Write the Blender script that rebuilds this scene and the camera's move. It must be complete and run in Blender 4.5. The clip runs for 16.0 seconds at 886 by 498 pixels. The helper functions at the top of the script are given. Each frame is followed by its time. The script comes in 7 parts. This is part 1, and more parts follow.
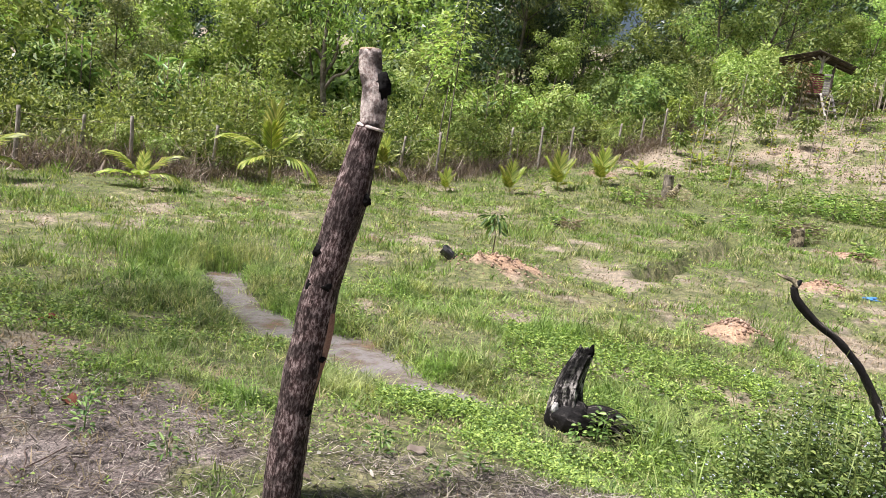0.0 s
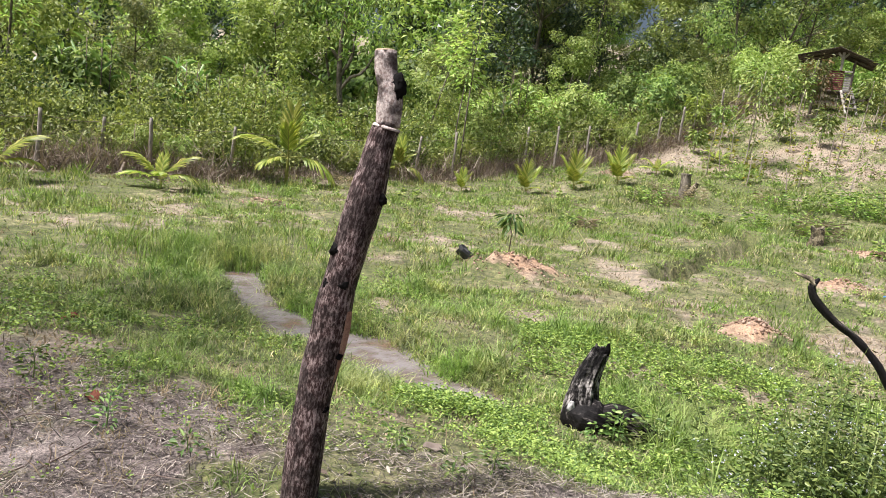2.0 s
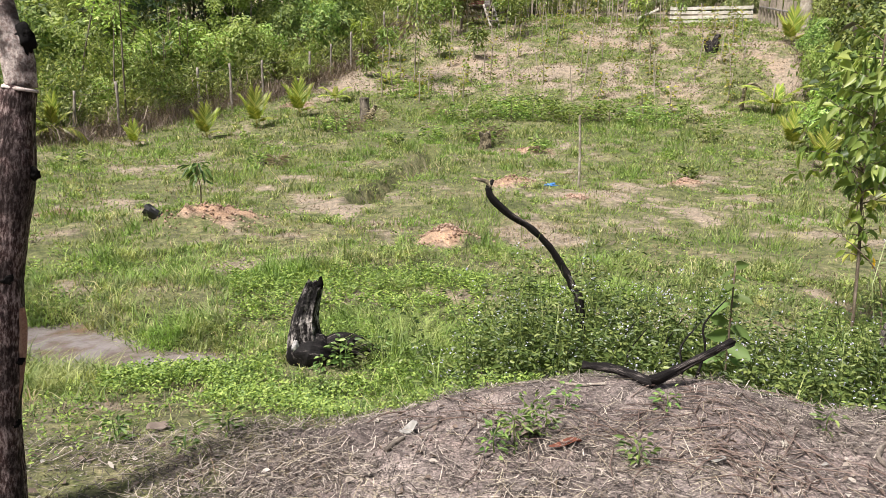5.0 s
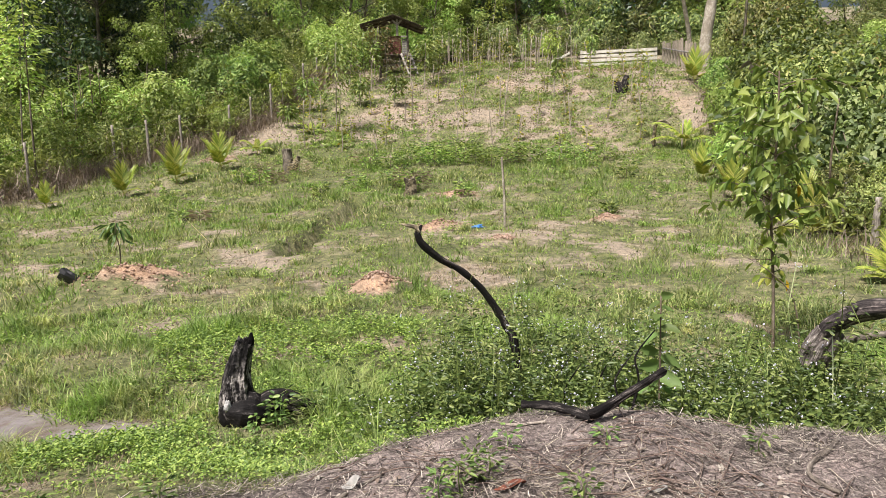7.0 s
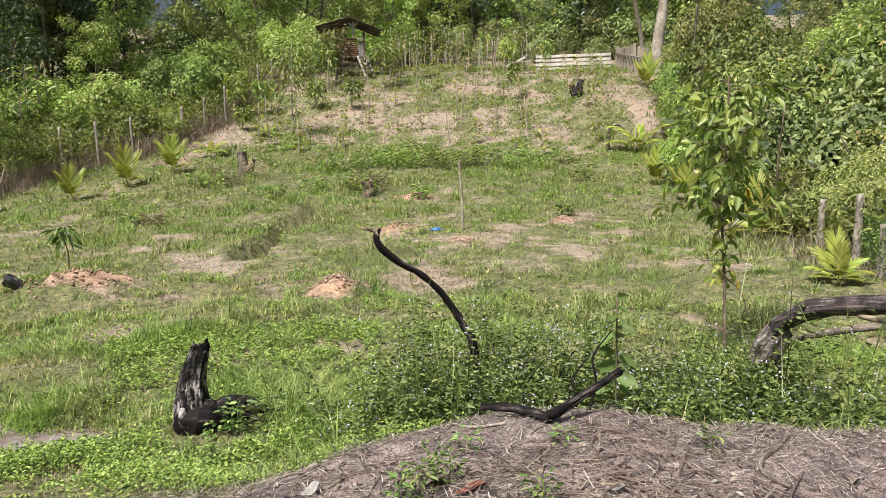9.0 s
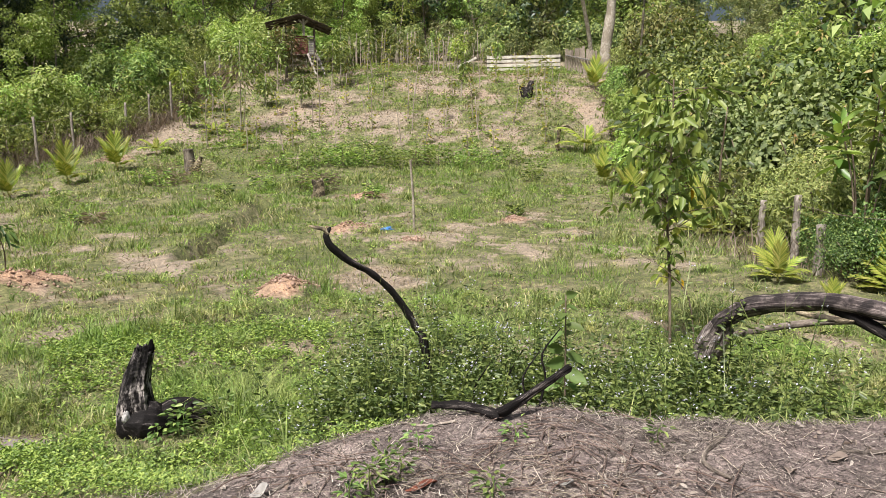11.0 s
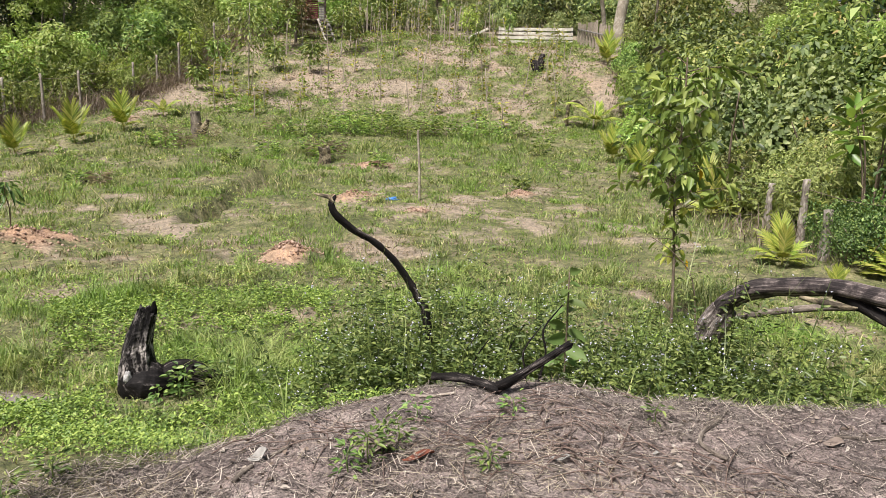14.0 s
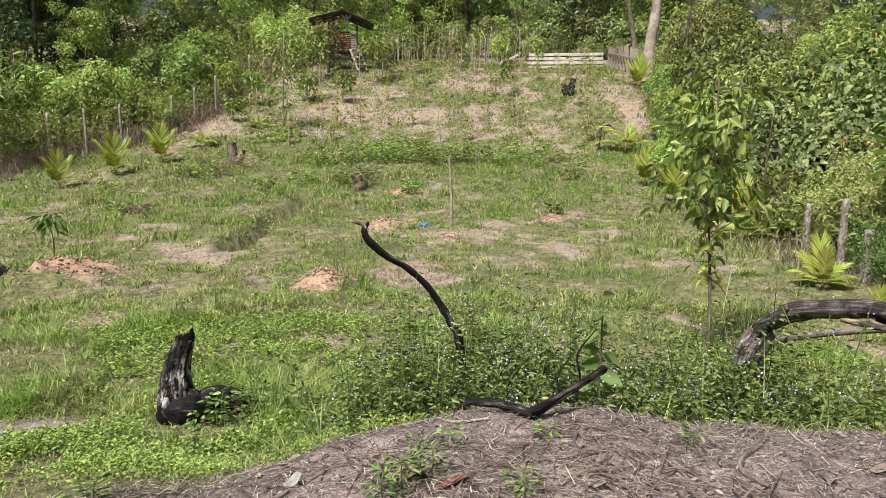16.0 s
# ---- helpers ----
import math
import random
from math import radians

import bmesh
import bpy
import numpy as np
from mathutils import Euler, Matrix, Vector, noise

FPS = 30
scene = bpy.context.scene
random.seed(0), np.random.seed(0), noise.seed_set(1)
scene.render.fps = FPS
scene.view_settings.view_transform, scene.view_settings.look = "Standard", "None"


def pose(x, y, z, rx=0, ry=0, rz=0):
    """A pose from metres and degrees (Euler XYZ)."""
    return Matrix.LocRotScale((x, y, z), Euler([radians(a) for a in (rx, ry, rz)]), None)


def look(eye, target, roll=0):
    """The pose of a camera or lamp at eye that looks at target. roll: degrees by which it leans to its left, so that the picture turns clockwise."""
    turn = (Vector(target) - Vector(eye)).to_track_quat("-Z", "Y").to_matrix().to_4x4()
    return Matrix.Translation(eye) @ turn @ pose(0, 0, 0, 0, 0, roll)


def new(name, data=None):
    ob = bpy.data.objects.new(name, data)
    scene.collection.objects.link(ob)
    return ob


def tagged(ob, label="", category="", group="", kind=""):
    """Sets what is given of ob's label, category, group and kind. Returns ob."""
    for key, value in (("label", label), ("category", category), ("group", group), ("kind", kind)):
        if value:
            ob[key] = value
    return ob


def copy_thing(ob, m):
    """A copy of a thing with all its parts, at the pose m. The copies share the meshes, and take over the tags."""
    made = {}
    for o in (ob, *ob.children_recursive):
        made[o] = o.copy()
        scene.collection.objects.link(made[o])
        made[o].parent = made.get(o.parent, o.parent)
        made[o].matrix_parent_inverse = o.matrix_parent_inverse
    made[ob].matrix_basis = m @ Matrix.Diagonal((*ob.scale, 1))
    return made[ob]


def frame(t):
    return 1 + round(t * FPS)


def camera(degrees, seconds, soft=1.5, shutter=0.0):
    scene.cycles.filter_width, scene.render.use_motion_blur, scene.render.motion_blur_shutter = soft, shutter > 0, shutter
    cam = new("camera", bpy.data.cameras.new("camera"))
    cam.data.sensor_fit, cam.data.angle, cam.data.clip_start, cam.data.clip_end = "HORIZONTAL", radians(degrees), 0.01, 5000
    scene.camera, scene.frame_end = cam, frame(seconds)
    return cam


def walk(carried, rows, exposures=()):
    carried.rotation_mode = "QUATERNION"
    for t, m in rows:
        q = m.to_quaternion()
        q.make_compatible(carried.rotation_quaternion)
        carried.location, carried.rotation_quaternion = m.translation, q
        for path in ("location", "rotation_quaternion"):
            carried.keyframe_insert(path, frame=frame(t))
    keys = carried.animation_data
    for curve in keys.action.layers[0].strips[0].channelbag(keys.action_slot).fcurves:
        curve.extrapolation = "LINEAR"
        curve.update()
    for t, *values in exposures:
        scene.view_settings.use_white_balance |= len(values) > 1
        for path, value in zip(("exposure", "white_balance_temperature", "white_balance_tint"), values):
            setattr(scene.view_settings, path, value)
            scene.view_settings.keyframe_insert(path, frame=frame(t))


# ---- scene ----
# The camera stands on a bank, turns to the right and stays nearly in its place.
cam = camera(62.5, 16.0, soft=0.4)
EYE = Vector((0.0, 0.0, 2.1))
PATH = [  # seconds, drift x, y, z, yaw, pitch, roll
    (0.0, -0.000, -0.000, -0.000, -0.02, -9.47, 7.40),
    (0.5, 0.000, -0.013, -0.000, 0.23, -9.74, 7.02),
    (1.0, 0.001, -0.021, -0.000, 0.75, -9.68, 7.14),
    (1.5, 0.003, -0.027, 0.000, 1.37, -9.66, 7.16),
    (2.0, 0.005, -0.028, 0.000, 1.27, -9.64, 7.04),
    (2.5, 0.005, -0.023, -0.000, 0.07, -9.48, 7.02),
    (3.0, 0.008, -0.016, 0.000, -1.94, -9.57, 6.83),
    (3.5, 0.015, -0.005, 0.002, -8.76, -9.20, 5.44),
    (4.0, 0.023, 0.005, 0.005, -13.38, -11.52, 3.29),
    (4.5, 0.027, 0.005, 0.007, -17.07, -12.80, 2.07),
    (4.7, 0.025, 0.011, 0.010, -19.92, -13.27, 1.62),
    (6.8, 0.018, 0.017, 0.015, -27.24, -9.71, -1.06),
    (7.0, 0.015, 0.018, 0.018, -28.07, -9.57, -1.22),
    (7.5, 0.013, 0.021, 0.019, -29.71, -9.54, -1.15),
    (8.0, 0.010, 0.021, 0.019, -30.69, -9.35, -1.14),
    (10.3, 0.009, 0.019, 0.020, -33.20, -9.63, -0.68),
    (10.5, 0.010, 0.017, 0.018, -33.88, -9.56, -0.68),
    (11.0, 0.012, 0.017, 0.014, -35.29, -9.48, -0.40),
    (11.5, 0.013, 0.022, 0.013, -35.45, -10.01, -0.01),
    (12.0, 0.016, 0.030, 0.014, -36.56, -11.61, 0.78),
    (12.5, 0.020, 0.036, 0.013, -36.24, -11.05, 0.63),
    (13.0, 0.021, 0.037, 0.009, -36.16, -11.84, 1.01),
    (13.5, 0.019, 0.034, 0.009, -35.76, -11.64, 1.76),
    (14.0, 0.017, 0.031, 0.013, -35.00, -11.69, 1.56),
    (14.5, 0.012, 0.026, 0.018, -34.23, -11.14, 1.00),
    (15.0, 0.009, 0.022, 0.018, -33.34, -10.79, 0.62),
    (15.5, 0.010, 0.018, 0.015, -32.32, -10.42, 0.38),
    (16.0, 0.010, 0.013, 0.014, -32.34, -9.73, 0.43),
]


def heading(x, y, z, yaw, pitch, roll):
    a, b = radians(yaw), radians(pitch)
    way = Vector((-math.sin(a) * math.cos(b), math.cos(a) * math.cos(b), math.sin(b)))
    eye = EYE + Vector((x, y, z))
    return look(eye, eye + way, roll)


walk(cam, [(row[0], heading(*row[1:])) for row in PATH], exposures=((0.0, 0.73, 6100, 14), (3.0, 0.71, 6150, 14), (4.5, 0.56, 6300, 14), (7.0, 0.47, 6350, 14), (16.0, 0.37, 6350, 14)))

# ---- light: hazy daylight with a sun from the left ----
SUN_ELEVATION, SUN_AZIMUTH = 60.0, -112.0  # azimuth: degrees to the right of +y
world = bpy.data.worlds.new("sky")
scene.world = world
world.use_nodes = True
wn = world.node_tree.nodes
sky = wn.new("ShaderNodeTexSky")
sky.sky_type, sky.sun_disc = "NISHITA", False
sky.sun_elevation, sky.sun_rotation = radians(SUN_ELEVATION), radians(SUN_AZIMUTH)
sky.air_density, sky.dust_density, sky.ozone_density = 1.0, 6.0, 1.0
wn["Background"].inputs["Strength"].default_value = 0.05
world.node_tree.links.new(sky.outputs["Color"], wn["Background"].inputs["Color"])
sun_data = bpy.data.lights.new("sun", "SUN")
sun_data.energy, sun_data.angle, sun_data.color = 5.0, radians(11.0), (1.0, 0.94, 0.86)
sun = new("sun", sun_data)
_a, _e = radians(SUN_AZIMUTH), radians(SUN_ELEVATION)
SUN_WAY = Vector((math.sin(_a) * math.cos(_e), math.cos(_a) * math.cos(_e), math.sin(_e)))
sun.matrix_basis = look(SUN_WAY * 60, (0, 0, 0))

# ---- materials ----


def principled(name, rough=0.8):
    m = bpy.data.materials.new(name)
    m.use_nodes = True
    b = m.node_tree.nodes["Principled BSDF"]
    b.inputs["Roughness"].default_value = rough
    return m, m.node_tree, b


def node(tree, kind, **values):
    n = tree.nodes.new(kind)
    for k, v in values.items():
        n.inputs[k].default_value = v
    return n


def ramp(tree, stops, source):
    n = tree.nodes.new("ShaderNodeValToRGB")
    e = n.color_ramp.elements
    while len(e) < len(stops):
        e.new(0.5)
    for el, (p, c) in zip(e, stops):
        el.position, el.color = p, (*c, 1)
    tree.links.new(source, n.inputs["Fac"])
    return n.outputs["Color"]


def noise_node(tree, scale, detail=4.0, rough=0.6, vector=None):
    n = node(tree, "ShaderNodeTexNoise", Scale=scale, Detail=detail, Roughness=rough)
    if vector is None:
        g = tree.nodes.new("ShaderNodeNewGeometry")
        vector = g.outputs["Position"]
    tree.links.new(vector, n.inputs["Vector"])
    return n.outputs["Fac"]


def mix(tree, fac, a, b, mode="MIX"):
    n = tree.nodes.new("ShaderNodeMix")
    n.data_type, n.blend_type = "RGBA", mode
    for key, v in ((0, fac), (6, a), (7, b)):
        if hasattr(v, "is_output"):
            tree.links.new(v, n.inputs[key])
        else:
            n.inputs[key].default_value = v if key == 0 else (*v, 1)
    return n.outputs[2]


def bump(tree, b, height, strength=0.5, distance=0.02):
    n = node(tree, "ShaderNodeBump", Strength=strength, Distance=distance)
    tree.links.new(height, n.inputs["Height"])
    tree.links.new(n.outputs["Normal"], b.inputs["Normal"])


def object_vector(tree):
    return tree.nodes.new("ShaderNodeTexCoord").outputs["Object"]


def leaf_material(name, stops, rough=0.45, glow=0.27, back=1.3, patch=None):
    """Foliage: each leaf has its own tone; part of the light passes through."""
    m, t, b = principled(name, rough)
    g = t.nodes.new("ShaderNodeNewGeometry")
    info = t.nodes.new("ShaderNodeObjectInfo")
    c = ramp(t, stops, g.outputs["Random Per Island"])
    if patch:  # fresh and dry tones that change from place to place
        c = mix(t, ramp(t, ((0.44, (0, 0, 0)), (0.6, (0.8, 0.8, 0.8))), noise_node(t, 0.75, 4, 0.65)), c, patch[0], "MIX")
        c = mix(t, ramp(t, ((0.5, (0, 0, 0)), (0.64, (0.5, 0.5, 0.5))), noise_node(t, 1.35, 4, 0.65)), c, patch[1], "MIX")
        c = mix(t, 0.85, c, ramp(t, ((0.36, (0.45, 0.5, 0.45)), (0.5, (1, 1, 1)), (0.64, (1.4, 1.32, 1.3))), noise_node(t, 3.4, 4, 0.7)), "MULTIPLY")
        c = mix(t, 0.8, c, ramp(t, ((0.38, (0.5, 0.55, 0.5)), (0.5, (1, 1, 1)), (0.62, (1.45, 1.4, 1.4))), noise_node(t, 11.0, 3, 0.6)), "MULTIPLY")
    h = node(t, "ShaderNodeHueSaturation")
    v = t.nodes.new("ShaderNodeMapRange")
    v.inputs["To Min"].default_value, v.inputs["To Max"].default_value = 0.7, 1.3
    t.links.new(info.outputs["Random"], v.inputs["Value"])
    t.links.new(v.outputs["Result"], h.inputs["Value"])
    v2 = t.nodes.new("ShaderNodeMapRange")
    v2.inputs["To Min"].default_value, v2.inputs["To Max"].default_value = 0.485, 0.515
    t.links.new(info.outputs["Random"], v2.inputs["Value"])
    t.links.new(v2.outputs["Result"], h.inputs["Hue"])
    t.links.new(c, h.inputs["Color"])
    c = h.outputs["Color"]
    t.links.new(c, b.inputs["Base Color"])
    b.inputs["Specular IOR Level"].default_value = 0.5
    tr = t.nodes.new("ShaderNodeBsdfTranslucent")
    t.links.new(mix(t, 1.0, c, (back, back, back * 0.6), "MULTIPLY"), tr.inputs["Color"])
    s = t.nodes.new("ShaderNodeMixShader")
    s.inputs[0].default_value = glow
    t.links.new(b.outputs[0], s.inputs[1])
    t.links.new(tr.outputs[0], s.inputs[2])
    t.links.new(s.outputs[0], t.nodes["Material Output"].inputs["Surface"])
    return m


def wood_material(name, dark, mid, pale, scale=6.0, stretch=0.15, rough=0.85, bumps=0.6, distance=0.01, wear=0.5, grain=False, char=0.85):
    """Bark or weathered wood: flakes and streaks along the object's own z axis; wear: how much of it is pale."""
    m, t, b = principled(name, rough)
    b.inputs["Specular IOR Level"].default_value = 0.2
    mp = t.nodes.new("ShaderNodeMapping")
    mp.inputs["Scale"].default_value = (1, 1, stretch)
    if grain:  # streaks follow the limb's own length
        at = t.nodes.new("ShaderNodeAttribute")
        at.attribute_name = "grain"
        t.links.new(at.outputs["Vector"], mp.inputs["Vector"])
    else:
        t.links.new(object_vector(t), mp.inputs["Vector"])
    f = noise_node(t, scale * 7, 8, 0.75, mp.outputs["Vector"])
    g = noise_node(t, scale * 0.9, 4, 0.6, object_vector(t))
    h = noise_node(t, scale * 22, 4, 0.7, object_vector(t))
    p = 0.72 - 0.34 * wear
    c = ramp(t, ((p - 0.2, dark), (p - 0.03, mid), (p + 0.1, pale)), f)
    c = mix(t, ramp(t, ((0.44, (0, 0, 0)), (0.56, (char, char, char))), g), c, dark)
    c = mix(t, 0.5, c, ramp(t, ((0.35, (0.45, 0.45, 0.45)), (0.65, (1.5, 1.5, 1.5))), h), "MULTIPLY")
    t.links.new(c, b.inputs["Base Color"])
    bump(t, b, f, bumps, distance)
    return m


def plain_material(name, a, c, scale=20.0, rough=0.8, bumps=0.2, distance=0.005):
    m, t, b = principled(name, rough)
    b.inputs["Specular IOR Level"].default_value = 0.5 if rough < 0.6 else 0.12
    f = noise_node(t, scale, 5, 0.6, object_vector(t))
    t.links.new(ramp(t, ((0.3, a), (0.7, c)), f), b.inputs["Base Color"])
    bump(t, b, f, bumps, distance)
    return m


def ground_material():
    m, t, b = principled("ground", 0.95)
    at = t.nodes.new("ShaderNodeAttribute")
    at.attribute_name = "cover"
    clay = t.nodes.new("ShaderNodeAttribute")
    clay.attribute_name = "clay"
    fine = noise_node(t, 38, 6, 0.7)
    mid = noise_node(t, 5.5, 5, 0.65)
    big = noise_node(t, 0.7, 3, 0.5)
    soil = ramp(t, ((0.3, (0.05, 0.039, 0.036)), (0.48, (0.15, 0.124, 0.118)), (0.7, (0.33, 0.285, 0.268))), fine)
    soil = mix(t, ramp(t, ((0.42, (0, 0, 0)), (0.62, (1, 1, 1))), mid), soil, (0.235, 0.2, 0.188))
    soil = mix(t, ramp(t, ((0.5, (0, 0, 0)), (0.66, (0.75, 0.75, 0.75))), noise_node(t, 1.7, 4, 0.6)), soil, (0.4, 0.352, 0.328))
    onbank = t.nodes.new("ShaderNodeAttribute")
    onbank.attribute_name = "bank"
    tan = ramp(t, ((0.3, (0.175, 0.143, 0.105)), (0.5, (0.32, 0.272, 0.208)), (0.7, (0.46, 0.4, 0.31))), fine)
    speck = noise_node(t, 85, 4, 0.8)
    soil = mix(t, 0.8, soil, ramp(t, ((0.38, (0.35, 0.33, 0.33)), (0.5, (1, 1, 1)), (0.62, (1.7, 1.65, 1.6))), speck), "MULTIPLY")
    soil = mix(t, onbank.outputs["Fac"], tan, soil)
    red = ramp(t, ((0.3, (0.3, 0.185, 0.11)), (0.65, (0.54, 0.38, 0.26))), fine)
    soil = mix(t, clay.outputs["Fac"], soil, red)
    dry = ramp(t, ((0.3, (0.135, 0.127, 0.065)), (0.7, (0.335, 0.312, 0.185))), fine)
    green = ramp(t, ((0.3, (0.06, 0.08, 0.025)), (0.7, (0.17, 0.185, 0.07))), fine)
    turf = mix(t, ramp(t, ((0.4, (0, 0, 0)), (0.62, (1, 1, 1))), mid), green, dry)
    turf = mix(t, ramp(t, ((0.42, (0, 0, 0)), (0.6, (1, 1, 1))), big), turf, green)
    clod = noise_node(t, 14, 5, 0.75)
    tuft = noise_node(t, 4.2, 6, 0.8)
    turf = mix(t, 0.8, turf, ramp(t, ((0.36, (0.3, 0.33, 0.28)), (0.5, (1, 1, 1)), (0.64, (1.6, 1.5, 1.5))), tuft), "MULTIPLY")
    soil = mix(t, 0.6, soil, ramp(t, ((0.36, (0.4, 0.4, 0.38)), (0.5, (1, 1, 1)), (0.64, (1.4, 1.35, 1.3))), tuft), "MULTIPLY")
    soil = mix(t, 0.7, soil, ramp(t, ((0.35, (0.45, 0.43, 0.42)), (0.65, (1.35, 1.3, 1.25))), clod), "MULTIPLY")
    turf = mix(t, 0.75, turf, ramp(t, ((0.35, (0.4, 0.42, 0.4)), (0.65, (1.5, 1.45, 1.4))), clod), "MULTIPLY")
    ad = t.nodes.new("ShaderNodeMath")
    ad.operation = "ADD"
    t.links.new(at.outputs["Fac"], ad.inputs[0])
    sb = node(t, "ShaderNodeMath")
    sb.operation = "MULTIPLY_ADD"
    sb.inputs[1].default_value, sb.inputs[2].default_value = 1.3, -0.65
    t.links.new(mid, sb.inputs[0])
    t.links.new(sb.outputs[0], ad.inputs[1])
    c = mix(t, ramp(t, ((0.25, (0, 0, 0)), (0.55, (1, 1, 1))), ad.outputs[0]), soil, turf)
    t.links.new(c, b.inputs["Base Color"])
    bump(t, b, clod, 0.8, 0.04)
    return m


M_GROUND = ground_material()
M_GRASS = leaf_material("grass_blades", ((0.0, (0.095, 0.135, 0.045)), (0.45, (0.205, 0.275, 0.078)), (0.8, (0.335, 0.385, 0.145)), (1.0, (0.55, 0.49, 0.3))), 0.65, 0.32, 1.3, ((0.2, 0.325, 0.062), (0.39, 0.37, 0.185)))
M_DRY = leaf_material("dry_stalks", ((0.0, (0.09, 0.065, 0.042)), (0.6, (0.27, 0.21, 0.14)), (1.0, (0.42, 0.36, 0.25))), 0.8, 0.2, 1.3, ((0.3, 0.25, 0.14), (0.34, 0.3, 0.19)))
M_HERB = leaf_material("herb_leaves", ((0.0, (0.09, 0.16, 0.035)), (0.6, (0.23, 0.335, 0.064)), (1.0, (0.42, 0.52, 0.13))), 0.5, 0.2)
M_WEED = leaf_material("weed_leaves", ((0.0, (0.06, 0.115, 0.03)), (0.5, (0.135, 0.22, 0.052)), (1.0, (0.32, 0.42, 0.12))), 0.45, 0.16)
M_LEAF_MID = leaf_material("leaves_mid_green", ((0.0, (0.055, 0.1, 0.028)), (0.6, (0.25, 0.36, 0.088)), (1.0, (0.42, 0.49, 0.16))), 0.6, 0.36)
M_LEAF_LIGHT = leaf_material("leaves_light_green", ((0.0, (0.16, 0.255, 0.06)), (0.6, (0.39, 0.52, 0.135)), (1.0, (0.6, 0.68, 0.28))), 0.6, 0.38)
M_LEAF_DARK = leaf_material("leaves_dark_green", ((0.0, (0.0226, 0.05, 0.021)), (0.7, (0.0508, 0.09, 0.0378)), (1.0, (0.113, 0.16, 0.0672))), 0.4, 0.2)
M_LEAF_GREY = leaf_material("leaves_grey_green", ((0.0, (0.1, 0.145, 0.055)), (0.6, (0.24, 0.285, 0.105)), (1.0, (0.41, 0.42, 0.18))), 0.6, 0.3)
M_HEDGE = leaf_material("hedge_leaves", ((0.0, (0.05, 0.075, 0.022)), (0.6, (0.27, 0.32, 0.1)), (0.95, (0.48, 0.5, 0.19)), (1.0, (0.42, 0.26, 0.12))), 0.6, 0.3)
M_HEDGE_GREY = leaf_material("olive_hedge_leaves", ((0.0, (0.13, 0.17, 0.06)), (0.6, (0.35, 0.42, 0.13)), (0.96, (0.52, 0.57, 0.22)), (1.0, (0.42, 0.28, 0.14))), 0.6, 0.3)
M_DEEP = leaf_material("dull_hedge_leaves", ((0.0, (0.04, 0.068, 0.022)), (0.6, (0.17, 0.225, 0.062)), (0.97, (0.36, 0.4, 0.13)), (1.0, (0.36, 0.24, 0.11))), 0.6, 0.3)
M_VINE_GREY = leaf_material("climber_leaves", ((0.0, (0.09, 0.125, 0.05)), (0.6, (0.21, 0.265, 0.1)), (1.0, (0.37, 0.41, 0.18))), 0.6, 0.3)
M_GLOSSY = leaf_material("glossy_leaves", ((0.0, (0.035, 0.075, 0.02)), (0.6, (0.12, 0.2, 0.05)), (1.0, (0.31, 0.39, 0.12))), 0.42, 0.26)
M_PALM = leaf_material("palm_leaflets", ((0.0, (0.2, 0.29, 0.05)), (0.6, (0.4, 0.45, 0.085)), (1.0, (0.58, 0.57, 0.17))), 0.45, 0.42)
M_PETAL = plain_material("white_petals", (0.58, 0.6, 0.72), (0.78, 0.78, 0.86))
M_TWIG = wood_material("twig_bark", (0.1, 0.075, 0.05), (0.2, 0.16, 0.12), (0.36, 0.31, 0.25))
M_BARK = wood_material("grey_bark", (0.09, 0.075, 0.055), (0.22, 0.19, 0.15), (0.42, 0.39, 0.34), 3.0, 0.3)
M_PALE_BARK = wood_material("pale_bark", (0.25, 0.22, 0.17), (0.45, 0.41, 0.34), (0.66, 0.62, 0.54), 3.0, 0.4)
M_FENCE = wood_material("fence_wood", (0.13, 0.11, 0.092), (0.36, 0.325, 0.285), (0.6, 0.56, 0.5), 8.0, 0.12, char=0.4)
M_CHAR = wood_material("charred_wood", (0.006, 0.005, 0.005), (0.02, 0.017, 0.016), (0.3, 0.27, 0.24), 3.0, 0.2, 0.7, 0.9, 0.015, 0.35, True)
M_POST = wood_material("scorched_bark", (0.006, 0.004, 0.0038), (0.075, 0.043, 0.04), (0.46, 0.365, 0.345), 16.0, 0.34, 0.8, 1.0, 0.012, 0.63, True, 0.7)
M_CUT = plain_material("fresh_cut_wood", (0.42, 0.3, 0.2), (0.62, 0.5, 0.37), 30)

# ---- geometry helpers ----


def hash2(i, j, seed):
    h = np.sin(i * 127.1 + j * 311.7 + seed * 74.7) * 43758.5453
    return h - np.floor(h)


def vn(x, y, size, seed=0.0):
    """Smooth noise, 0 to 1, with features of that size in metres."""
    x, y = np.asarray(x, float) / size, np.asarray(y, float) / size
    i, j = np.floor(x), np.floor(y)
    u, v = x - i, y - j
    u, v = u * u * (3 - 2 * u), v * v * (3 - 2 * v)
    a, b = hash2(i, j, seed), hash2(i + 1, j, seed)
    c, d = hash2(i, j + 1, seed), hash2(i + 1, j + 1, seed)
    return (a * (1 - u) + b * u) * (1 - v) + (c * (1 - u) + d * u) * v


def step(a, b, x):
    t = np.clip((np.asarray(x, float) - a) / (b - a), 0, 1)
    return t * t * (3 - 2 * t)


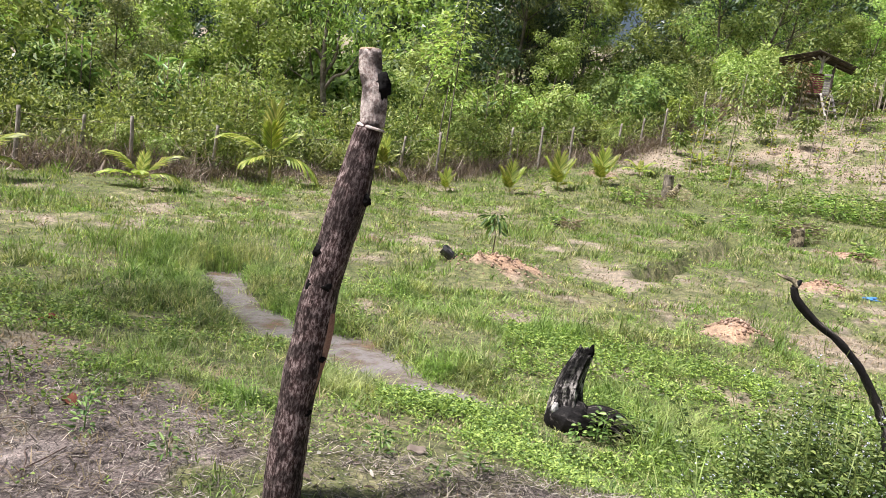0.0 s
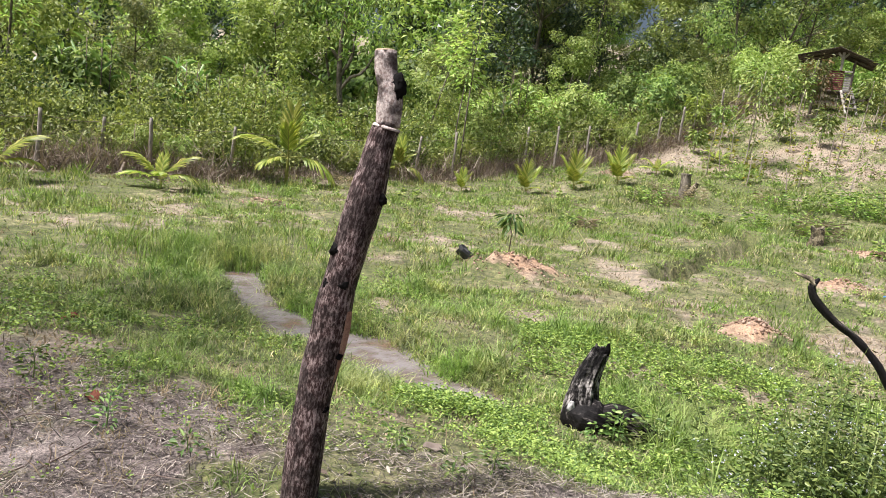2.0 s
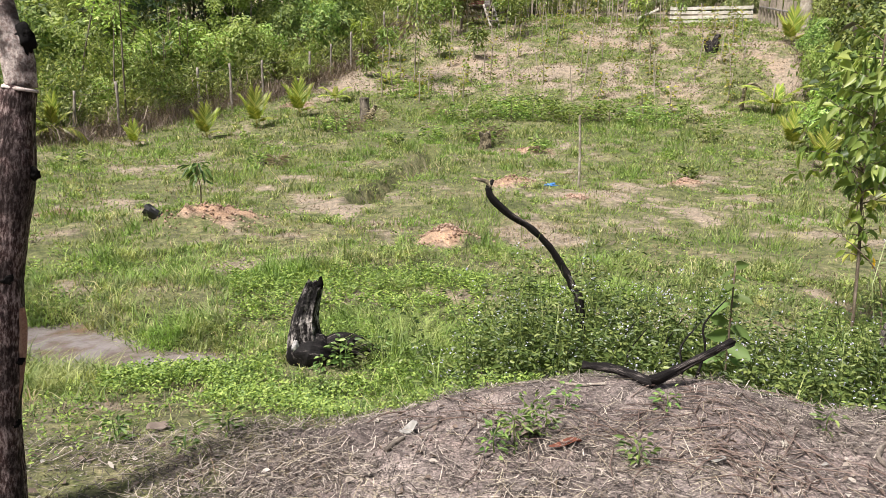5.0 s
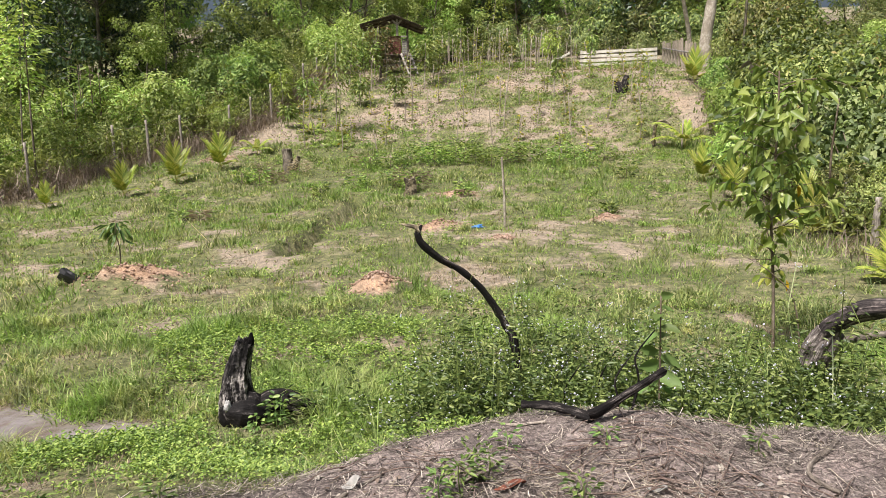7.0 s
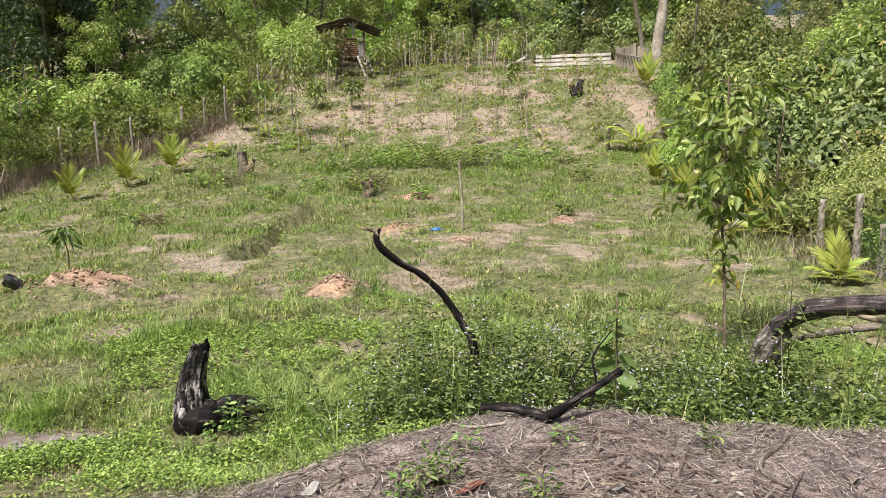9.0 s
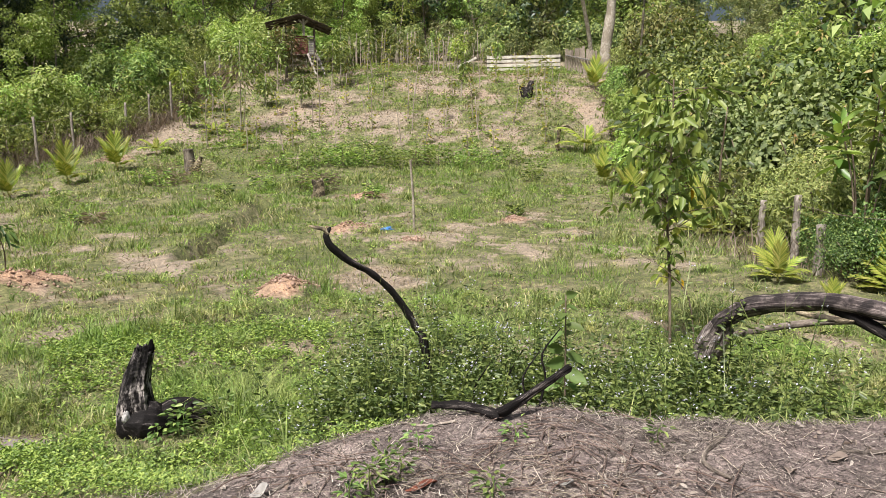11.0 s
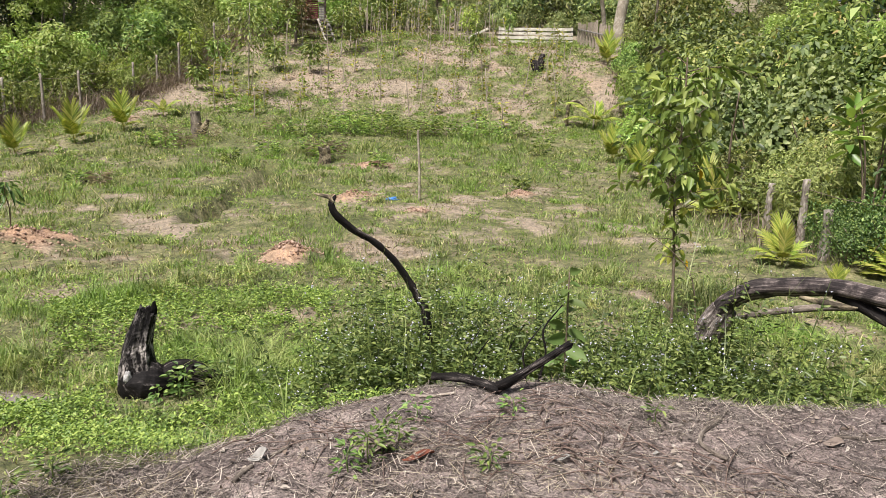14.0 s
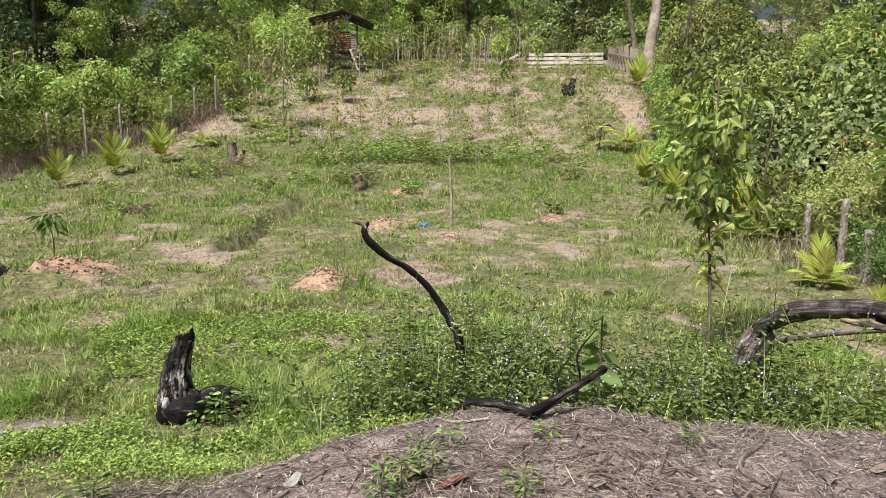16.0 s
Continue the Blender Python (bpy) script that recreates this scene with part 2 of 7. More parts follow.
def segment_distance(x, y, line):
    best = np.full(np.shape(x), 1e9)
    for (ax, ay), (bx, by) in zip(line, line[1:]):
        dx, dy = bx - ax, by - ay
        t = np.clip(((x - ax) * dx + (y - ay) * dy) / (dx * dx + dy * dy), 0, 1)
        best = np.minimum(best, np.hypot(x - ax - t * dx, y - ay - t * dy))
    return best


WATER_LINE = ((0.27, 5.48), (-0.35, 6.1), (-0.9, 6.72), (-1.55, 7.12), (-2.1, 7.6), (-2.5, 8.5), (-2.78, 9.0))
DITCH_LINE = ((3.6, 12.4), (4.35, 13.7), (5.8, 15.8), (7.1, 17.8))
MOUNDS = ((0.85, 11.1, 1.1, 0.25), (3.65, 8.7, 0.68, 0.16), (6.9, 13.0, 0.85, 0.18), (9.5, 16.9, 0.9, 0.14), (5.2, 26.5, 0.9, 0.12), (-1.25, 12.7, 0.5, 0.08), (-4.4, 15.8, 0.8, 0.12), (10.3, 11.9, 0.5, 0.09), (7.1, 11.0, 0.35, 0.06))
BARE = ((8.2, 10.3, 1.5, 0.5), (1.75, 6.6, 0.45, 0.7), (2.5, 6.5, 0.35, 0.7), (9.0, 12.3, 1.0, 0.4), (-3.4, 12.0, 0.8, 0.35), (-1.72, 3.39, 0.55, 0.45), (-1.1, 2.85, 0.5, 0.45))  # thin places: x, y, reach, loss
HILL_S = (12, 16, 20, 25, 28, 31, 36, 40, 47, 52, 60, 90, 200)
HILL_Z = (0, 0.08, 0.3, 0.9, 1.5, 2.45, 4.0, 4.9, 5.8, 6.6, 8.2, 14.0, 30.0)


def bank_edge(x, y):
    """How far past the lip of the bank a place lies."""
    e = x * math.sin(radians(22)) + y * math.cos(radians(22))
    u = x * math.cos(radians(22)) - y * math.sin(radians(22))
    return e - (2.97 + 0.78 * np.exp(-(((u - 1.0) / 1.15) ** 2)) - 0.3 * step(0.5, -3.0, u)), u


def height(x, y):
    x, y = np.asarray(x, float), np.asarray(y, float)
    s = x * math.sin(radians(33)) + y * math.cos(radians(33))
    z = np.zeros(np.shape(x))
    far = np.clip(np.hypot(x, y), 0, 60)
    for d in (-1.5, 0, 1.5):
        z = z + np.interp(s + d, HILL_S, HILL_Z) / 3
    z = z + (vn(x, y, 2.3, 1) - 0.5) * 0.14 + (vn(x, y, 0.8, 2) - 0.5) * 0.1 + (vn(x, y, 0.4, 35) - 0.5) * 0.05 * step(4.5, 6.5, far) + (vn(x, y, 7, 3) - 0.5) * 0.25 * step(6, 20, far) + ((vn(x, y, 1.4, 14) - 0.5) * 0.2 + (vn(x, y, 0.5, 15) - 0.5) * 0.12) * step(24, 29, s) * (1 - step(48, 60, s))
    e, u = bank_edge(x, y)
    wide = 0.9 + 1.6 * step(0.3, -1.5, u)
    t = step(-0.15, 1, e / wide)
    z = z * t + (0.6 + (vn(x, y, 0.5, 4) - 0.5) * 0.06 + (vn(x, y, 0.16, 5) - 0.5) * 0.035) * (1 - t)
    w = segment_distance(x, y, WATER_LINE)
    w = w + 0.14 * step(6.9, 7.7, y)
    z = z - (z + 0.3) * (1 - step(0.1, 0.62, w + (vn(x, y, 0.6, 6) - 0.5) * 0.34 + (vn(x, y, 0.2, 10) - 0.5) * 0.12))
    d = segment_distance(x, y, DITCH_LINE)
    z = z - (0.44 + 0.1 * vn(x, y, 1.2, 33)) * (1 - step(0.16, 0.36, d + 0.1 * (vn(x, y, 0.5, 34) - 0.5)))
    for mx, my, r, h in MOUNDS:
        q = np.hypot(x - mx, (y - my) * 1.3) / r
        z = z + h * np.exp(-2.2 * q * q) * (0.5 + vn(x, y, 0.14, 7) + 0.5 * (vn(x, y, 0.3, 8) - 0.5))
    return z


def clay_at(x, y):
    c = np.zeros(np.shape(x))
    for mx, my, r, h in MOUNDS:
        q = np.hypot(x - mx, (y - my) * 1.2) / r
        c = np.maximum(c, np.exp(-1.5 * q * q) * (0.55 + 0.9 * vn(x, y, 0.3, 9)) * (h / 0.2) ** 0.4)
    s = x * math.sin(radians(33)) + y * math.cos(radians(33))
    hill = step(25, 29, s) * (1 - step(47, 52, s)) * np.clip(3.2 * (0.6 * vn(x, y, 2.0, 16) + 0.4 * vn(x, y, 0.6, 17) - 0.56), 0, 0.2)
    return np.clip(np.maximum(1.6 * c - 0.35, hill), 0, 1)


def cover_at(x, y):
    """1: green turf, 0: bare soil."""
    x, y = np.asarray(x, float), np.asarray(y, float)
    s = x * math.sin(radians(33)) + y * math.cos(radians(33))
    c = 0.74 + 0.42 * (vn(x, y, 1.5, 11) - 0.5) + 0.8 * (vn(x, y, 0.6, 12) - 0.5) + 0.75 * (vn(x, y, 0.27, 37) - 0.5) + 0.2 * (vn(x, y, 4, 13) - 0.5)
    w = segment_distance(x, y, WATER_LINE)
    c = c + 0.5 * np.exp(-((w / 1.8) ** 2))
    e, u = bank_edge(x, y)
    c = c + 0.55 * np.exp(-(((e - 1.2) / 0.9) ** 2)) * step(-1.5, 0.5, u)
    c = c - 1.4 * (1 - step(-0.15, 0.3, e)) * (1 - 0.93 * step(0.1, -1.2, u))
    c = c + (0.9 * (vn(x, y, 0.75, 29) - 0.5) - 0.1) * (1 - step(0.6, 2.2, e)) * step(-0.3, -1.5, u)
    c = c - 0.36 * step(25, 30, s) + (0.8 * (vn(x, y, 0.9, 18) - 0.5) + 0.7 * (vn(x, y, 2.6, 28) - 0.5)) * step(25, 30, s) + 0.3 * np.exp(-(((s - 23.5) / 1.8) ** 2))
    c = c - 0.25 * np.exp(-((segment_distance(x, y, DITCH_LINE) / 0.15) ** 2))
    for bx, by, r, k in BARE:
        c = c - k * np.exp(-(((x - bx) ** 2 + (y - by) ** 2) / r**2)) * (0.5 + vn(x, y, 0.3, 36))
    return np.clip(c - 0.8 * clay_at(x, y), 0, 1)


def mesh_np(name, verts, faces, materials, slot=None):
    """A mesh from arrays; all faces have the same number of corners."""
    me = bpy.data.meshes.new(name)
    verts, faces = np.asarray(verts, np.float32), np.asarray(faces, np.int32)
    n, k = faces.shape
    me.vertices.add(len(verts))
    me.vertices.foreach_set("co", verts.ravel())
    me.loops.add(n * k)
    me.loops.foreach_set("vertex_index", faces.ravel())
    me.polygons.add(n)
    me.polygons.foreach_set("loop_start", np.arange(0, n * k, k, dtype=np.int32))
    if slot is not None:
        me.polygons.foreach_set("material_index", np.asarray(slot, np.int32))
    for m in materials:
        me.materials.append(m)
    me.update(calc_edges=True)
    return me


def smooth(me):
    me.polygons.foreach_set("use_smooth", [True] * len(me.polygons))
    return me


def child(name, me, parent, label=""):
    ob = new(name, me)
    ob.parent = parent
    if label:
        tagged(ob, label)
    return ob


def thing(name, label, category, m=None, group="", kind="", me=None):
    ob = tagged(new(name, me), label, category, group, kind)
    if m is not None:
        ob.matrix_basis = m
    return ob


def unit(v):
    return v / (np.linalg.norm(v, axis=-1, keepdims=True) + 1e-9)


def leaf_arrays(base, way, length, width, rng, up=None, fold=0.25):
    """Folded leaves, four corners each, from base along way."""
    n = len(base)
    way = unit(way)
    r = rng.normal(size=(n, 3)) * 0.6 + (np.array([0, 0, 1.0]) if up is None else up)
    side = unit(np.cross(way, r))
    nor = np.cross(side, way)
    length, width = np.broadcast_to(length, n)[:, None], np.broadcast_to(width, n)[:, None]
    m = base + way * length * 0.45
    v = np.stack([base, m + side * width / 2 + nor * width * fold, base + way * length - nor * length * 0.12, m - side * width / 2 + nor * width * fold], 1)
    return v.reshape(-1, 3), np.arange(4 * n).reshape(n, 4)


def dart_arrays(base, way, length, width, rng, up=None):
    """Small pointed leaves of three corners, for far crowns."""
    n = len(base)
    way = unit(way)
    r = rng.normal(size=(n, 3)) * 0.6 + (np.array([0, 0, 1.0]) if up is None else up)
    side = unit(np.cross(way, r))
    length, width = np.broadcast_to(length, n)[:, None], np.broadcast_to(width, n)[:, None]
    v = np.stack([base - side * width * 0.5, base + side * width * 0.5 + way * length * 0.25, base + way * length], 1)
    return v.reshape(-1, 3), np.arange(3 * n).reshape(n, 3)


def oval_arrays(base, way, length, width, rng, up=None, fold=0.22, droop=0.2):
    """Oval pointed leaves, folded along the midrib and drooping: two quads each side by side."""
    n = len(base)
    way = unit(way)
    r = rng.normal(size=(n, 3)) * 0.5 + (np.array([0, 0, 1.0]) if up is None else up)
    side = unit(np.cross(way, r))
    nor = np.cross(side, way)
    length, width = np.broadcast_to(length, n)[:, None], np.broadcast_to(width, n)[:, None]
    a, b = base + way * length * 0.28, base + way * length * 0.66 - nor * length * droop * 0.3
    tip = base + way * length * 0.97 - nor * length * droop
    up_a, up_b = nor * width * fold, nor * width * fold * 0.8
    v = np.stack([base, a + side * width * 0.46 + up_a, b + side * width * 0.4 + up_b, tip, b - side * width * 0.4 + up_b, a - side * width * 0.46 + up_a], 1)
    i = np.arange(n)[:, None] * 6
    f = np.concatenate([i + np.array([[0, 1, 2, 3]]), i + np.array([[0, 3, 4, 5]])], 1).reshape(-1, 4)
    return v.reshape(-1, 3), f


def blade_arrays(base, way, length, width, bend, rng):
    """Bent blades of five corners as a quad and a tip (two quads, the tip pinched)."""
    n = len(base)
    flat = way * np.array([1, 1, 0])
    side = unit(np.cross(way, np.array([0, 0, 1.0]) + 1e-3 * rng.normal(size=(n, 3))))
    ang = rng.uniform(0, 6.28, n)
    side = np.where(np.abs(way[:, 2:3]) > 0.85, np.stack([np.cos(ang), np.sin(ang), 0 * ang], 1), side)
    length, width, bend = (np.broadcast_to(q, n)[:, None] for q in (length, width, bend))
    mid = base + way * length * 0.55
    tip = base + way * length + unit(flat + 1e-4) * length * bend - np.array([0, 0, 1.0]) * length * bend * 0.6
    v = np.stack([base - side * width / 2, base + side * width / 2, mid + side * width * 0.38, mid - side * width * 0.38, tip], 1)
    i = np.arange(n)[:, None] * 5
    f = np.concatenate([i + np.array([[0, 1, 2]]), i + np.array([[0, 2, 3]]), i + np.array([[3, 2, 4]])], 1).reshape(-1, 3)
    return v.reshape(-1, 3), f


def tube_arrays(points, radii, sides=7, closed=True, rng=None, rough=0.0):
    p = np.asarray(points, float)
    n = len(p)
    d = unit(np.gradient(p, axis=0))
    ref = np.array([0.31, 0.95, 0.05])
    if abs(d[0] @ ref) > 0.8:
        ref = np.array([1.0, 0.1, 0.2])
    rings = []
    for i in range(n):
        a = ref - d[i] * (ref @ d[i])
        a /= np.linalg.norm(a) + 1e-9
        ref = a
        b = np.cross(d[i], a)
        t = np.arange(sides) / sides * 2 * np.pi
        r = radii[i] * (1 + (rng.uniform(-rough, rough, sides) if rng is not None else 0))
        rings.append(p[i] + (np.cos(t) * r)[:, None] * a + (np.sin(t) * r)[:, None] * b)
    v = np.concatenate(rings)
    q = [(i * sides + k, i * sides + (k + 1) % sides, (i + 1) * sides + (k + 1) % sides, (i + 1) * sides + k) for i in range(n - 1) for k in range(sides)]
    if closed:
        v = np.concatenate([v, [p[0]], [p[-1]]])
        e = n * sides
        q += [(e, (k + 1) % sides, k, k) for k in range(sides)]
        q += [(e + 1, (n - 1) * sides + k, (n - 1) * sides + (k + 1) % sides, (n - 1) * sides + (k + 1) % sides) for k in range(sides)]
    return v, q


def tube_mesh(name, tubes, material, sides=7, rng=None, rough=0.0):
    """One mesh out of several tubes (points, radii)."""
    me = bpy.data.meshes.new(name)
    vs, fs, off = [], [], 0
    for pts, rad in tubes:
        v, q = tube_arrays(pts, rad, sides, True, rng, rough)
        vs.append(v)
        fs += [tuple(dict.fromkeys(int(a) + off for a in f)) for f in q]
        off += len(v)
    me.from_pydata(np.concatenate(vs).tolist(), [], fs)
    me.materials.append(material)
    me.polygons.foreach_set("use_smooth", [True] * len(me.polygons))
    me.update()
    return me


def join_arrays(parts):
    vs, fs, off = [], [], 0
    for v, f in parts:
        vs.append(v)
        fs.append(f + off)
        off += len(v)
    return np.concatenate(vs), np.concatenate(fs)


def wander(start, way, length, n, rng, wobble=0.15, lift=0.0):
    p = [np.array(start, float)]
    d = np.array(way, float)
    for _ in range(n):
        d = unit(d + rng.normal(size=3) * wobble + np.array([0, 0, lift]))
        p.append(p[-1] + d * length / n)
    return np.array(p)


def at(az, d, z=None):
    """A place on the ground at d metres from the eye, az degrees to the right of +y."""
    x, y = d * math.sin(radians(az)), d * math.cos(radians(az))
    return (x, y, float(height(x, y)) if z is None else z)


def ground_z(x, y):
    return float(height(x, y))


# ---- ground ----
def build_ground():
    fine = np.arange(-48, 84, 0.66)
    az = np.radians(np.concatenate([fine, np.arange(84, 312, 4.0)]))
    rad = 0.35 * 1.022 ** np.arange(0, 262)
    rad = np.concatenate([rad[rad < 10.5], np.arange(10.6, 18.6, 0.13), rad[rad > 18.7]])
    rad = np.concatenate([rad, [130, 180, 260, 400, 700, 1200, 2500]])
    A, Rr = np.meshgrid(az, rad)
    x, y = Rr * np.sin(A), Rr * np.cos(A)
    z = height(x, y)
    v = np.stack([x, y, z], -1).reshape(-1, 3)
    n, k = len(rad), len(az)
    i, j = np.meshgrid(np.arange(n - 1), np.arange(k), indexing="ij")
    a, b = i * k + j, i * k + (j + 1) % k
    f = np.stack([a, a + k, b + k, b], -1).reshape(-1, 4)
    me = mesh_np("ground", v, f, [M_GROUND])
    bm = bmesh.new()
    bm.from_mesh(me)
    bm.verts.ensure_lookup_table()
    hub = bm.verts.new((0, 0, float(height(0, 0))))
    bm.verts.ensure_lookup_table()
    for q in range(k):
        bm.faces.new((hub, bm.verts[q], bm.verts[(q + 1) % k]))
    bm.to_mesh(me)
    bm.free()
    smooth(me)
    v = np.concatenate([v, [[0, 0, 0.6]]])
    for key, vals in (("bank", 1 - step(0.0, 0.5, bank_edge(v[:, 0], v[:, 1])[0])), ("cover", cover_at(v[:, 0], v[:, 1])), ("clay", clay_at(v[:, 0], v[:, 1]))):
        me.attributes.new(key, "FLOAT", "POINT").data.foreach_set("value", vals.astype(np.float32))
    return thing("ground", "patchy grass field, bare soil bank and rising planted hill", "ground", kind="structure", me=me)


ground = build_ground()


def build_water():
    m, t, b = principled("muddy_water_sky_tint", 0.03)
    f = noise_node(t, 1.9, 4)
    # Brown mud tones; the lilac-grey stop paints in a pale sky reflection.
    t.links.new(ramp(t, ((0.34, (0.16, 0.125, 0.112)), (0.5, (0.27, 0.24, 0.24)), (0.62, (0.18, 0.135, 0.115)), (0.76, (0.22, 0.12, 0.06))), f), b.inputs["Base Color"])
    b.inputs["IOR"].default_value = 1.33
    b.inputs["Specular IOR Level"].default_value = 1.0
    bump(t, b, noise_node(t, 11, 4, 0.6), 0.6, 0.03)
    pts = np.array(((0.75, 5.0),) + WATER_LINE + ((-3.1, 9.5),))
    d = unit(np.gradient(pts, axis=0))
    s = np.stack([-d[:, 1], d[:, 0]], 1)
    v = np.concatenate([np.c_[pts + s * 1.1, np.full(len(pts), -0.115)], np.c_[pts - s * 1.1, np.full(len(pts), -0.115)]])
    n = len(pts)
    f = [(i, i + n, i + n + 1, i + 1) for i in range(n - 1)]
    return thing("water", "shallow muddy water in a narrow field channel", "water", kind="structure", me=mesh_np("water", v, f, [m]))


build_water()


# ---- grass and herbs ----
def along(line, step_m):
    """Places every step_m metres along a line, with the way ahead."""
    out, left = [], 0.0
    for (ax, ay), (bx, by) in zip(line, line[1:]):
        l = math.hypot(bx - ax, by - ay)
        s = left
        while s < l:
            out.append((ax + (bx - ax) * s / l, ay + (by - ay) * s / l, (bx - ax) / l, (by - ay) / l))
            s += step_m
        left = s - l
    return out


def scatter(n, az0, az1, d0, d1, power, rng):
    """Places over the field; power 0.5 is even per square metre, higher is denser near the eye."""
    a = np.radians(rng.uniform(az0, az1, n))
    d = d0 + (d1 - d0) * rng.uniform(0, 1, n) ** power
    return d * np.sin(a), d * np.cos(a), d


def tufts(x, y, d, tall, per, rng, lean=0.45, wide=1.0, spread=1.0, plain=False):
    z = height(x, y)
    ok = (z > -0.2) | (segment_distance(x, y, WATER_LINE) > 1.3)
    x, y, d, tall, z = x[ok], y[ok], d[ok], tall[ok], z[ok]
    m = len(x)
    k = np.repeat(np.arange(m), per)
    s = rng.normal(size=(m * per, 2)) * ((0.012 + 0.004 * d[k]) * spread)[:, None]
    base = np.stack([x[k] + s[:, 0], y[k] + s[:, 1], z[k] - 0.01], 1)
    l = rng.normal(size=(m * per, 2)) * lean
    way = unit(np.stack([l[:, 0], l[:, 1], np.ones(m * per)], 1))
    wid = (0.0027 + 0.00088 * d[k]) * rng.uniform(0.7, 1.4, m * per) * wide
    long = tall[k] * rng.uniform(0.6, 1.25, m * per)
    if plain:
        return dart_arrays(base, way, long, wid * 1.25, rng, np.array([0, 0.2, 0.1]))
    return blade_arrays(base, way, long, wid, rng.uniform(0.1, 0.6, m * per), rng)


def build_grass():
    rng = np.random.default_rng(5)
    green, straw = [], []
    for n, d0, d1, power, per in ((24000, 2.6, 9.5, 0.8, 6), (60000, 9, 31, 0.74, 4)):
        x, y, d = scatter(n, -36, 72, d0, d1, power, rng)
        c = cover_at(x, y)
        clump = vn(x, y, 0.42, 22) * (0.35 + vn(x, y, 1.5, 21))
        keep = rng.uniform(0, 1, n) < np.clip(c * 1.35 - 0.2, 0.22 * step(0.2, 0.8, bank_edge(x, y)[0]), 1) * (0.4 + 1.1 * clump) * (clay_at(x, y) < 0.35)
        x, y, d, c, clump = x[keep], y[keep], d[keep], c[keep], clump[keep]
        m = len(x)
        w = segment_distance(x, y, WATER_LINE)
        e, u = bank_edge(x, y)
        low = 1 - 0.5 * step(0.0, -1.0, u) * (1 - step(1.8, 3.6, e))
        tall = (0.03 + 0.3 * c * clump**2 + 0.07 * np.exp(-(((w - 0.55) / 0.4) ** 2))) * rng.uniform(0.6, 1.4, m) * low
        tall = tall * np.where(rng.uniform(0, 1, m) < 0.05, 1.7, 1.0)
        green.append(tufts(x, y, d, tall, per, rng, plain=d0 > 5))
    x, y, d = scatter(30000, 10, 50, 25, 48, 0.6, rng)
    c = cover_at(x, y)
    keep = rng.uniform(0, 1, len(x)) < np.clip(c * 1.5 - 0.25, 0.02, 1)
    x, y, d = x[keep], y[keep], d[keep]
    green.append(tufts(x, y, d, 0.06 + 0.14 * rng.uniform(0, 1, len(x)) ** 2, 4, rng, 0.8, 1.3, 1.0, True))
    # tussocks
    n = 2300
    cx, cy, cd = scatter(n, -36, 70, 3.2, 30, 0.85, rng)
    e, u = bank_edge(cx, cy)
    keep = (cover_at(cx, cy) > 0.35) & (vn(cx, cy, 2.6, 19) > 0.36) & ((u > -0.6) | (e > 2.4) | (rng.uniform(0, 1, n) < 0.3))
    cx, cy = cx[keep], cy[keep]
    k = np.repeat(np.arange(len(cx)), 9)
    x, y = cx[k] + rng.normal(size=len(k)) * 0.07, cy[k] + rng.normal(size=len(k)) * 0.07
    hh = (0.07 + 0.2 * rng.uniform(0, 1, len(cx)) ** 2)[k] * rng.uniform(0.6, 1.1, len(k))
    e, u = bank_edge(x, y)
    hh = np.where(e < 0.3, hh * 0.4, hh)
    green.append(tufts(x, y, np.hypot(x, y), hh, 5, rng, 0.6, 1.0, 0.7))
    # reeds in the wet upper end of the channel, and single blades in the water
    n = 1100
    x, y = -3.1 + rng.normal(size=n) * 0.45, 9.35 + rng.normal(size=n) * 0.42
    green.append(tufts(x, y, np.hypot(x, y), 0.2 + 0.22 * rng.uniform(0, 1, n), 4, rng, 0.15, 0.7, 1.0))
    n = 130
    x, y = 0.35 + rng.normal(size=n) * 0.3, 5.5 + rng.normal(size=n) * 0.2
    green.append(tufts(x, y, np.hypot(x, y), 0.2 + 0.12 * rng.uniform(0, 1, n), 3, rng, 0.25, 0.7, 1.0))
    n = 260
    a, q = np.radians(rng.uniform(-9, -3.5, n)), rng.uniform(4.6, 5.2, n)
    green.append(tufts(q * np.sin(a), q * np.cos(a), q, 0.12 + 0.16 * rng.uniform(0, 1, n), 5, rng, 0.4, 0.9, 1.2))
    # overhanging fringe along the water
    p = np.array(along(WATER_LINE, 0.02))
    p = p[rng.integers(0, len(p), 1700)]
    o = np.where(rng.uniform(0, 1, 1700) < 0.5, -1, 1) * (0.32 + 0.24 * rng.uniform(0, 1, 1700))
    x, y = p[:, 0] - p[:, 3] * o, p[:, 1] + p[:, 2] * o
    green.append(tufts(x, y, np.hypot(x, y), 0.06 + 0.17 * rng.uniform(0, 1, 1700) ** 1.5, 5, rng, 0.7, 1.0, 1.2))
    # leggy grass under the bent log
    x, y, d = scatter(2600, 50, 74, 3.7, 7.5, 0.7, rng)
    e, u = bank_edge(x, y)
    ok = (e > 0.1) & (vn(x, y, 0.8, 27) > 0.44)
    x, y, d = x[ok], y[ok], d[ok]
    green.append(tufts(x, y, d, 0.09 + 0.2 * rng.uniform(0, 1, len(x)), 5, rng, 0.7))
    for n, d0, d1, power in ((17000, 2.6, 11, 0.8), (58000, 10, 47, 0.62)):
        x, y, d = scatter(n, -36, 72, d0, d1, power, rng)
        c = cover_at(x, y) + 0.25 * (vn(x, y, 2.1, 31) - 0.5)
        e, u = bank_edge(x, y)
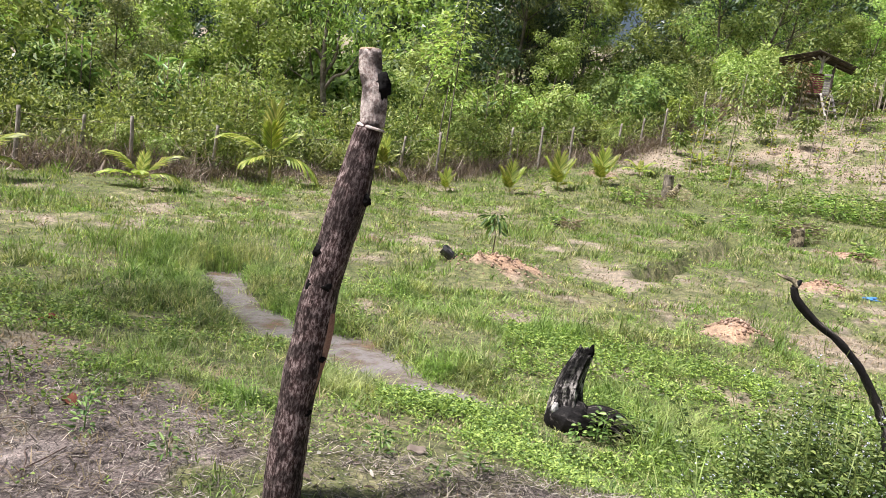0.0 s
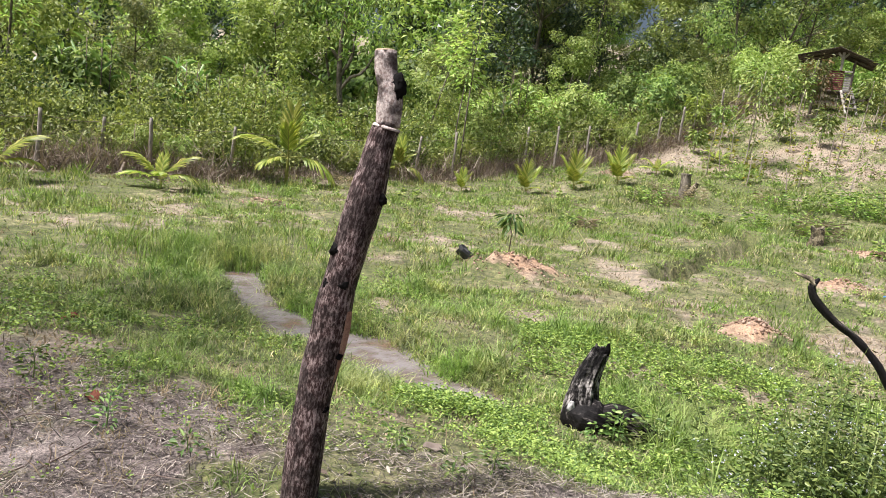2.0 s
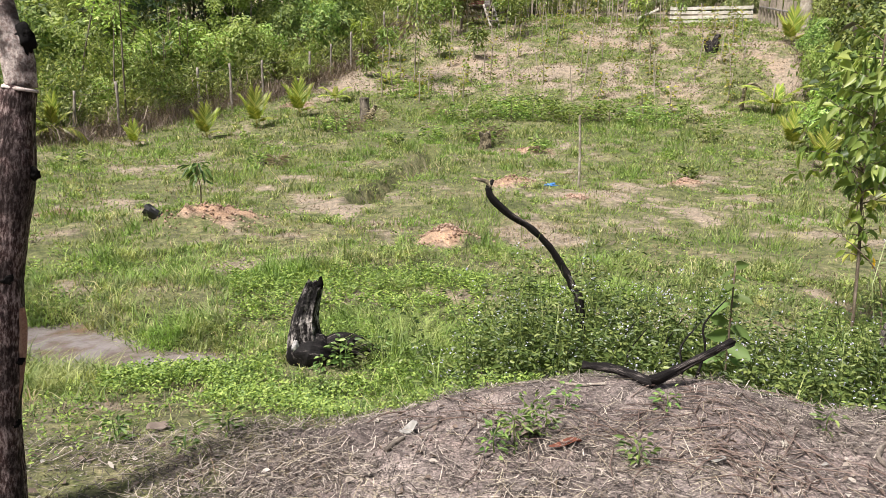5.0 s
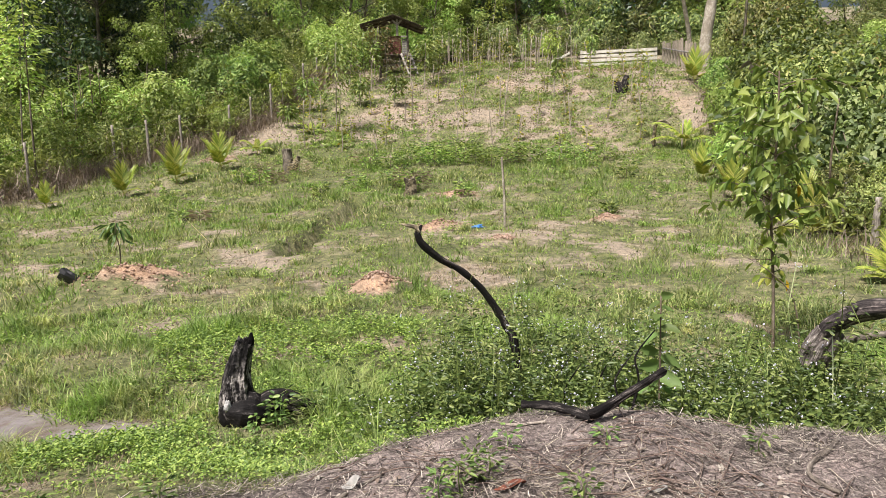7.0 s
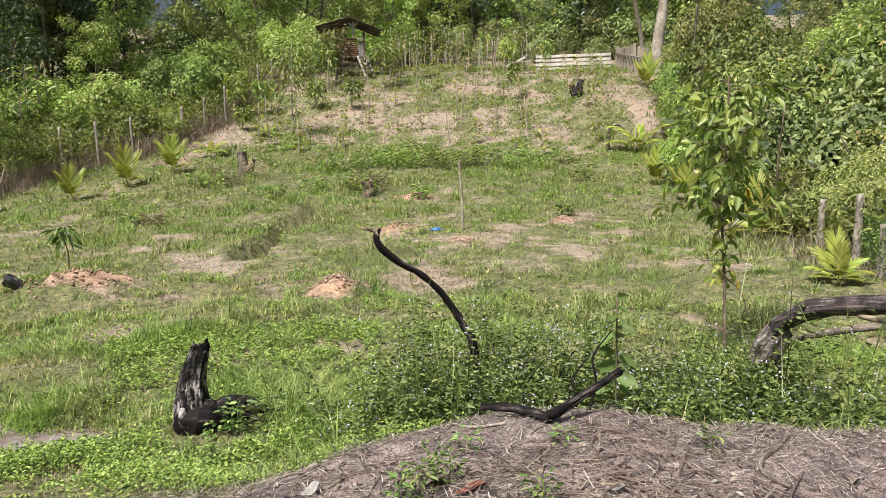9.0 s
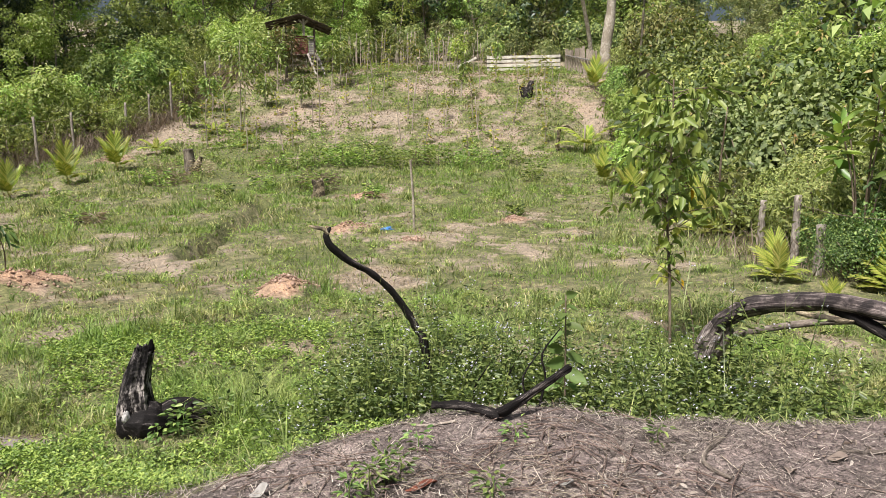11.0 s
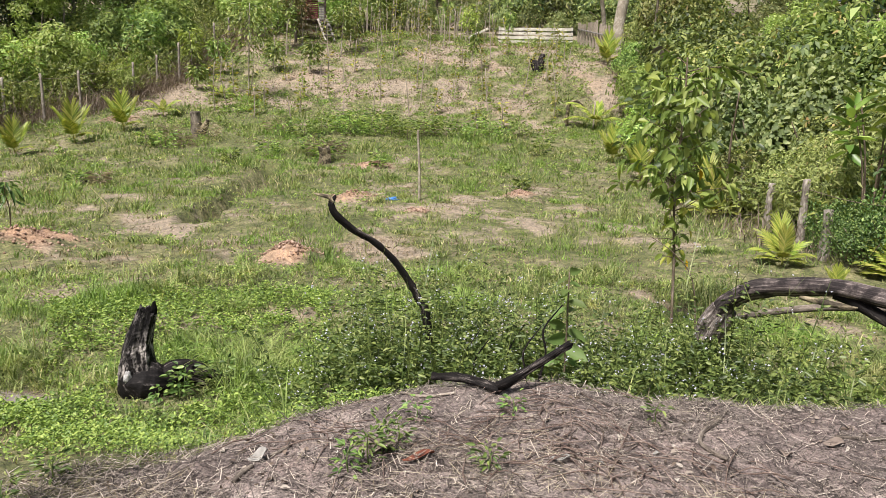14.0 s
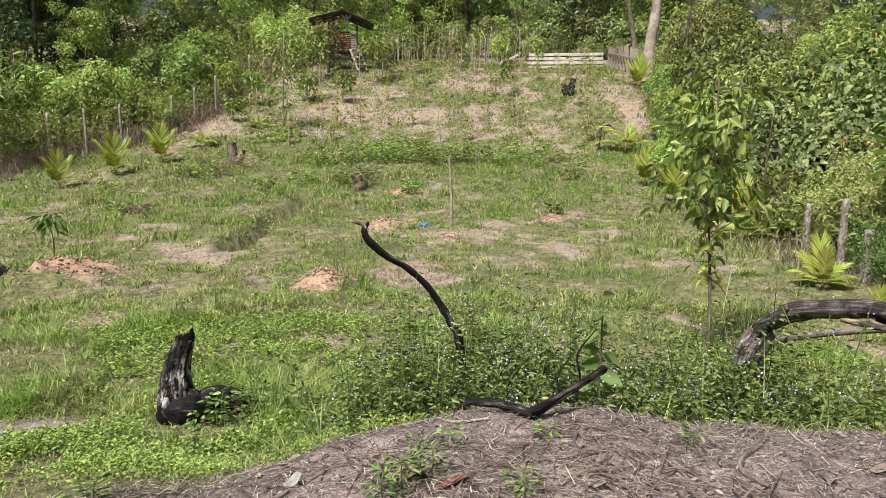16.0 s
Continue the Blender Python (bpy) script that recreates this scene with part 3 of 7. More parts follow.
        keep = (c > -0.1) & (clay_at(x, y) < 0.3) & (c < 0.95) & ((e > 0.1) | (u < -0.4)) & (rng.uniform(0, 1, len(c)) < 1.15 - 1.15 * c)
        x, y, d = x[keep], y[keep], d[keep]
        straw.append(tufts(x, y, d, 0.04 + 0.1 * rng.uniform(0, 1, len(x)) ** 2, 5 if d0 > 5 else 4, rng, 1.1, 0.9, 1.6, d0 > 5))
    v, f = join_arrays(green)
    thing("grass", "short patchy bright green field grass", "grass", kind="stuff", me=mesh_np("grass", v, f, [M_GRASS]))
    v, f = join_arrays(straw)
    thing("dry_grass", "straw-coloured withered grass between the green tufts", "grass", kind="stuff", me=mesh_np("dry_grass", v, f, [M_DRY]))


build_grass()


def build_herbs():
    """Low broad-leaved herbs in patches, thickest on the slope of the bank and beside the water."""
    rng = np.random.default_rng(6)
    parts = []
    for n, az0, az1, d0, d1, need in ((4800, 4, 31, 3.2, 6.4, 0.0), (4600, -34, 72, 2.7, 9, 0.54), (1300, -34, 4, 3.0, 8.5, 0.54), (1500, -4, 5, 4.4, 6.0, 0.2), (1700, 6, 26, 6.3, 7.8, 0.35), (2600, -30, 50, 8.5, 19, 0.6), (3000, 5, 50, 19, 28, 0.66), (4000, 14, 46, 26, 46, 0.56)):
        x, y, d = scatter(n, az0, az1, d0, d1, 0.75, rng)
        p = vn(x, y, 0.9, 41) * 0.7 + vn(x, y, 0.35, 42) * 0.3
        e, u = bank_edge(x, y)
        keep = (p > need) & ((e > 0.04) | (u < -0.9)) & (height(x, y) > -0.1) & (np.hypot((x - 1.2) * 0.62, y - 5.0) > 0.3)
        if need == 0.0:
            keep &= rng.uniform(0, 1, n) < np.clip(1.6 - e * 0.5, 0.1, 1)
        x, y, d, p = x[keep], y[keep], d[keep], p[keep]
        m, per = len(x), 7
        z = height(x, y)
        h = 0.03 + 0.12 * vn(x, y, 0.5, 43) * rng.uniform(0.5, 1.3, m)
        k = np.repeat(np.arange(m), per)
        big = np.where(d[k] > 9, np.where(d[k] > 27, 3.2, np.where(d[k] > 18, 2.2, 1.5)), np.clip(0.2 * d[k], 0.6, 1.1))
        a = rng.uniform(0, 6.28, m * per)
        out = np.stack([np.cos(a), np.sin(a), rng.uniform(0.1, 0.8, m * per)], 1)
        base = np.stack([x[k], y[k], z[k] + h[k] * big * rng.uniform(0.2, 1, m * per)], 1) + out * 0.012
        parts.append(oval_arrays(base, out, 0.03 * big * rng.uniform(0.5, 1.4, m * per), 0.0155 * big, rng))
    v, f = join_arrays(parts)
    thing("low_herbs", "bright green low broad-leaved herbs on the bank slope", "herbs", kind="stuff", me=mesh_np("low_herbs", v, f, [M_HERB]))


build_herbs()


def build_weeds():
    """The thicket of flowering weeds along the lip of the bank."""
    rng = np.random.default_rng(7)
    stems, leaves, flowers = [], [], []
    n = 2600
    a = rng.uniform(22, 62, n)
    d = rng.uniform(3.5, 5.9, n)
    x, y = d * np.sin(np.radians(a)), d * np.cos(np.radians(a))
    e, u = bank_edge(x, y)
    mass = np.exp(-(((a - 39.5) / 15) ** 4)) * step(0.2, 0.5, e) * (1 - step(1.7, 2.6, e))
    hx, hy, hz = at(43.0, 4.0)
    mass = mass * (1 - 0.95 * np.exp(-((np.hypot(x - hx, y - hy) / 0.36) ** 4)))  # a hollow
    keep = rng.uniform(0, 1, n) < mass * 0.72
    cx, cy = 4.26 + rng.normal(size=120) * 0.24, 2.92 + rng.normal(size=120) * 0.24  # clumps at the log's and the branch's feet
    cx[:26], cy[:26] = 2.62 + rng.normal(size=26) * 0.17, 3.98 + rng.normal(size=26) * 0.12
    x, y, e, mass = np.r_[x[keep], cx], np.r_[y[keep], cy], np.r_[e[keep], np.full(120, 1.0)], np.r_[mass[keep], np.full(120, 1.0)]
    a, d = np.radians(rng.uniform(55, 70, 60)), rng.uniform(3.75, 4.7, 60)
    wx, wy = d * np.sin(a), d * np.cos(a)
    we = bank_edge(wx, wy)[0]
    ok = we > 0.12
    x, y, e, mass = np.r_[x, wx[ok]], np.r_[y, wy[ok]], np.r_[e, we[ok]], np.r_[mass, np.full(ok.sum(), 0.35)]
    for px, py, pe, pm in zip(x, y, e, mass):
        z0 = ground_z(px, py)
        h = rng.uniform(0.25, 0.72) * (0.5 + 0.55 * pm) * (0.55 + 0.95 * float(vn(px, py, 0.45, 51)))
        h = min(h, 0.15 + 1.1 * max(pe, 0.0)) * (1.25 if px > 3.85 and py < 3.3 else 1.0) * (1.45 if rng.uniform() < 0.14 else 1.0)
        way = np.array([rng.normal() * 0.3, rng.normal() * 0.3, 1.0])
        p = wander((px, py, z0 - 0.02), way, h, 4, rng, 0.14)
        stems.append(blade_arrays(p[:-1], unit(np.diff(p, axis=0)), h / 4 * 1.9, 0.006, 0.0, rng))
        m = int(10 + h * 58)
        q = rng.uniform(0.12, 1.0, m)
        i = np.minimum((q * 4).astype(int), 3)
        base = p[i] + (p[i + 1] - p[i]) * (q * 4 - i)[:, None]
        an = rng.uniform(0, 6.28, m)
        out = np.stack([np.cos(an), np.sin(an), rng.uniform(-0.3, 0.7, m)], 1)
        base = base + out * rng.uniform(0.0, 0.07, m)[:, None]
        big = 1.45 - 0.75 * q
        leaves.append(oval_arrays(base, out, rng.uniform(0.032, 0.066, m) * big, rng.uniform(0.015, 0.03, m) * big, rng))
        if rng.uniform() < 0.52:
            for _ in range(int(rng.integers(2, 6))):
                c = p[-1] + rng.normal(size=3) * np.array([0.045, 0.045, 0.022]) + np.array([0, 0, 0.025])
                w = unit(rng.normal(size=(6, 3)) + np.array([0, 0, 0.8]))
                flowers.append(leaf_arrays(np.repeat(c[None], 6, 0), w, 0.0085, 0.008, rng))
    root = thing("flowering_weeds", "tangle of green weeds with tiny white flowers on the bank", "weeds", kind="stuff")
    v, f = join_arrays(stems)
    child("stems", mesh_np("stems", v, f, [M_WEED]), root)
    v, f = join_arrays(leaves)
    child("leaves", mesh_np("leaves", v, f, [M_WEED]), root)
    v, f = join_arrays(flowers)
    child("flowers", mesh_np("flowers", v, f, [M_PETAL]), root, "tiny white flower heads")


build_weeds()


# ---- woods ----
def make_tree(kind, rng, tall, crown_r, crown_z0, leaves, leaf_len, leaf_wide, leaf_mat, bark, limbs=9, droop=0.15, trunk_r=None, clumps=60, clump_r=0.35, oval=False):
    """A tapered trunk with limbs, and a crown of leaf clumps with gaps."""
    root = thing(kind, "", "")
    tr = trunk_r or tall * 0.012
    trunk = wander((0, 0, -0.3), (0, 0, 1), tall * 0.88 + 0.3, 7, rng, 0.09, 0.08)
    tubes = [(trunk, np.linspace(tr, tr * 0.25, len(trunk)))]
    tips = [trunk[-1]]
    for i in range(limbs):
        h = crown_z0 + (0.86 * tall - crown_z0) * (i + rng.uniform(0, 1)) / limbs
        p0 = trunk[np.argmin(abs(trunk[:, 2] - h))]
        a = i * 2.4 + rng.uniform(-0.5, 0.5)
        q = max(0.0, (h - crown_z0) / max(0.1, tall - crown_z0))
        reach = crown_r * (1.05 - 0.6 * q) * rng.uniform(0.65, 1.1)
        l = wander(p0, (math.cos(a), math.sin(a), 0.45 + 0.5 * q), reach * 1.1, 3, rng, 0.18, 0.05)
        r = tr * 0.42 * (1 - 0.5 * q)
        tubes.append((l, np.linspace(r, r * 0.2, len(l))))
        tips += [l[-1], l[-2], l[-1]]
    tips = np.array(tips)
    sel = rng.integers(0, len(tips), clumps)
    cc = tips[sel] + rng.normal(size=(clumps, 3)) * np.array([crown_r * 0.24, crown_r * 0.24, crown_r * 0.2])
    cc[:, 2] = np.maximum(cc[:, 2], crown_z0 * 0.85 + 0.05)
    k = rng.integers(0, clumps, leaves)
    off = unit(rng.normal(size=(leaves, 3))) * clump_r * rng.uniform(0.25, 1.0, leaves)[:, None] ** 0.6
    base = cc[k] + off * np.array([1, 1, 0.75])
    face = unit(off) + rng.normal(size=(leaves, 3)) * 0.3 + np.array([0, 0, 0.45])
    way = unit(np.cross(face, rng.normal(size=(leaves, 3))) + unit(off) * 0.35 + np.array([0, 0, -droop * 2.5]))
    shape = oval_arrays if oval else dart_arrays
    v, f = shape(base, way, leaf_len * rng.uniform(0.5, 1.3, leaves), leaf_wide * rng.uniform(0.7, 1.2, leaves), rng, unit(face) * 1.6)
    child("trunk", tube_mesh("trunk", tubes, bark, 5, rng, 0.1), root)
    child("crown", mesh_np("crown", v, f, [leaf_mat]), root)
    return root


def make_mound(rng, n, leaf, wide, mat, oval=False, shape=dart_arrays):
    """A dense lobed shrub, about 2.6 m high: leaves lie on its lobes, thinner inside."""
    root = thing("shrub", "", "")
    bumps = unit(rng.normal(size=(16, 3)) + np.array([0, 0, 0.3]))
    size = rng.uniform(0.18, 0.52, 16)
    d = unit(rng.normal(size=(n, 3)) + np.array([0, 0, 0.25]))
    d[:, 2] = np.where(d[:, 2] < -0.25, -d[:, 2], d[:, 2])
    q = np.clip(d @ bumps.T, -1, 1)
    r = 0.53 + np.max(size * np.exp(-(np.arccos(q) / 0.36) ** 2), axis=1)
    lobe = bumps[np.argmax(q, axis=1)]
    r = r * np.where(rng.uniform(0, 1, n) < 0.22, rng.uniform(0.4, 0.85, n), rng.uniform(0.86, 1.06, n))
    base = d * r[:, None] * np.array([1.5, 1.5, 1.75]) + np.array([0, 0, 0.75])
    base[:, 2] = np.maximum(base[:, 2], 0.05 + 0.3 * rng.uniform(0, 1, n))
    face = unit(d * 1.5 - lobe * 0.7 + rng.normal(size=(n, 3)) * 0.35 + np.array([0, 0, 0.3]))
    way = unit(np.cross(face, rng.normal(size=(n, 3))) + np.array([0, 0, -0.45]))
    shape = oval_arrays if oval else shape
    v, f = shape(base, way, leaf * rng.uniform(0.6, 1.35, n), wide * rng.uniform(0.7, 1.25, n), rng, face * 2.0)
    tubes = [(wander((0, 0, -0.2), (rng.normal() * 0.45, rng.normal() * 0.45, 1.0), 1.9, 5, rng, 0.15), np.linspace(0.028, 0.008, 6)) for _ in range(7)]
    child("trunk", tube_mesh("trunk", tubes, M_TWIG, 5, rng, 0.1), root)
    child("crown", mesh_np("crown", v, f, [mat]), root)
    return root


rng = np.random.default_rng(11)
TREES = {
    "broad": (make_tree("broadleaf_tree", rng, 7.5, 2.6, 1.8, 6200, 0.2, 0.1, M_LEAF_MID, M_BARK, 12, 0.2, None, 50, 0.62), "mid-green broadleaf tree in the woodland edge"),
    "light": (make_tree("broadleaf_tree", rng, 6.5, 2.0, 1.2, 6000, 0.17, 0.095, M_LEAF_LIGHT, M_BARK, 12, 0.1, None, 44, 0.55), "light green sunlit woodland tree"),
    "dark": (make_tree("broadleaf_tree", rng, 8.5, 2.8, 1.6, 6500, 0.2, 0.1, M_LEAF_DARK, M_BARK, 13, 0.25, None, 95, 0.55), "dense dark green tree behind the thicket"),
    "grey": (make_tree("slender_tree", rng, 7.0, 1.9, 1.5, 5600, 0.2, 0.08, M_LEAF_GREY, M_BARK, 10, 0.1, None, 75, 0.45), "grey-green slender tree with narrow leaves"),
}
TREES.update({
    "far": (make_tree("broadleaf_tree", rng, 7.5, 2.6, 1.5, 1400, 0.38, 0.21, M_LEAF_MID, M_BARK, 9, 0.2, None, 80, 0.55), "mid-green broadleaf tree deep in the woods"),
    "far_light": (make_tree("broadleaf_tree", rng, 6.8, 2.4, 1.2, 1400, 0.34, 0.2, M_LEAF_LIGHT, M_BARK, 9, 0.1, None, 80, 0.5), "light green tree deep in the woods"),
    "far_dark": (make_tree("broadleaf_tree", rng, 8.5, 2.8, 1.3, 1500, 0.38, 0.21, M_LEAF_DARK, M_BARK, 9, 0.25, None, 90, 0.55), "dark green tree deep in the woods"),
    "m_fine": (make_mound(rng, 7200, 0.095, 0.034, M_HEDGE_GREY), "fine-leaved olive shrub in the thicket"),
    "m_fresh": (make_mound(rng, 4400, 0.165, 0.062, M_LEAF_LIGHT), "fresh yellow-green shrub in the thicket"),
    "m_mid": (make_mound(rng, 4400, 0.16, 0.067, M_LEAF_MID), "dense mid-green shrub in the thicket"),
    "m_olive": (make_mound(rng, 6600, 0.098, 0.044, M_HEDGE, False, leaf_arrays), "olive shrub with some reddish leaves in the thicket"),
    "m_vine": (make_mound(rng, 4600, 0.1, 0.084, M_VINE_GREY, True), "shrub overgrown by a grey-green broad-leaved climber"),
    "m_deep": (make_mound(rng, 6600, 0.1, 0.045, M_DEEP, False, leaf_arrays), "tall dull green shrub at the back of the hedge"),
    "m_far": (make_mound(rng, 2000, 0.2, 0.09, M_LEAF_MID), "mid-green shrub before the far woods"),
    "m_far_grey": (make_mound(rng, 2000, 0.19, 0.08, M_LEAF_GREY), "grey-green shrub before the far woods"),
    "m_far_deep": (make_mound(rng, 2000, 0.2, 0.09, M_DEEP), "dull green shrub in the shade of the far woods"),
    "m_dark": (make_mound(rng, 4000, 0.09, 0.046, M_GLOSSY, True), "glossy dark green shrub in the thicket"),
})
PLACED = []


def plant(kind, x, y, scale, rng, group):
    ob, label = TREES[kind]
    m = pose(x, y, ground_z(x, y) - 0.05, rng.uniform(-4, 4), rng.uniform(-4, 4), rng.uniform(0, 360))
    if kind not in PLACED:
        PLACED.append(kind)
        ob.matrix_basis = m
        tagged(ob, label, "shrub" if kind.startswith("m_") else "tree", group)
    else:
        ob = copy_thing(ob, m)
        tagged(ob, label, "", group)
    s = scale * rng.uniform(0.9, 1.1)
    ob.scale = (s, s, s * rng.uniform(0.92, 1.1))
    return ob


FENCE_LEFT = ((-12.5, 15.2), (-9.0, 17.3), (-6.3, 19.0), (-1.5, 24.0), (2.2, 27.4), (5.0, 28.8), (8.5, 31.0), (11.4, 35.2), (14.0, 38.5))
FENCE_RIGHT = ((10.6, 3.6), (10.6, 5.6), (11.3, 7.6), (13.8, 10.6), (17.6, 15.2), (24.8, 22.4), (33.5, 29.0))


def build_woods():
    rng = np.random.default_rng(23)
    # rows behind the fences: side +1 lies left of the line's way
    for line, side, group, rows in (
        (FENCE_LEFT, 1, "thicket behind the wire fence", ((1.1, 1.6, ("m_fresh", "m_fine", "m_fresh", "m_fresh", "m_mid"), 0.5), (2.7, 1.8, ("m_fresh", "m_mid", "m_fresh"), 0.85), (4.9, 2.3, ("m_fresh", "m_mid", "m_dark", "m_fresh"), 1.3), (7.4, 2.5, ("light", "grey", "broad", "light"), 0.8), (10.5, 2.9, ("broad", "far_light", "light", "far"), 0.86), (15.0, 3.3, ("far", "far_dark", "far_light", "far"), 1.0), (20.0, 4.2, ("far_dark", "far", "far"), 1.15))),
        (FENCE_RIGHT, -1, "hedge beside the field", ((7.0, 2.5, ("grey", "broad", "light"), 0.75), (9.5, 3.2, ("far", "far_dark", "far"), 1.1))),
    ):
        for off, every, kinds, size in rows:
            for x, y, dx, dy in along(line, every):
                j = rng.uniform(-0.45, 0.45, 2) * every
                px, py = x - dy * off * side + j[0], y + dx * off * side + j[1]
                k = kinds[int(rng.integers(0, len(kinds)))]
                s = size * rng.uniform(0.75, 1.2)
                if k in ("light", "grey", "broad") and size > 1.04 and off < 5:
                    s *= 0.5
                plant(k, px, py, s, rng, group)
    # woods behind the hilltop, shrubs in front of trees
    for d0, every, kinds, size in ((50.5, 1.9, ("m_far_grey", "m_far_grey", "m_far", "m_far_deep"), 0.8), (53, 2.4, ("m_far_deep", "m_far_grey", "m_far_deep"), 1.35), (56, 2.7, ("grey", "far_dark", "far"), 0.9), (60, 3.4, ("far", "far_dark", "grey", "far_dark"), 1.3), (64, 3.4, ("m_far_deep", "m_far_grey"), 2.3), (68, 4.0, ("far_dark", "far", "far"), 1.7), (78, 4.6, ("m_far_deep", "far_dark"), 2.6)):
        a = 15.0
        while a < 54:
            d = d0 + rng.uniform(-1.5, 1.5)
            x, y = d * math.sin(radians(a)), d * math.cos(radians(a))
            plant(kinds[int(rng.integers(0, len(kinds)))], x, y, size * rng.uniform(0.8, 1.2), rng, "woods behind the hilltop")
            a += math.degrees(every / d0) * rng.uniform(0.8, 1.2)
    # the hedge, plant by plant
    for kind, az, d, s in (
        ("m_dark", 65.0, 11.3, 0.48), ("m_dark", 67.2, 11.4, 0.52), ("m_dark", 70.0, 12.4, 0.62), ("m_dark", 66.3, 12.9, 0.66), ("m_dark", 65.4, 11.9, 0.42), ("m_dark", 63.6, 12.1, 0.4), ("m_fine", 63.0, 13.4, 0.75), ("m_fine", 60.0, 14.4, 0.8), ("m_olive", 57.3, 15.2, 0.68), ("m_fresh", 55.0, 16.6, 0.68), ("m_dark", 52.8, 18.6, 0.75), ("m_fresh", 51.0, 21.2, 0.8), ("m_mid", 50.0, 24.7, 0.8), ("m_fresh", 49.2, 29.0, 0.8), ("m_mid", 48.6, 34.0, 0.75),
        ("m_mid", 69.0, 14.7, 1.3), ("m_olive", 65.2, 15.2, 1.2), ("m_vine", 61.5, 16.0, 1.25), ("m_vine", 58.2, 16.8, 1.2), ("m_vine", 55.3, 18.6, 1.25), ("m_fresh", 52.6, 21.3, 1.3), ("m_dark", 52.2, 25.2, 1.3), ("m_mid", 51.3, 30.0, 1.4), ("m_fine", 50.0, 38.0, 1.2),
        ("m_deep", 67.0, 17.7, 1.8), ("m_deep", 62.6, 18.7, 1.9), ("m_deep", 58.6, 19.8, 1.8), ("m_olive", 55.6, 22.3, 1.8), ("m_deep", 55.0, 25.3, 2.0), ("m_deep", 53.2, 30.3, 1.9), ("m_dark", 72.5, 16.5, 1.7), ("m_olive", 51.5, 37.0, 1.9), ("m_mid", 73.0, 13.0, 1.0),
    ):
        x, y, z = at(az + rng.uniform(-0.3, 0.3), d)
        plant(kind, x, y, s, rng, "hedge beside the field")
    # single trees that stand out
    # The last three, light green, stand in for pale smoke behind the hut.
    for kind, az, d, s in (("dark", 1.2, 34.0, 1.1), ("dark", 4.2, 35.0, 1.1), ("dark", 2.8, 38.0, 1.2), ("broad", -10.5, 30.0, 0.95), ("light", 12.0, 40.0, 1.3), ("light", 9.0, 38.0, 1.25), ("broad", 18.5, 45.0, 1.15), ("broad", 21.0, 47.0, 1.2), ("broad", 22.5, 50.0, 1.1), ("dark", -20.5, 34.0, 1.1), ("dark", -25.5, 35.0, 1.2), ("broad", -15.0, 33.0, 1.05), ("m_mid", -5.2, 29.5, 1.5), ("m_far", -6.8, 31.5, 2.0), ("m_far", -3.0, 32.0, 2.1), ("m_far", -9.5, 31.0, 2.0), ("m_fresh", -2.5, 26.6, 0.8), ("m_fresh", 0.5, 28.4, 0.85), ("m_fresh", 3.0, 29.8, 0.9), ("m_fresh", -6.8, 29.0, 1.2), ("m_fresh", -4.2, 29.6, 1.3), ("m_fresh", 1.4, 30.4, 1.3), ("m_fresh", 4.4, 30.6, 1.3), ("m_fresh", 7.0, 31.2, 1.25), ("m_fresh", -0.6, 29.4, 1.2), ("light", 5.8, 33.0, 0.72), ("light", -2.0, 31.0, 0.7), ("m_fresh", -5.8, 25.4, 0.7), ("m_fresh", 19.5, 41.0, 1.3), ("m_fresh", 22.0, 43.5, 1.3), ("light", 27.5, 49.0, 0.9), ("light", 29.5, 50.0, 0.8), ("m_mid", 12.5, 33.5, 1.35), ("m_mid", 14.6, 35.5, 1.4), ("m_mid", 10.4, 33.0, 1.3), ("light", 25.2, 47.5, 0.9), ("m_fresh", 26.2, 48.0, 1.4), ("m_fresh", 28.6, 49.0, 1.3)):
        x, y, z = at(az, d)
        plant(kind, x, y, s, rng, "woods behind the hilltop")


build_woods()


def build_unseen_shade_trees():
    """Two tall unseen trees added beside the bank to shade the near grass."""
    rng = np.random.default_rng(41)
    for x, y, leaves in ((-5.4, 2.2, 950), (-8.1, 5.4, 2800)):
        tree = make_tree("shade_tree", rng, 8.0, 2.4, 4.2, leaves, 0.2, 0.11, M_LEAF_MID, M_BARK, 12, 0.2, 0.13, 80, 0.5)
        tree.matrix_basis = pose(x, y, ground_z(x, y) - 0.05)
        tagged(tree, "unseen tall broadleaf tree added to shade the bank" if leaves > 2000 else "unseen thin-crowned tall tree added to shade the bank", "tree", "trees beside the bank")


build_unseen_shade_trees()


# ---- charred wood and posts near the eye ----
def spline(points, n):
    """A smooth line through a few places."""
    p = np.asarray(points, float)
    p = np.concatenate([[2 * p[0] - p[1]], p, [2 * p[-1] - p[-2]]])
    out = []
    m = len(p) - 3
    for q in np.linspace(0, m - 1e-6, n):
        i, t = int(q), q - int(q)
        a, b, c, d = p[i : i + 4]
        out.append(0.5 * (2 * b + (c - a) * t + (2 * a - 5 * b + 4 * c - d) * t * t + (3 * b - a - 3 * c + d) * t**3))
    return np.array(out)


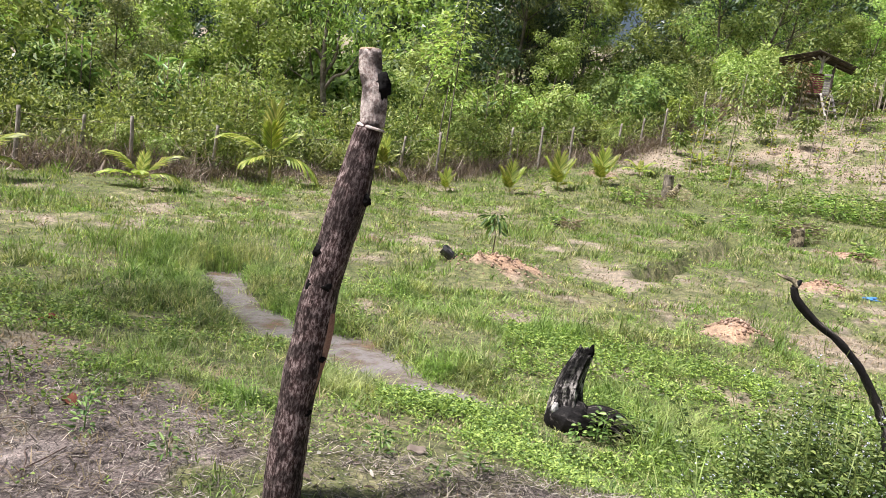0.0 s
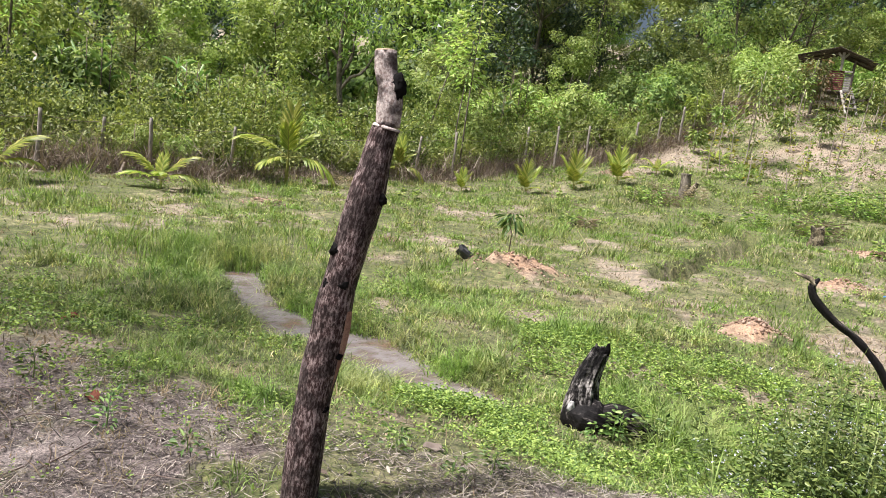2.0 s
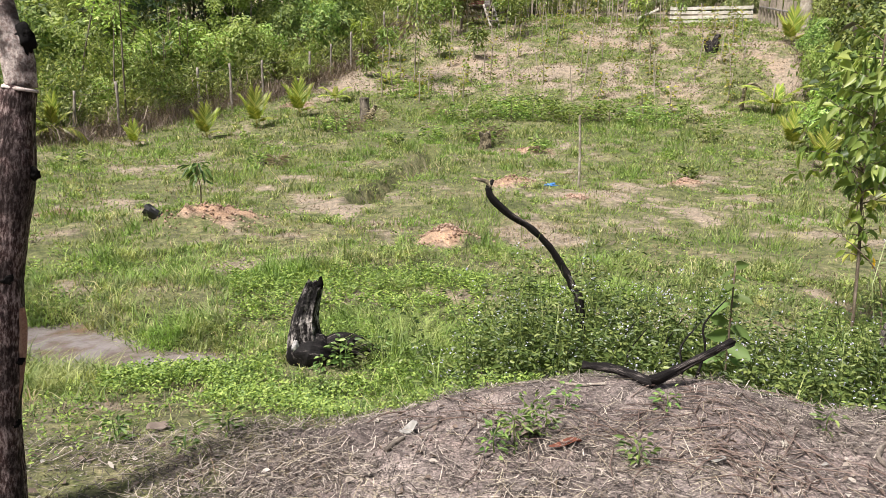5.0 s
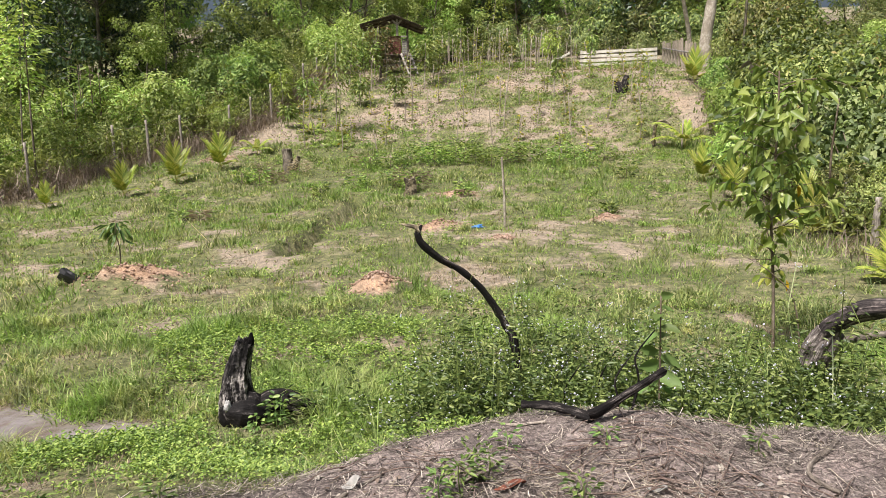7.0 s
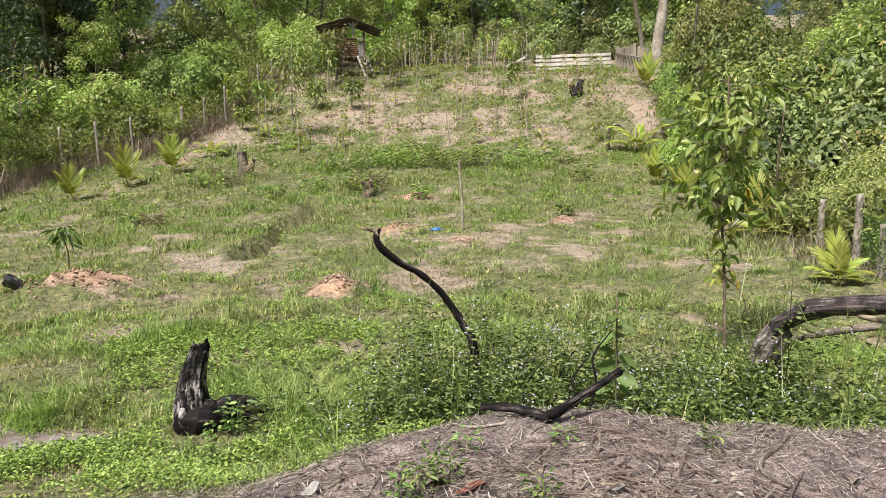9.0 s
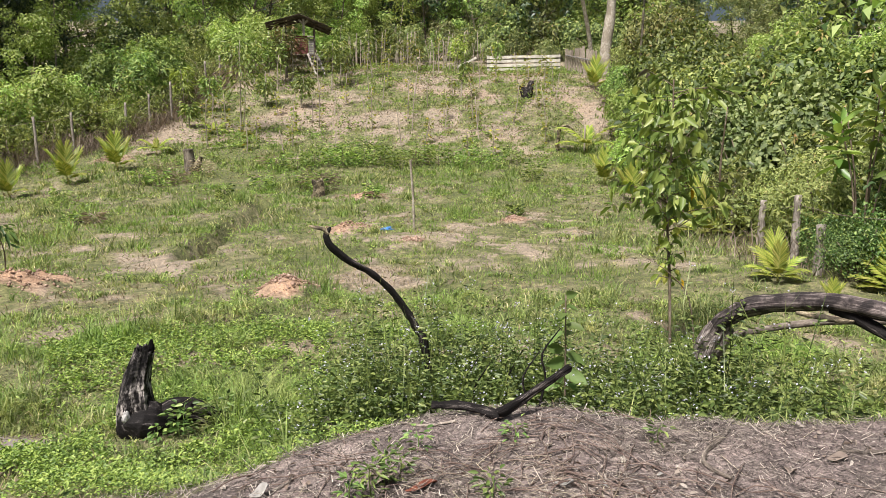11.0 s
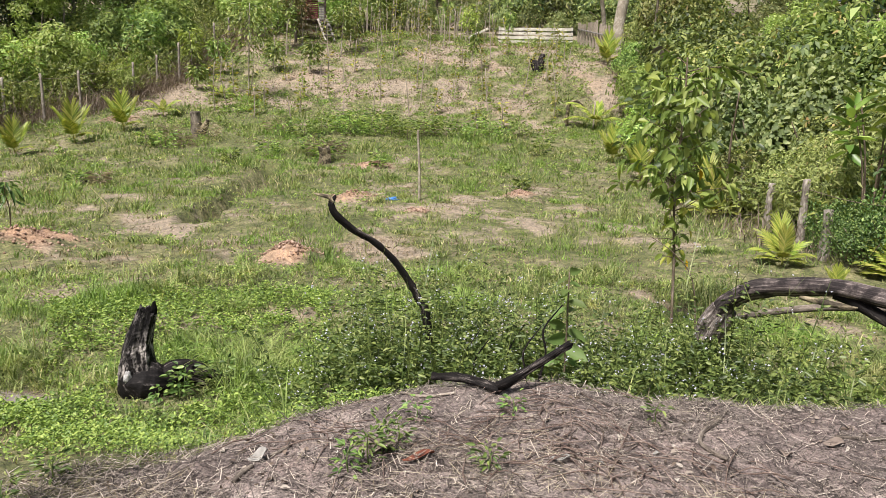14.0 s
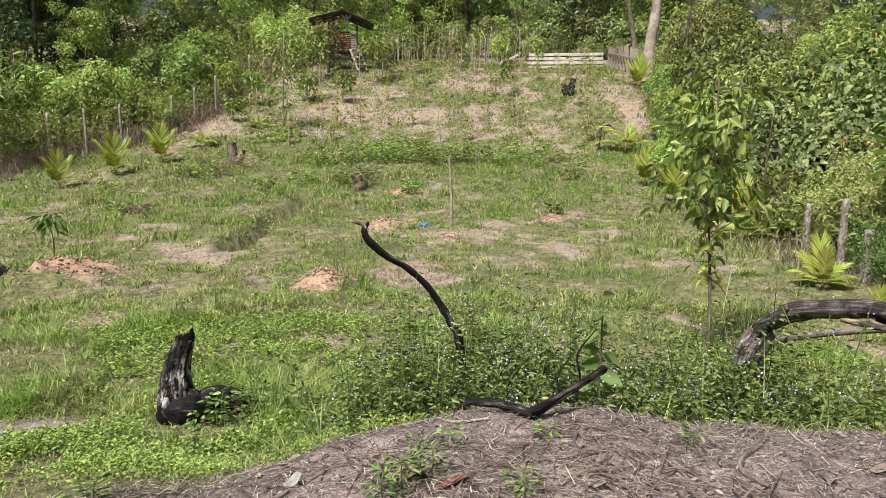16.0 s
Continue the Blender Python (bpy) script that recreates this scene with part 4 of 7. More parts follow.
def limb_mesh(name, points, radii, material, n=24, sides=12, lump=0.12, rng=None, jag=0.0):
    """A gnarled limb: a tube along a smooth line, with ridges and dents; jag: how far its last end is torn."""
    rng = rng or np.random.default_rng(1)
    p = spline(points, n)
    r = np.interp(np.linspace(0, 1, n), np.linspace(0, 1, len(radii)), radii)
    v, q = tube_arrays(p, r, sides, True)
    ring = v[: n * sides].reshape(n, sides, 3)
    th = (np.arange(sides) / sides * 2 * np.pi)[None, :]
    along_m = np.concatenate([[0], np.cumsum(np.linalg.norm(np.diff(p, axis=0), axis=1))])
    i = along_m[:, None] / max(float(np.mean(r)), 1e-4)
    ridge = 1 + 0 * th * i
    for k, w in ((2, 0.5), (3, 0.45), (5, 0.35), (8, 0.25)):
        ridge = ridge + lump * w * np.sin(k * th + rng.uniform(0, 6.28) + i * rng.uniform(-0.015, 0.015) * k) * (0.5 + vn(i + 0 * th, 0 * i + k, 2.2, k))
    ridge = ridge * (1 + lump * 1.6 * (vn(i + 0 * th, 0 * th + 7.3 + 0 * i, 1.8, float(rng.integers(1, 99))) - 0.5)) * (1 + lump * rng.uniform(-0.12, 0.12, (n, sides)))
    c = p[:, None, :]
    ring = c + (ring - c) * ridge[:, :, None]
    if jag:
        d = unit(p[-1] - p[-2])
        ring[-1] += d * (rng.uniform(-1, 1, sides) * jag)[:, None]
        ring[-2] += d * (rng.uniform(-0.4, 0.4, sides) * jag)[:, None]
        v[-1] = v[-1] - d * jag * 0.8
    v[: n * sides] = ring.reshape(-1, 3)
    me = bpy.data.meshes.new(name)
    me.from_pydata(v.tolist(), [], [tuple(dict.fromkeys(int(a) for a in f)) for f in q])
    g = np.zeros((len(v), 3), np.float32)
    off = rng.uniform(0, 5)
    g[: n * sides] = np.stack([np.cos(th) * r[:, None] + off, np.sin(th) * r[:, None], along_m[:, None] + 0 * th], -1).reshape(-1, 3)
    g[n * sides :] = (off, 0, 0)
    g[-1, 2] = along_m[-1]
    me.attributes.new("grain", "FLOAT_VECTOR", "POINT").data.foreach_set("vector", g.ravel())
    me.materials.append(material)
    return me if jag else smooth(me)


def blob_mesh(name, centre, size, material, rng, dent=0.2, cuts=2):
    bm = bmesh.new()
    bmesh.ops.create_icosphere(bm, subdivisions=cuts, radius=1.0)
    for w in bm.verts:
        q = w.co * 1.7 + Vector((centre[0] * 7, centre[1], 0))
        k = 1 + dent * (noise.noise(q) * 1.1 + noise.noise(q * 2.7) * 0.6 + noise.noise(q * 6.1) * 0.3)
        w.co = Vector((w.co.x * size[0] * k + centre[0], w.co.y * size[1] * k + centre[1], w.co.z * size[2] * k + centre[2]))
    me = bpy.data.meshes.new(name)
    bm.to_mesh(me)
    bm.free()
    me.attributes.new("grain", "FLOAT_VECTOR", "POINT").data.foreach_set("vector", np.array([w.co for w in me.vertices], np.float32).ravel())
    me.materials.append(material)
    return smooth(me)


M_BURNT = plain_material("burnt_black", (0.002, 0.0018, 0.0018), (0.009, 0.008, 0.0075), 14, 0.8, 0.9, 0.02)


def build_big_post():
    rng = np.random.default_rng(8)
    low = [(-0.486, 2.570, 0.45), (-0.486, 2.574, 0.626), (-0.485, 2.584, 0.75), (-0.476, 2.594, 0.939), (-0.465, 2.605, 1.086), (-0.443, 2.618, 1.272), (-0.429, 2.629, 1.416), (-0.404, 2.641, 1.561), (-0.385, 2.653, 1.668), (-0.362, 2.665, 1.79), (-0.348, 2.675, 1.881), (-0.334, 2.686, 1.982), (-0.318, 2.697, 2.065)]
    high = [(-0.314, 2.697, 2.065), (-0.316, 2.706, 2.139), (-0.322, 2.714, 2.204), (-0.341, 2.72, 2.252), (-0.355, 2.727, 2.336)]
    root = thing("wooden_post", "leaning scorched log post with a pale sawn top", "post")
    child("trunk", limb_mesh("trunk", low, (0.066, 0.067, 0.068, 0.068, 0.067, 0.068, 0.067, 0.066, 0.064, 0.064, 0.06, 0.054, 0.05), M_POST, 60, 18, 0.09, rng), root)
    child("upper_trunk", limb_mesh("upper_trunk", high, (0.045, 0.044, 0.044, 0.039, 0.038), M_POST_PALE, 18, 16, 0.08, rng), root, "paler debarked upper length")
    child("sawn_top", limb_mesh("sawn_top", [(-0.3552, 2.727, 2.334), (-0.3556, 2.7273, 2.338), (-0.3560, 2.7275, 2.342)], (0.038, 0.038, 0.036), M_CUT, 5, 16, 0.02, rng), root, "flat pale saw cut")
    child("cut_rim", limb_mesh("cut_rim", [(-0.318, 2.697, 2.058), (-0.317, 2.697, 2.064), (-0.316, 2.697, 2.069)], (0.055, 0.0545, 0.048), M_RIM, 5, 18, 0.1, rng), root, "pale rim of an axe notch")
    # the long split face on the right flank
    n = 12
    pts = spline([(-0.417, 2.58, 1.06), (-0.395, 2.585, 1.18), (-0.377, 2.59, 1.3), (-0.368, 2.595, 1.375)], n)
    v = []
    for i, p in enumerate(pts):
        w = 0.016 * math.sin(math.pi * (0.12 + 0.8 * i / (n - 1))) + 0.004
        side = np.array([0.86, 0.5, 0.0])
        v += [p - side * w, p + side * w, p + side * w + np.array([-0.014, 0.03, 0]), p - side * w + np.array([-0.014, 0.03, 0])]
    f = [(4 * i + a, 4 * i + (a + 1) % 4, 4 * i + 4 + (a + 1) % 4, 4 * i + 4 + a) for i in range(n - 1) for a in range(4)] + [(3, 2, 1, 0), (4 * n - 4, 4 * n - 3, 4 * n - 2, 4 * n - 1)]
    me = bpy.data.meshes.new("split_face")
    me.from_pydata([tuple(q) for q in v], [], f)
    me.materials.append(M_SPLIT)
    child("split_face", me, root, "bare pinkish strip of split wood")
    for c, r in (((-0.288, 2.69, 2.215), (0.03, 0.024, 0.045)), ((-0.405, 2.585, 1.475), (0.024, 0.02, 0.018)), ((-0.449, 2.61, 1.6), (0.02, 0.018, 0.022)), ((-0.30, 2.64, 1.80), (0.02, 0.02, 0.022)), ((-0.462, 2.6, 1.47), (0.019, 0.018, 0.03)), ((-0.415, 2.64, 1.78), (0.014, 0.014, 0.022)), ((-0.395, 2.585, 1.2), (0.018, 0.018, 0.012)), ((-0.43, 2.575, 0.99), (0.022, 0.022, 0.016))):
        child("knot", blob_mesh("knot", c, tuple(q * 0.9 for q in r), M_BURNT, rng, 0.5, 3), root, "charred branch knot")


M_POST_PALE = wood_material("pale_scorched_bark", (0.03, 0.02, 0.018), (0.36, 0.27, 0.24), (0.74, 0.66, 0.61), 15.0, 0.7, 0.8, 1.0, 0.01, 0.76, True, 0.85)
M_RIM = wood_material("hacked_rim_wood", (0.2, 0.15, 0.13), (0.5, 0.42, 0.38), (0.74, 0.67, 0.62), 20.0, 0.7, 0.85, 0.6, 0.005, 0.75, True, 0.4)
M_SPLIT = wood_material("split_wood", (0.24, 0.13, 0.09), (0.38, 0.24, 0.17), (0.5, 0.36, 0.27), 8.0, 0.05)
build_big_post()


M_CHAR_GREY = wood_material("charred_grey_wood", (0.006, 0.005, 0.005), (0.024, 0.021, 0.02), (0.4, 0.35, 0.32), 6.0, 0.12, 0.8, 0.9, 0.008, 0.47, True)


def build_stump():
    rng = np.random.default_rng(12)
    root = thing("charred_stump", "charred black and grey tree stump with a broken top", "stump")
    child("trunk", limb_mesh("trunk", [(1.12, 5.25, -0.03), (1.075, 5.25, 0.1), (1.07, 5.25, 0.25), (1.083, 5.25, 0.38), (1.118, 5.247, 0.5), (1.15, 5.242, 0.6)], (0.1, 0.15, 0.128, 0.105, 0.086, 0.07), M_STUMP, 46, 26, 0.2, rng, 0.04), root)
    child("heel", limb_mesh("heel", [(0.94, 5.2, 0.145), (0.985, 5.185, 0.125), (1.06, 5.17, 0.11), (1.15, 5.15, 0.085), (1.26, 5.14, 0.06)], (0.058, 0.105, 0.132, 0.128, 0.1), M_HEEL, 26, 20, 0.26, rng), root, "swollen black charred heel")
    child("root", limb_mesh("root", [(1.2, 5.17, 0.1), (1.3, 5.13, 0.155), (1.41, 5.09, 0.135), (1.52, 5.05, 0.07), (1.66, 5.0, 0.0)], (0.066, 0.068, 0.064, 0.058, 0.045), M_CHAR_GREY, 28, 20, 0.3, rng, 0.02), root, "grey charred side root")
    for c, d, h, r in (((1.11, 5.235, 0.56), (0.12, 0, 1), 0.05, 0.026), ((1.185, 5.225, 0.57), (0.1, 0, 1), 0.09, 0.028), ((1.15, 5.225, 0.57), (0.0, 0, 1), 0.055, 0.03)):
        e = (c[0] + d[0] * h, c[1], c[2] + h)
        child("splinter", limb_mesh("splinter", [c, ((c[0] + e[0]) / 2, c[1], (c[2] + e[2]) / 2), e], (r, r * 0.8, r * 0.35), M_BURNT, 7, 7, 0.25, rng, 0.004), root)
    child("ash_scar", blob_mesh("ash_scar", (0.967, 5.108, 0.175), (0.022, 0.008, 0.04), M_ASH, rng, 0.9, 3), root, "white ash patch")
    child("branch_scar", limb_mesh("branch_scar", [(1.105, 5.07, 0.062), (1.105, 5.05, 0.06), (1.105, 5.04, 0.06)], (0.014, 0.014, 0.012), M_ASH, 5, 10, 0.1, rng), root, "small pale cut branch scar")


M_HEEL = wood_material("burnt_heel_wood", (0.0025, 0.002, 0.002), (0.014, 0.012, 0.0115), (0.26, 0.235, 0.22), 4.0, 0.3, 0.6, 0.9, 0.012, 0.3, True)


M_STUMP = wood_material("burnt_grey_wood", (0.002, 0.0018, 0.0018), (0.012, 0.01, 0.01), (0.5, 0.46, 0.43), 5.0, 0.16, 0.75, 0.9, 0.015, 0.64, True)
M_ASH = plain_material("white_ash", (0.3, 0.3, 0.29), (0.62, 0.61, 0.6), 40)
build_stump()


def build_bent_branch():
    rng = np.random.default_rng(13)
    root = thing("charred_branch", "bent black charred branch standing in the weeds", "branch")
    gx, gy = 2.86, 4.1
    child("limb", limb_mesh("limb", [(gx, gy, ground_z(gx, gy) - 0.1), (2.781, 4.155, 0.577), (2.736, 4.185, 0.708), (2.676, 4.223, 0.843), (2.577, 4.285, 1.006), (2.459, 4.354, 1.129), (2.339, 4.419, 1.211), (2.23, 4.475, 1.322), (2.2, 4.49, 1.4)], (0.03, 0.026, 0.024, 0.024, 0.024, 0.024, 0.024, 0.027, 0.022), M_CHAR, 44, 12, 0.2, rng), root)
    child("broken_tip", limb_mesh("broken_tip", [(2.215, 4.483, 1.4), (2.19, 4.495, 1.435), (2.155, 4.51, 1.445), (2.1, 4.537, 1.46)], (0.02, 0.018, 0.014, 0.006), M_SNAG, 10, 8, 0.25, rng), root, "pale splintered tip")
    child("snag", limb_mesh("snag", [(2.2, 4.49, 1.39), (2.222, 4.48, 1.43), (2.232, 4.476, 1.45)], (0.02, 0.014, 0.006), M_CHAR, 6, 7, 0.2, rng), root)


M_SNAG = wood_material("grey_snag", (0.03, 0.026, 0.022), (0.24, 0.2, 0.13), (0.5, 0.44, 0.3), 9.0, 0.3, 0.85, 0.6, 0.01, 0.6, True)
build_bent_branch()


def build_forked_branch():
    rng = np.random.default_rng(14)
    root = thing("forked_branch", "forked black charred branch lying on the bank lip", "branch")
    pts = [at(34.3, 3.8)[:2], at(37.0, 3.76)[:2], at(39.9, 3.66)[:2]]
    child("lying_arm", limb_mesh("lying_arm", [(x, y, ground_z(x, y) + 0.03 + 0.02 * i) for i, (x, y) in enumerate(pts[::-1])][::-1], (0.018, 0.024, 0.029), M_CHAR_GREY, 28, 14, 0.25, rng, 0.008), root)
    child("raised_arm", limb_mesh("raised_arm", [(2.35, 2.83, 0.63), (2.39, 2.8, 0.65), (2.56, 2.77, 0.725), (2.77, 2.73, 0.82)], (0.027, 0.028, 0.024, 0.021), M_CHAR_GREY, 28, 14, 0.22, rng, 0.008), root)


build_forked_branch()


def build_arched_log():
    rng = np.random.default_rng(15)
    root = thing("arched_log", "arched grey and black charred log over the grass", "log")
    child("log", limb_mesh("log", [(4.41, 2.945, 0.66), (4.409, 2.905, 0.74), (4.402, 2.861, 0.806), (4.437, 2.712, 0.917), (4.462, 2.47, 0.987), (4.481, 2.218, 1.036), (4.484, 1.977, 1.04), (4.459, 1.778, 1.025), (4.35, 1.35, 0.93), (4.2, 0.9, 0.75), (4.1, 0.5, 0.55)], (0.064, 0.067, 0.068, 0.068, 0.065, 0.062, 0.058, 0.055, 0.05, 0.045, 0.035), M_LOG, 48, 16, 0.14, rng), root)
    child("torn_end", limb_mesh("torn_end", [(4.409, 2.9, 0.75), (4.41, 2.935, 0.68), (4.405, 2.97, 0.6), (4.4, 2.99, 0.53)], (0.062, 0.073, 0.08, 0.078), M_SNAG_END, 14, 18, 0.22, rng, 0.05), root, "pale splintered end of the log")
    child("fork", limb_mesh("fork", [(4.49, 2.2, 1.0), (4.495, 2.1, 0.975), (4.49, 1.962, 0.931), (4.465, 1.763, 0.863), (4.4, 1.45, 0.72), (4.33, 1.1, 0.5)], (0.045, 0.042, 0.038, 0.036, 0.034, 0.03), M_CHAR, 24, 12, 0.14, rng), root, "black charred fork")
    child("torn_bark", limb_mesh("torn_bark", [(4.41, 2.38, 0.945), (4.41, 2.25, 0.95), (4.405, 2.1, 0.955), (4.41, 2.03, 0.965)], (0.012, 0.022, 0.02, 0.008), M_SNAG, 12, 7, 0.2, rng), root, "pale torn wood")
    thing("dead_stick", "long pale dead stick under the arched log", "stick", me=limb_mesh("dead_stick", [(4.56, 3.08, 0.58), (4.72, 2.825, 0.675), (4.83, 2.62, 0.745), (4.94, 2.42, 0.795), (5.09, 2.09, 0.84), (5.2, 1.8, 0.87)], (0.022, 0.024, 0.024, 0.022, 0.02), M_STICK, 18, 8, 0.1, rng))


M_LOG = wood_material("weathered_log", (0.016, 0.014, 0.015), (0.1, 0.082, 0.08), (0.42, 0.36, 0.33), 8.0, 0.05, 0.75, 0.9, 0.012, 0.62, True)
M_SNAG_END = wood_material("bleached_log_end", (0.03, 0.026, 0.024), (0.2, 0.17, 0.155), (0.5, 0.45, 0.41), 10.0, 0.08, 0.85, 0.8, 0.012, 0.66, True, 0.5)
M_ROOT = wood_material("bleached_roots", (0.2, 0.17, 0.14), (0.42, 0.37, 0.31), (0.64, 0.58, 0.5), 8.0, 0.1, 0.85, 0.5, 0.008, 0.5, True)
M_STICK = wood_material("dead_wood", (0.1, 0.085, 0.07), (0.24, 0.205, 0.17), (0.42, 0.38, 0.32), 8.0, 0.15, 0.85, 0.6, 0.01, 0.5, True)
build_arched_log()


# ---- fences ----
def build_post(name, label, group, x, y, h, r, lean, rng, material, sides=8):
    p = [(0, 0, -0.3), (lean[0] * 0.3, lean[1] * 0.3, h * 0.35), (lean[0] * 0.7 + rng.normal() * 0.01, lean[1] * 0.7, h * 0.7), (lean[0], lean[1], h)]
    return thing(name, label, "post", pose(x, y, ground_z(x, y)), group, me=limb_mesh(name, p, (r * 1.05, r, r * 0.95, r * 0.85), material, 10, sides, 0.14, rng))


def build_fences():
    rng = np.random.default_rng(3)
    tops = []
    for az, d, h, lx in ((-33.5, 19.0, 1.3, 0.0), (-31.0, 19.2, 1.4, 0.05), (-27.1, 20.0, 1.25, 0.08), (-23.8, 19.6, 1.42, -0.02), (-18.2, 20.2, 1.36, 0.08), (-7.5, 22.6, 1.3, 0.05), (-4.2, 24.2, 1.35, 0.1), (-1.3, 24.6, 1.6, 0.0), (2.0, 27.4, 1.0, 0.05), (4.2, 27.6, 1.5, 0.0), (6.5, 27.8, 1.55, -0.03), (8.8, 28.4, 1.5, -0.02), (12.2, 30.3, 1.3, 0.03), (13.8, 31.2, 1.35, 0.02), (15.3, 31.8, 1.5, 0.02), (16.5, 34.8, 1.4, 0.04), (17.8, 36.8, 1.4, 0.0), (18.8, 38.0, 1.4, 0.02)):
        x, y, z = at(az, d)
        build_post("fence_post", "weathered grey wooden fence post at the thicket edge", "fence posts by the thicket", x, y, h, 0.047, (lx, 0), rng, M_FENCE)
        tops.append((x + lx, y, z + h * 0.9))
    for a, b in zip(tops, tops[1:]):
        m = ((a[0] + b[0]) / 2, (a[1] + b[1]) / 2, (a[2] + b[2]) / 2 - 0.06)
        thing("fence_wire", "thin sagging rusty wire between fence posts", "wire", group="fence wires", me=limb_mesh("fence_wire", [a, m, b], (0.006, 0.006), M_WIRE, 9, 5, 0.0, rng))
    tops = []
    for az, d, h, r in ((69.5, 10.6, 1.5, 0.07), (67.6, 10.6, 1.15, 0.055), (61.3, 12.6, 1.0, 0.07), (59.0, 13.4, 0.85, 0.06), (57.0, 14.6, 0.95, 0.04), (53.5, 16.8, 0.9, 0.05), (50.5, 20.0, 1.0, 0.05)):
        x, y, z = at(az, d)
        build_post("fence_post", "pale grey square-cut fence post before the hedge", "fence posts by the hedge", x, y, h, r, (rng.normal() * 0.03, 0), rng, M_FENCE, 6)
        tops.append((x, y, z + h * 0.85))
    for a, b in zip(tops, tops[1:]):
        m = ((a[0] + b[0]) / 2, (a[1] + b[1]) / 2, (a[2] + b[2]) / 2 - 0.05)
        thing("fence_wire", "thin sagging rusty wire between fence posts", "wire", group="fence wires", me=limb_mesh("fence_wire", [a, m, b], (0.005, 0.005), M_WIRE, 9, 5, 0.0, rng))
    x, y, z = at(62.9, 11.6)
    thing("cut_stump", "tall pale sawn-off tree stump before the hedge", "stump", pose(x, y, z), me=limb_mesh("cut_stump", [(0, 0, -0.2), (0.01, 0, 0.3), (-0.01, 0, 0.72)], (0.085, 0.075, 0.07), M_FENCE, 14, 12, 0.2, rng))


M_WIRE = plain_material("rusty_wire", (0.12, 0.09, 0.07), (0.25, 0.2, 0.17))
build_fences()


def build_dry_undergrowth():
    """Brown withered stalks along the foot of both fences."""
    rng = np.random.default_rng(16)
    parts = []
    for line, n, tall in ((FENCE_LEFT, 17000, 1.2), (FENCE_RIGHT, 3600, 0.85)):
        p = np.array(along(line, 0.05))
        q = p[rng.integers(0, len(p), n)]
        side = 1 if line is FENCE_LEFT else -1
        off = rng.normal(size=n) * 0.45 - 0.1
        x, y = q[:, 0] - q[:, 3] * off * side, q[:, 1] + q[:, 2] * off * side
        t = tall * rng.uniform(0.25, 0.95, n) * (0.4 + 1.1 * vn(x, y, 1.3, 61)) * np.exp(-np.maximum(0, -off) * 2)
        way = unit(np.stack([rng.normal(size=n) * 0.5, rng.normal(size=n) * 0.5, np.ones(n)], 1))
        parts.append(blade_arrays(np.stack([x, y, height(x, y) - 0.02], 1), way, t, rng.uniform(0.009, 0.022, n), rng.uniform(0, 0.6, n), rng))
    p = np.array(along(FENCE_LEFT, 0.05))
    for k in range(46):
        q = p[rng.integers(0, len(p))]
        for _ in range(34):
            o = rng.normal(size=2) * 0.32
            x, y = q[0] + q[3] * 0.2 + o[0], q[1] - q[2] * 0.2 + o[1]
            w = wander((x, y, ground_z(x, y) + rng.uniform(0, 0.15)), (rng.normal(), rng.normal(), 1.2), rng.uniform(0.6, 1.7), 6, rng, 0.5, -0.22)
            parts.append(blade_arrays(w[:-1], unit(np.diff(w, axis=0)), np.linalg.norm(np.diff(w, axis=0), axis=1) * 1.7, rng.uniform(0.012, 0.026), 0.0, rng))
    v, f = join_arrays(parts)
    thing("dry_undergrowth", "brown withered stalks and dead brush along the fences", "undergrowth", kind="stuff", me=mesh_np("dry_undergrowth", v, f, [M_BRUSH]))


M_BRUSH = leaf_material("dead_brush", ((0.0, (0.2, 0.16, 0.12)), (0.6, (0.38, 0.315, 0.245)), (1.0, (0.58, 0.5, 0.4))), 0.85, 0.2)
build_dry_undergrowth()


def build_green_undergrowth():
    """Dense fine growth of ferns, climbers and saplings right behind the fences."""
    rng = np.random.default_rng(33)
    parts = []
    for line, n, wide in ((FENCE_LEFT, 54000, 2.6), (FENCE_RIGHT, 9000, 1.2)):
        p = np.array(along(line, 0.05))
        m = n // 22
        q = p[rng.integers(0, len(p), m)]
        side = 1 if line is FENCE_LEFT else -1
        off = 0.05 + wide * rng.uniform(0, 1, m) ** 0.8
        x, y = q[:, 0] - q[:, 3] * off * side, q[:, 1] + q[:, 2] * off * side
        top = (0.55 + 0.55 * off) * (0.45 + 1.1 * vn(x, y, 1.1, 62))
        z = height(x, y) + 0.25 + top * rng.uniform(0.1, 1, m)
        k = np.repeat(np.arange(m), 22)
        o = rng.normal(size=(len(k), 3)) * np.array([0.2, 0.2, 0.15])
        a = unit(o + rng.normal(size=o.shape) * 0.4 + np.array([0, 0, 0.25]))
        parts.append(leaf_arrays(np.stack([x[k], y[k], z[k]], 1) + o, a, rng.uniform(0.09, 0.2, len(k)), rng.uniform(0.035, 0.075, len(k)), rng))
    v, f = join_arrays(parts)
    thing("green_undergrowth", "dense fine green undergrowth behind the fences", "undergrowth", kind="stuff", me=mesh_np("green_undergrowth", v, f, [M_UNDER]))


M_UNDER = leaf_material("undergrowth_leaves", ((0.0, (0.12, 0.19, 0.065)), (0.6, (0.34, 0.46, 0.15)), (1.0, (0.56, 0.63, 0.29))), 0.6, 0.34, 1.3, ((0.33, 0.43, 0.1), (0.36, 0.37, 0.15)))
build_green_undergrowth()


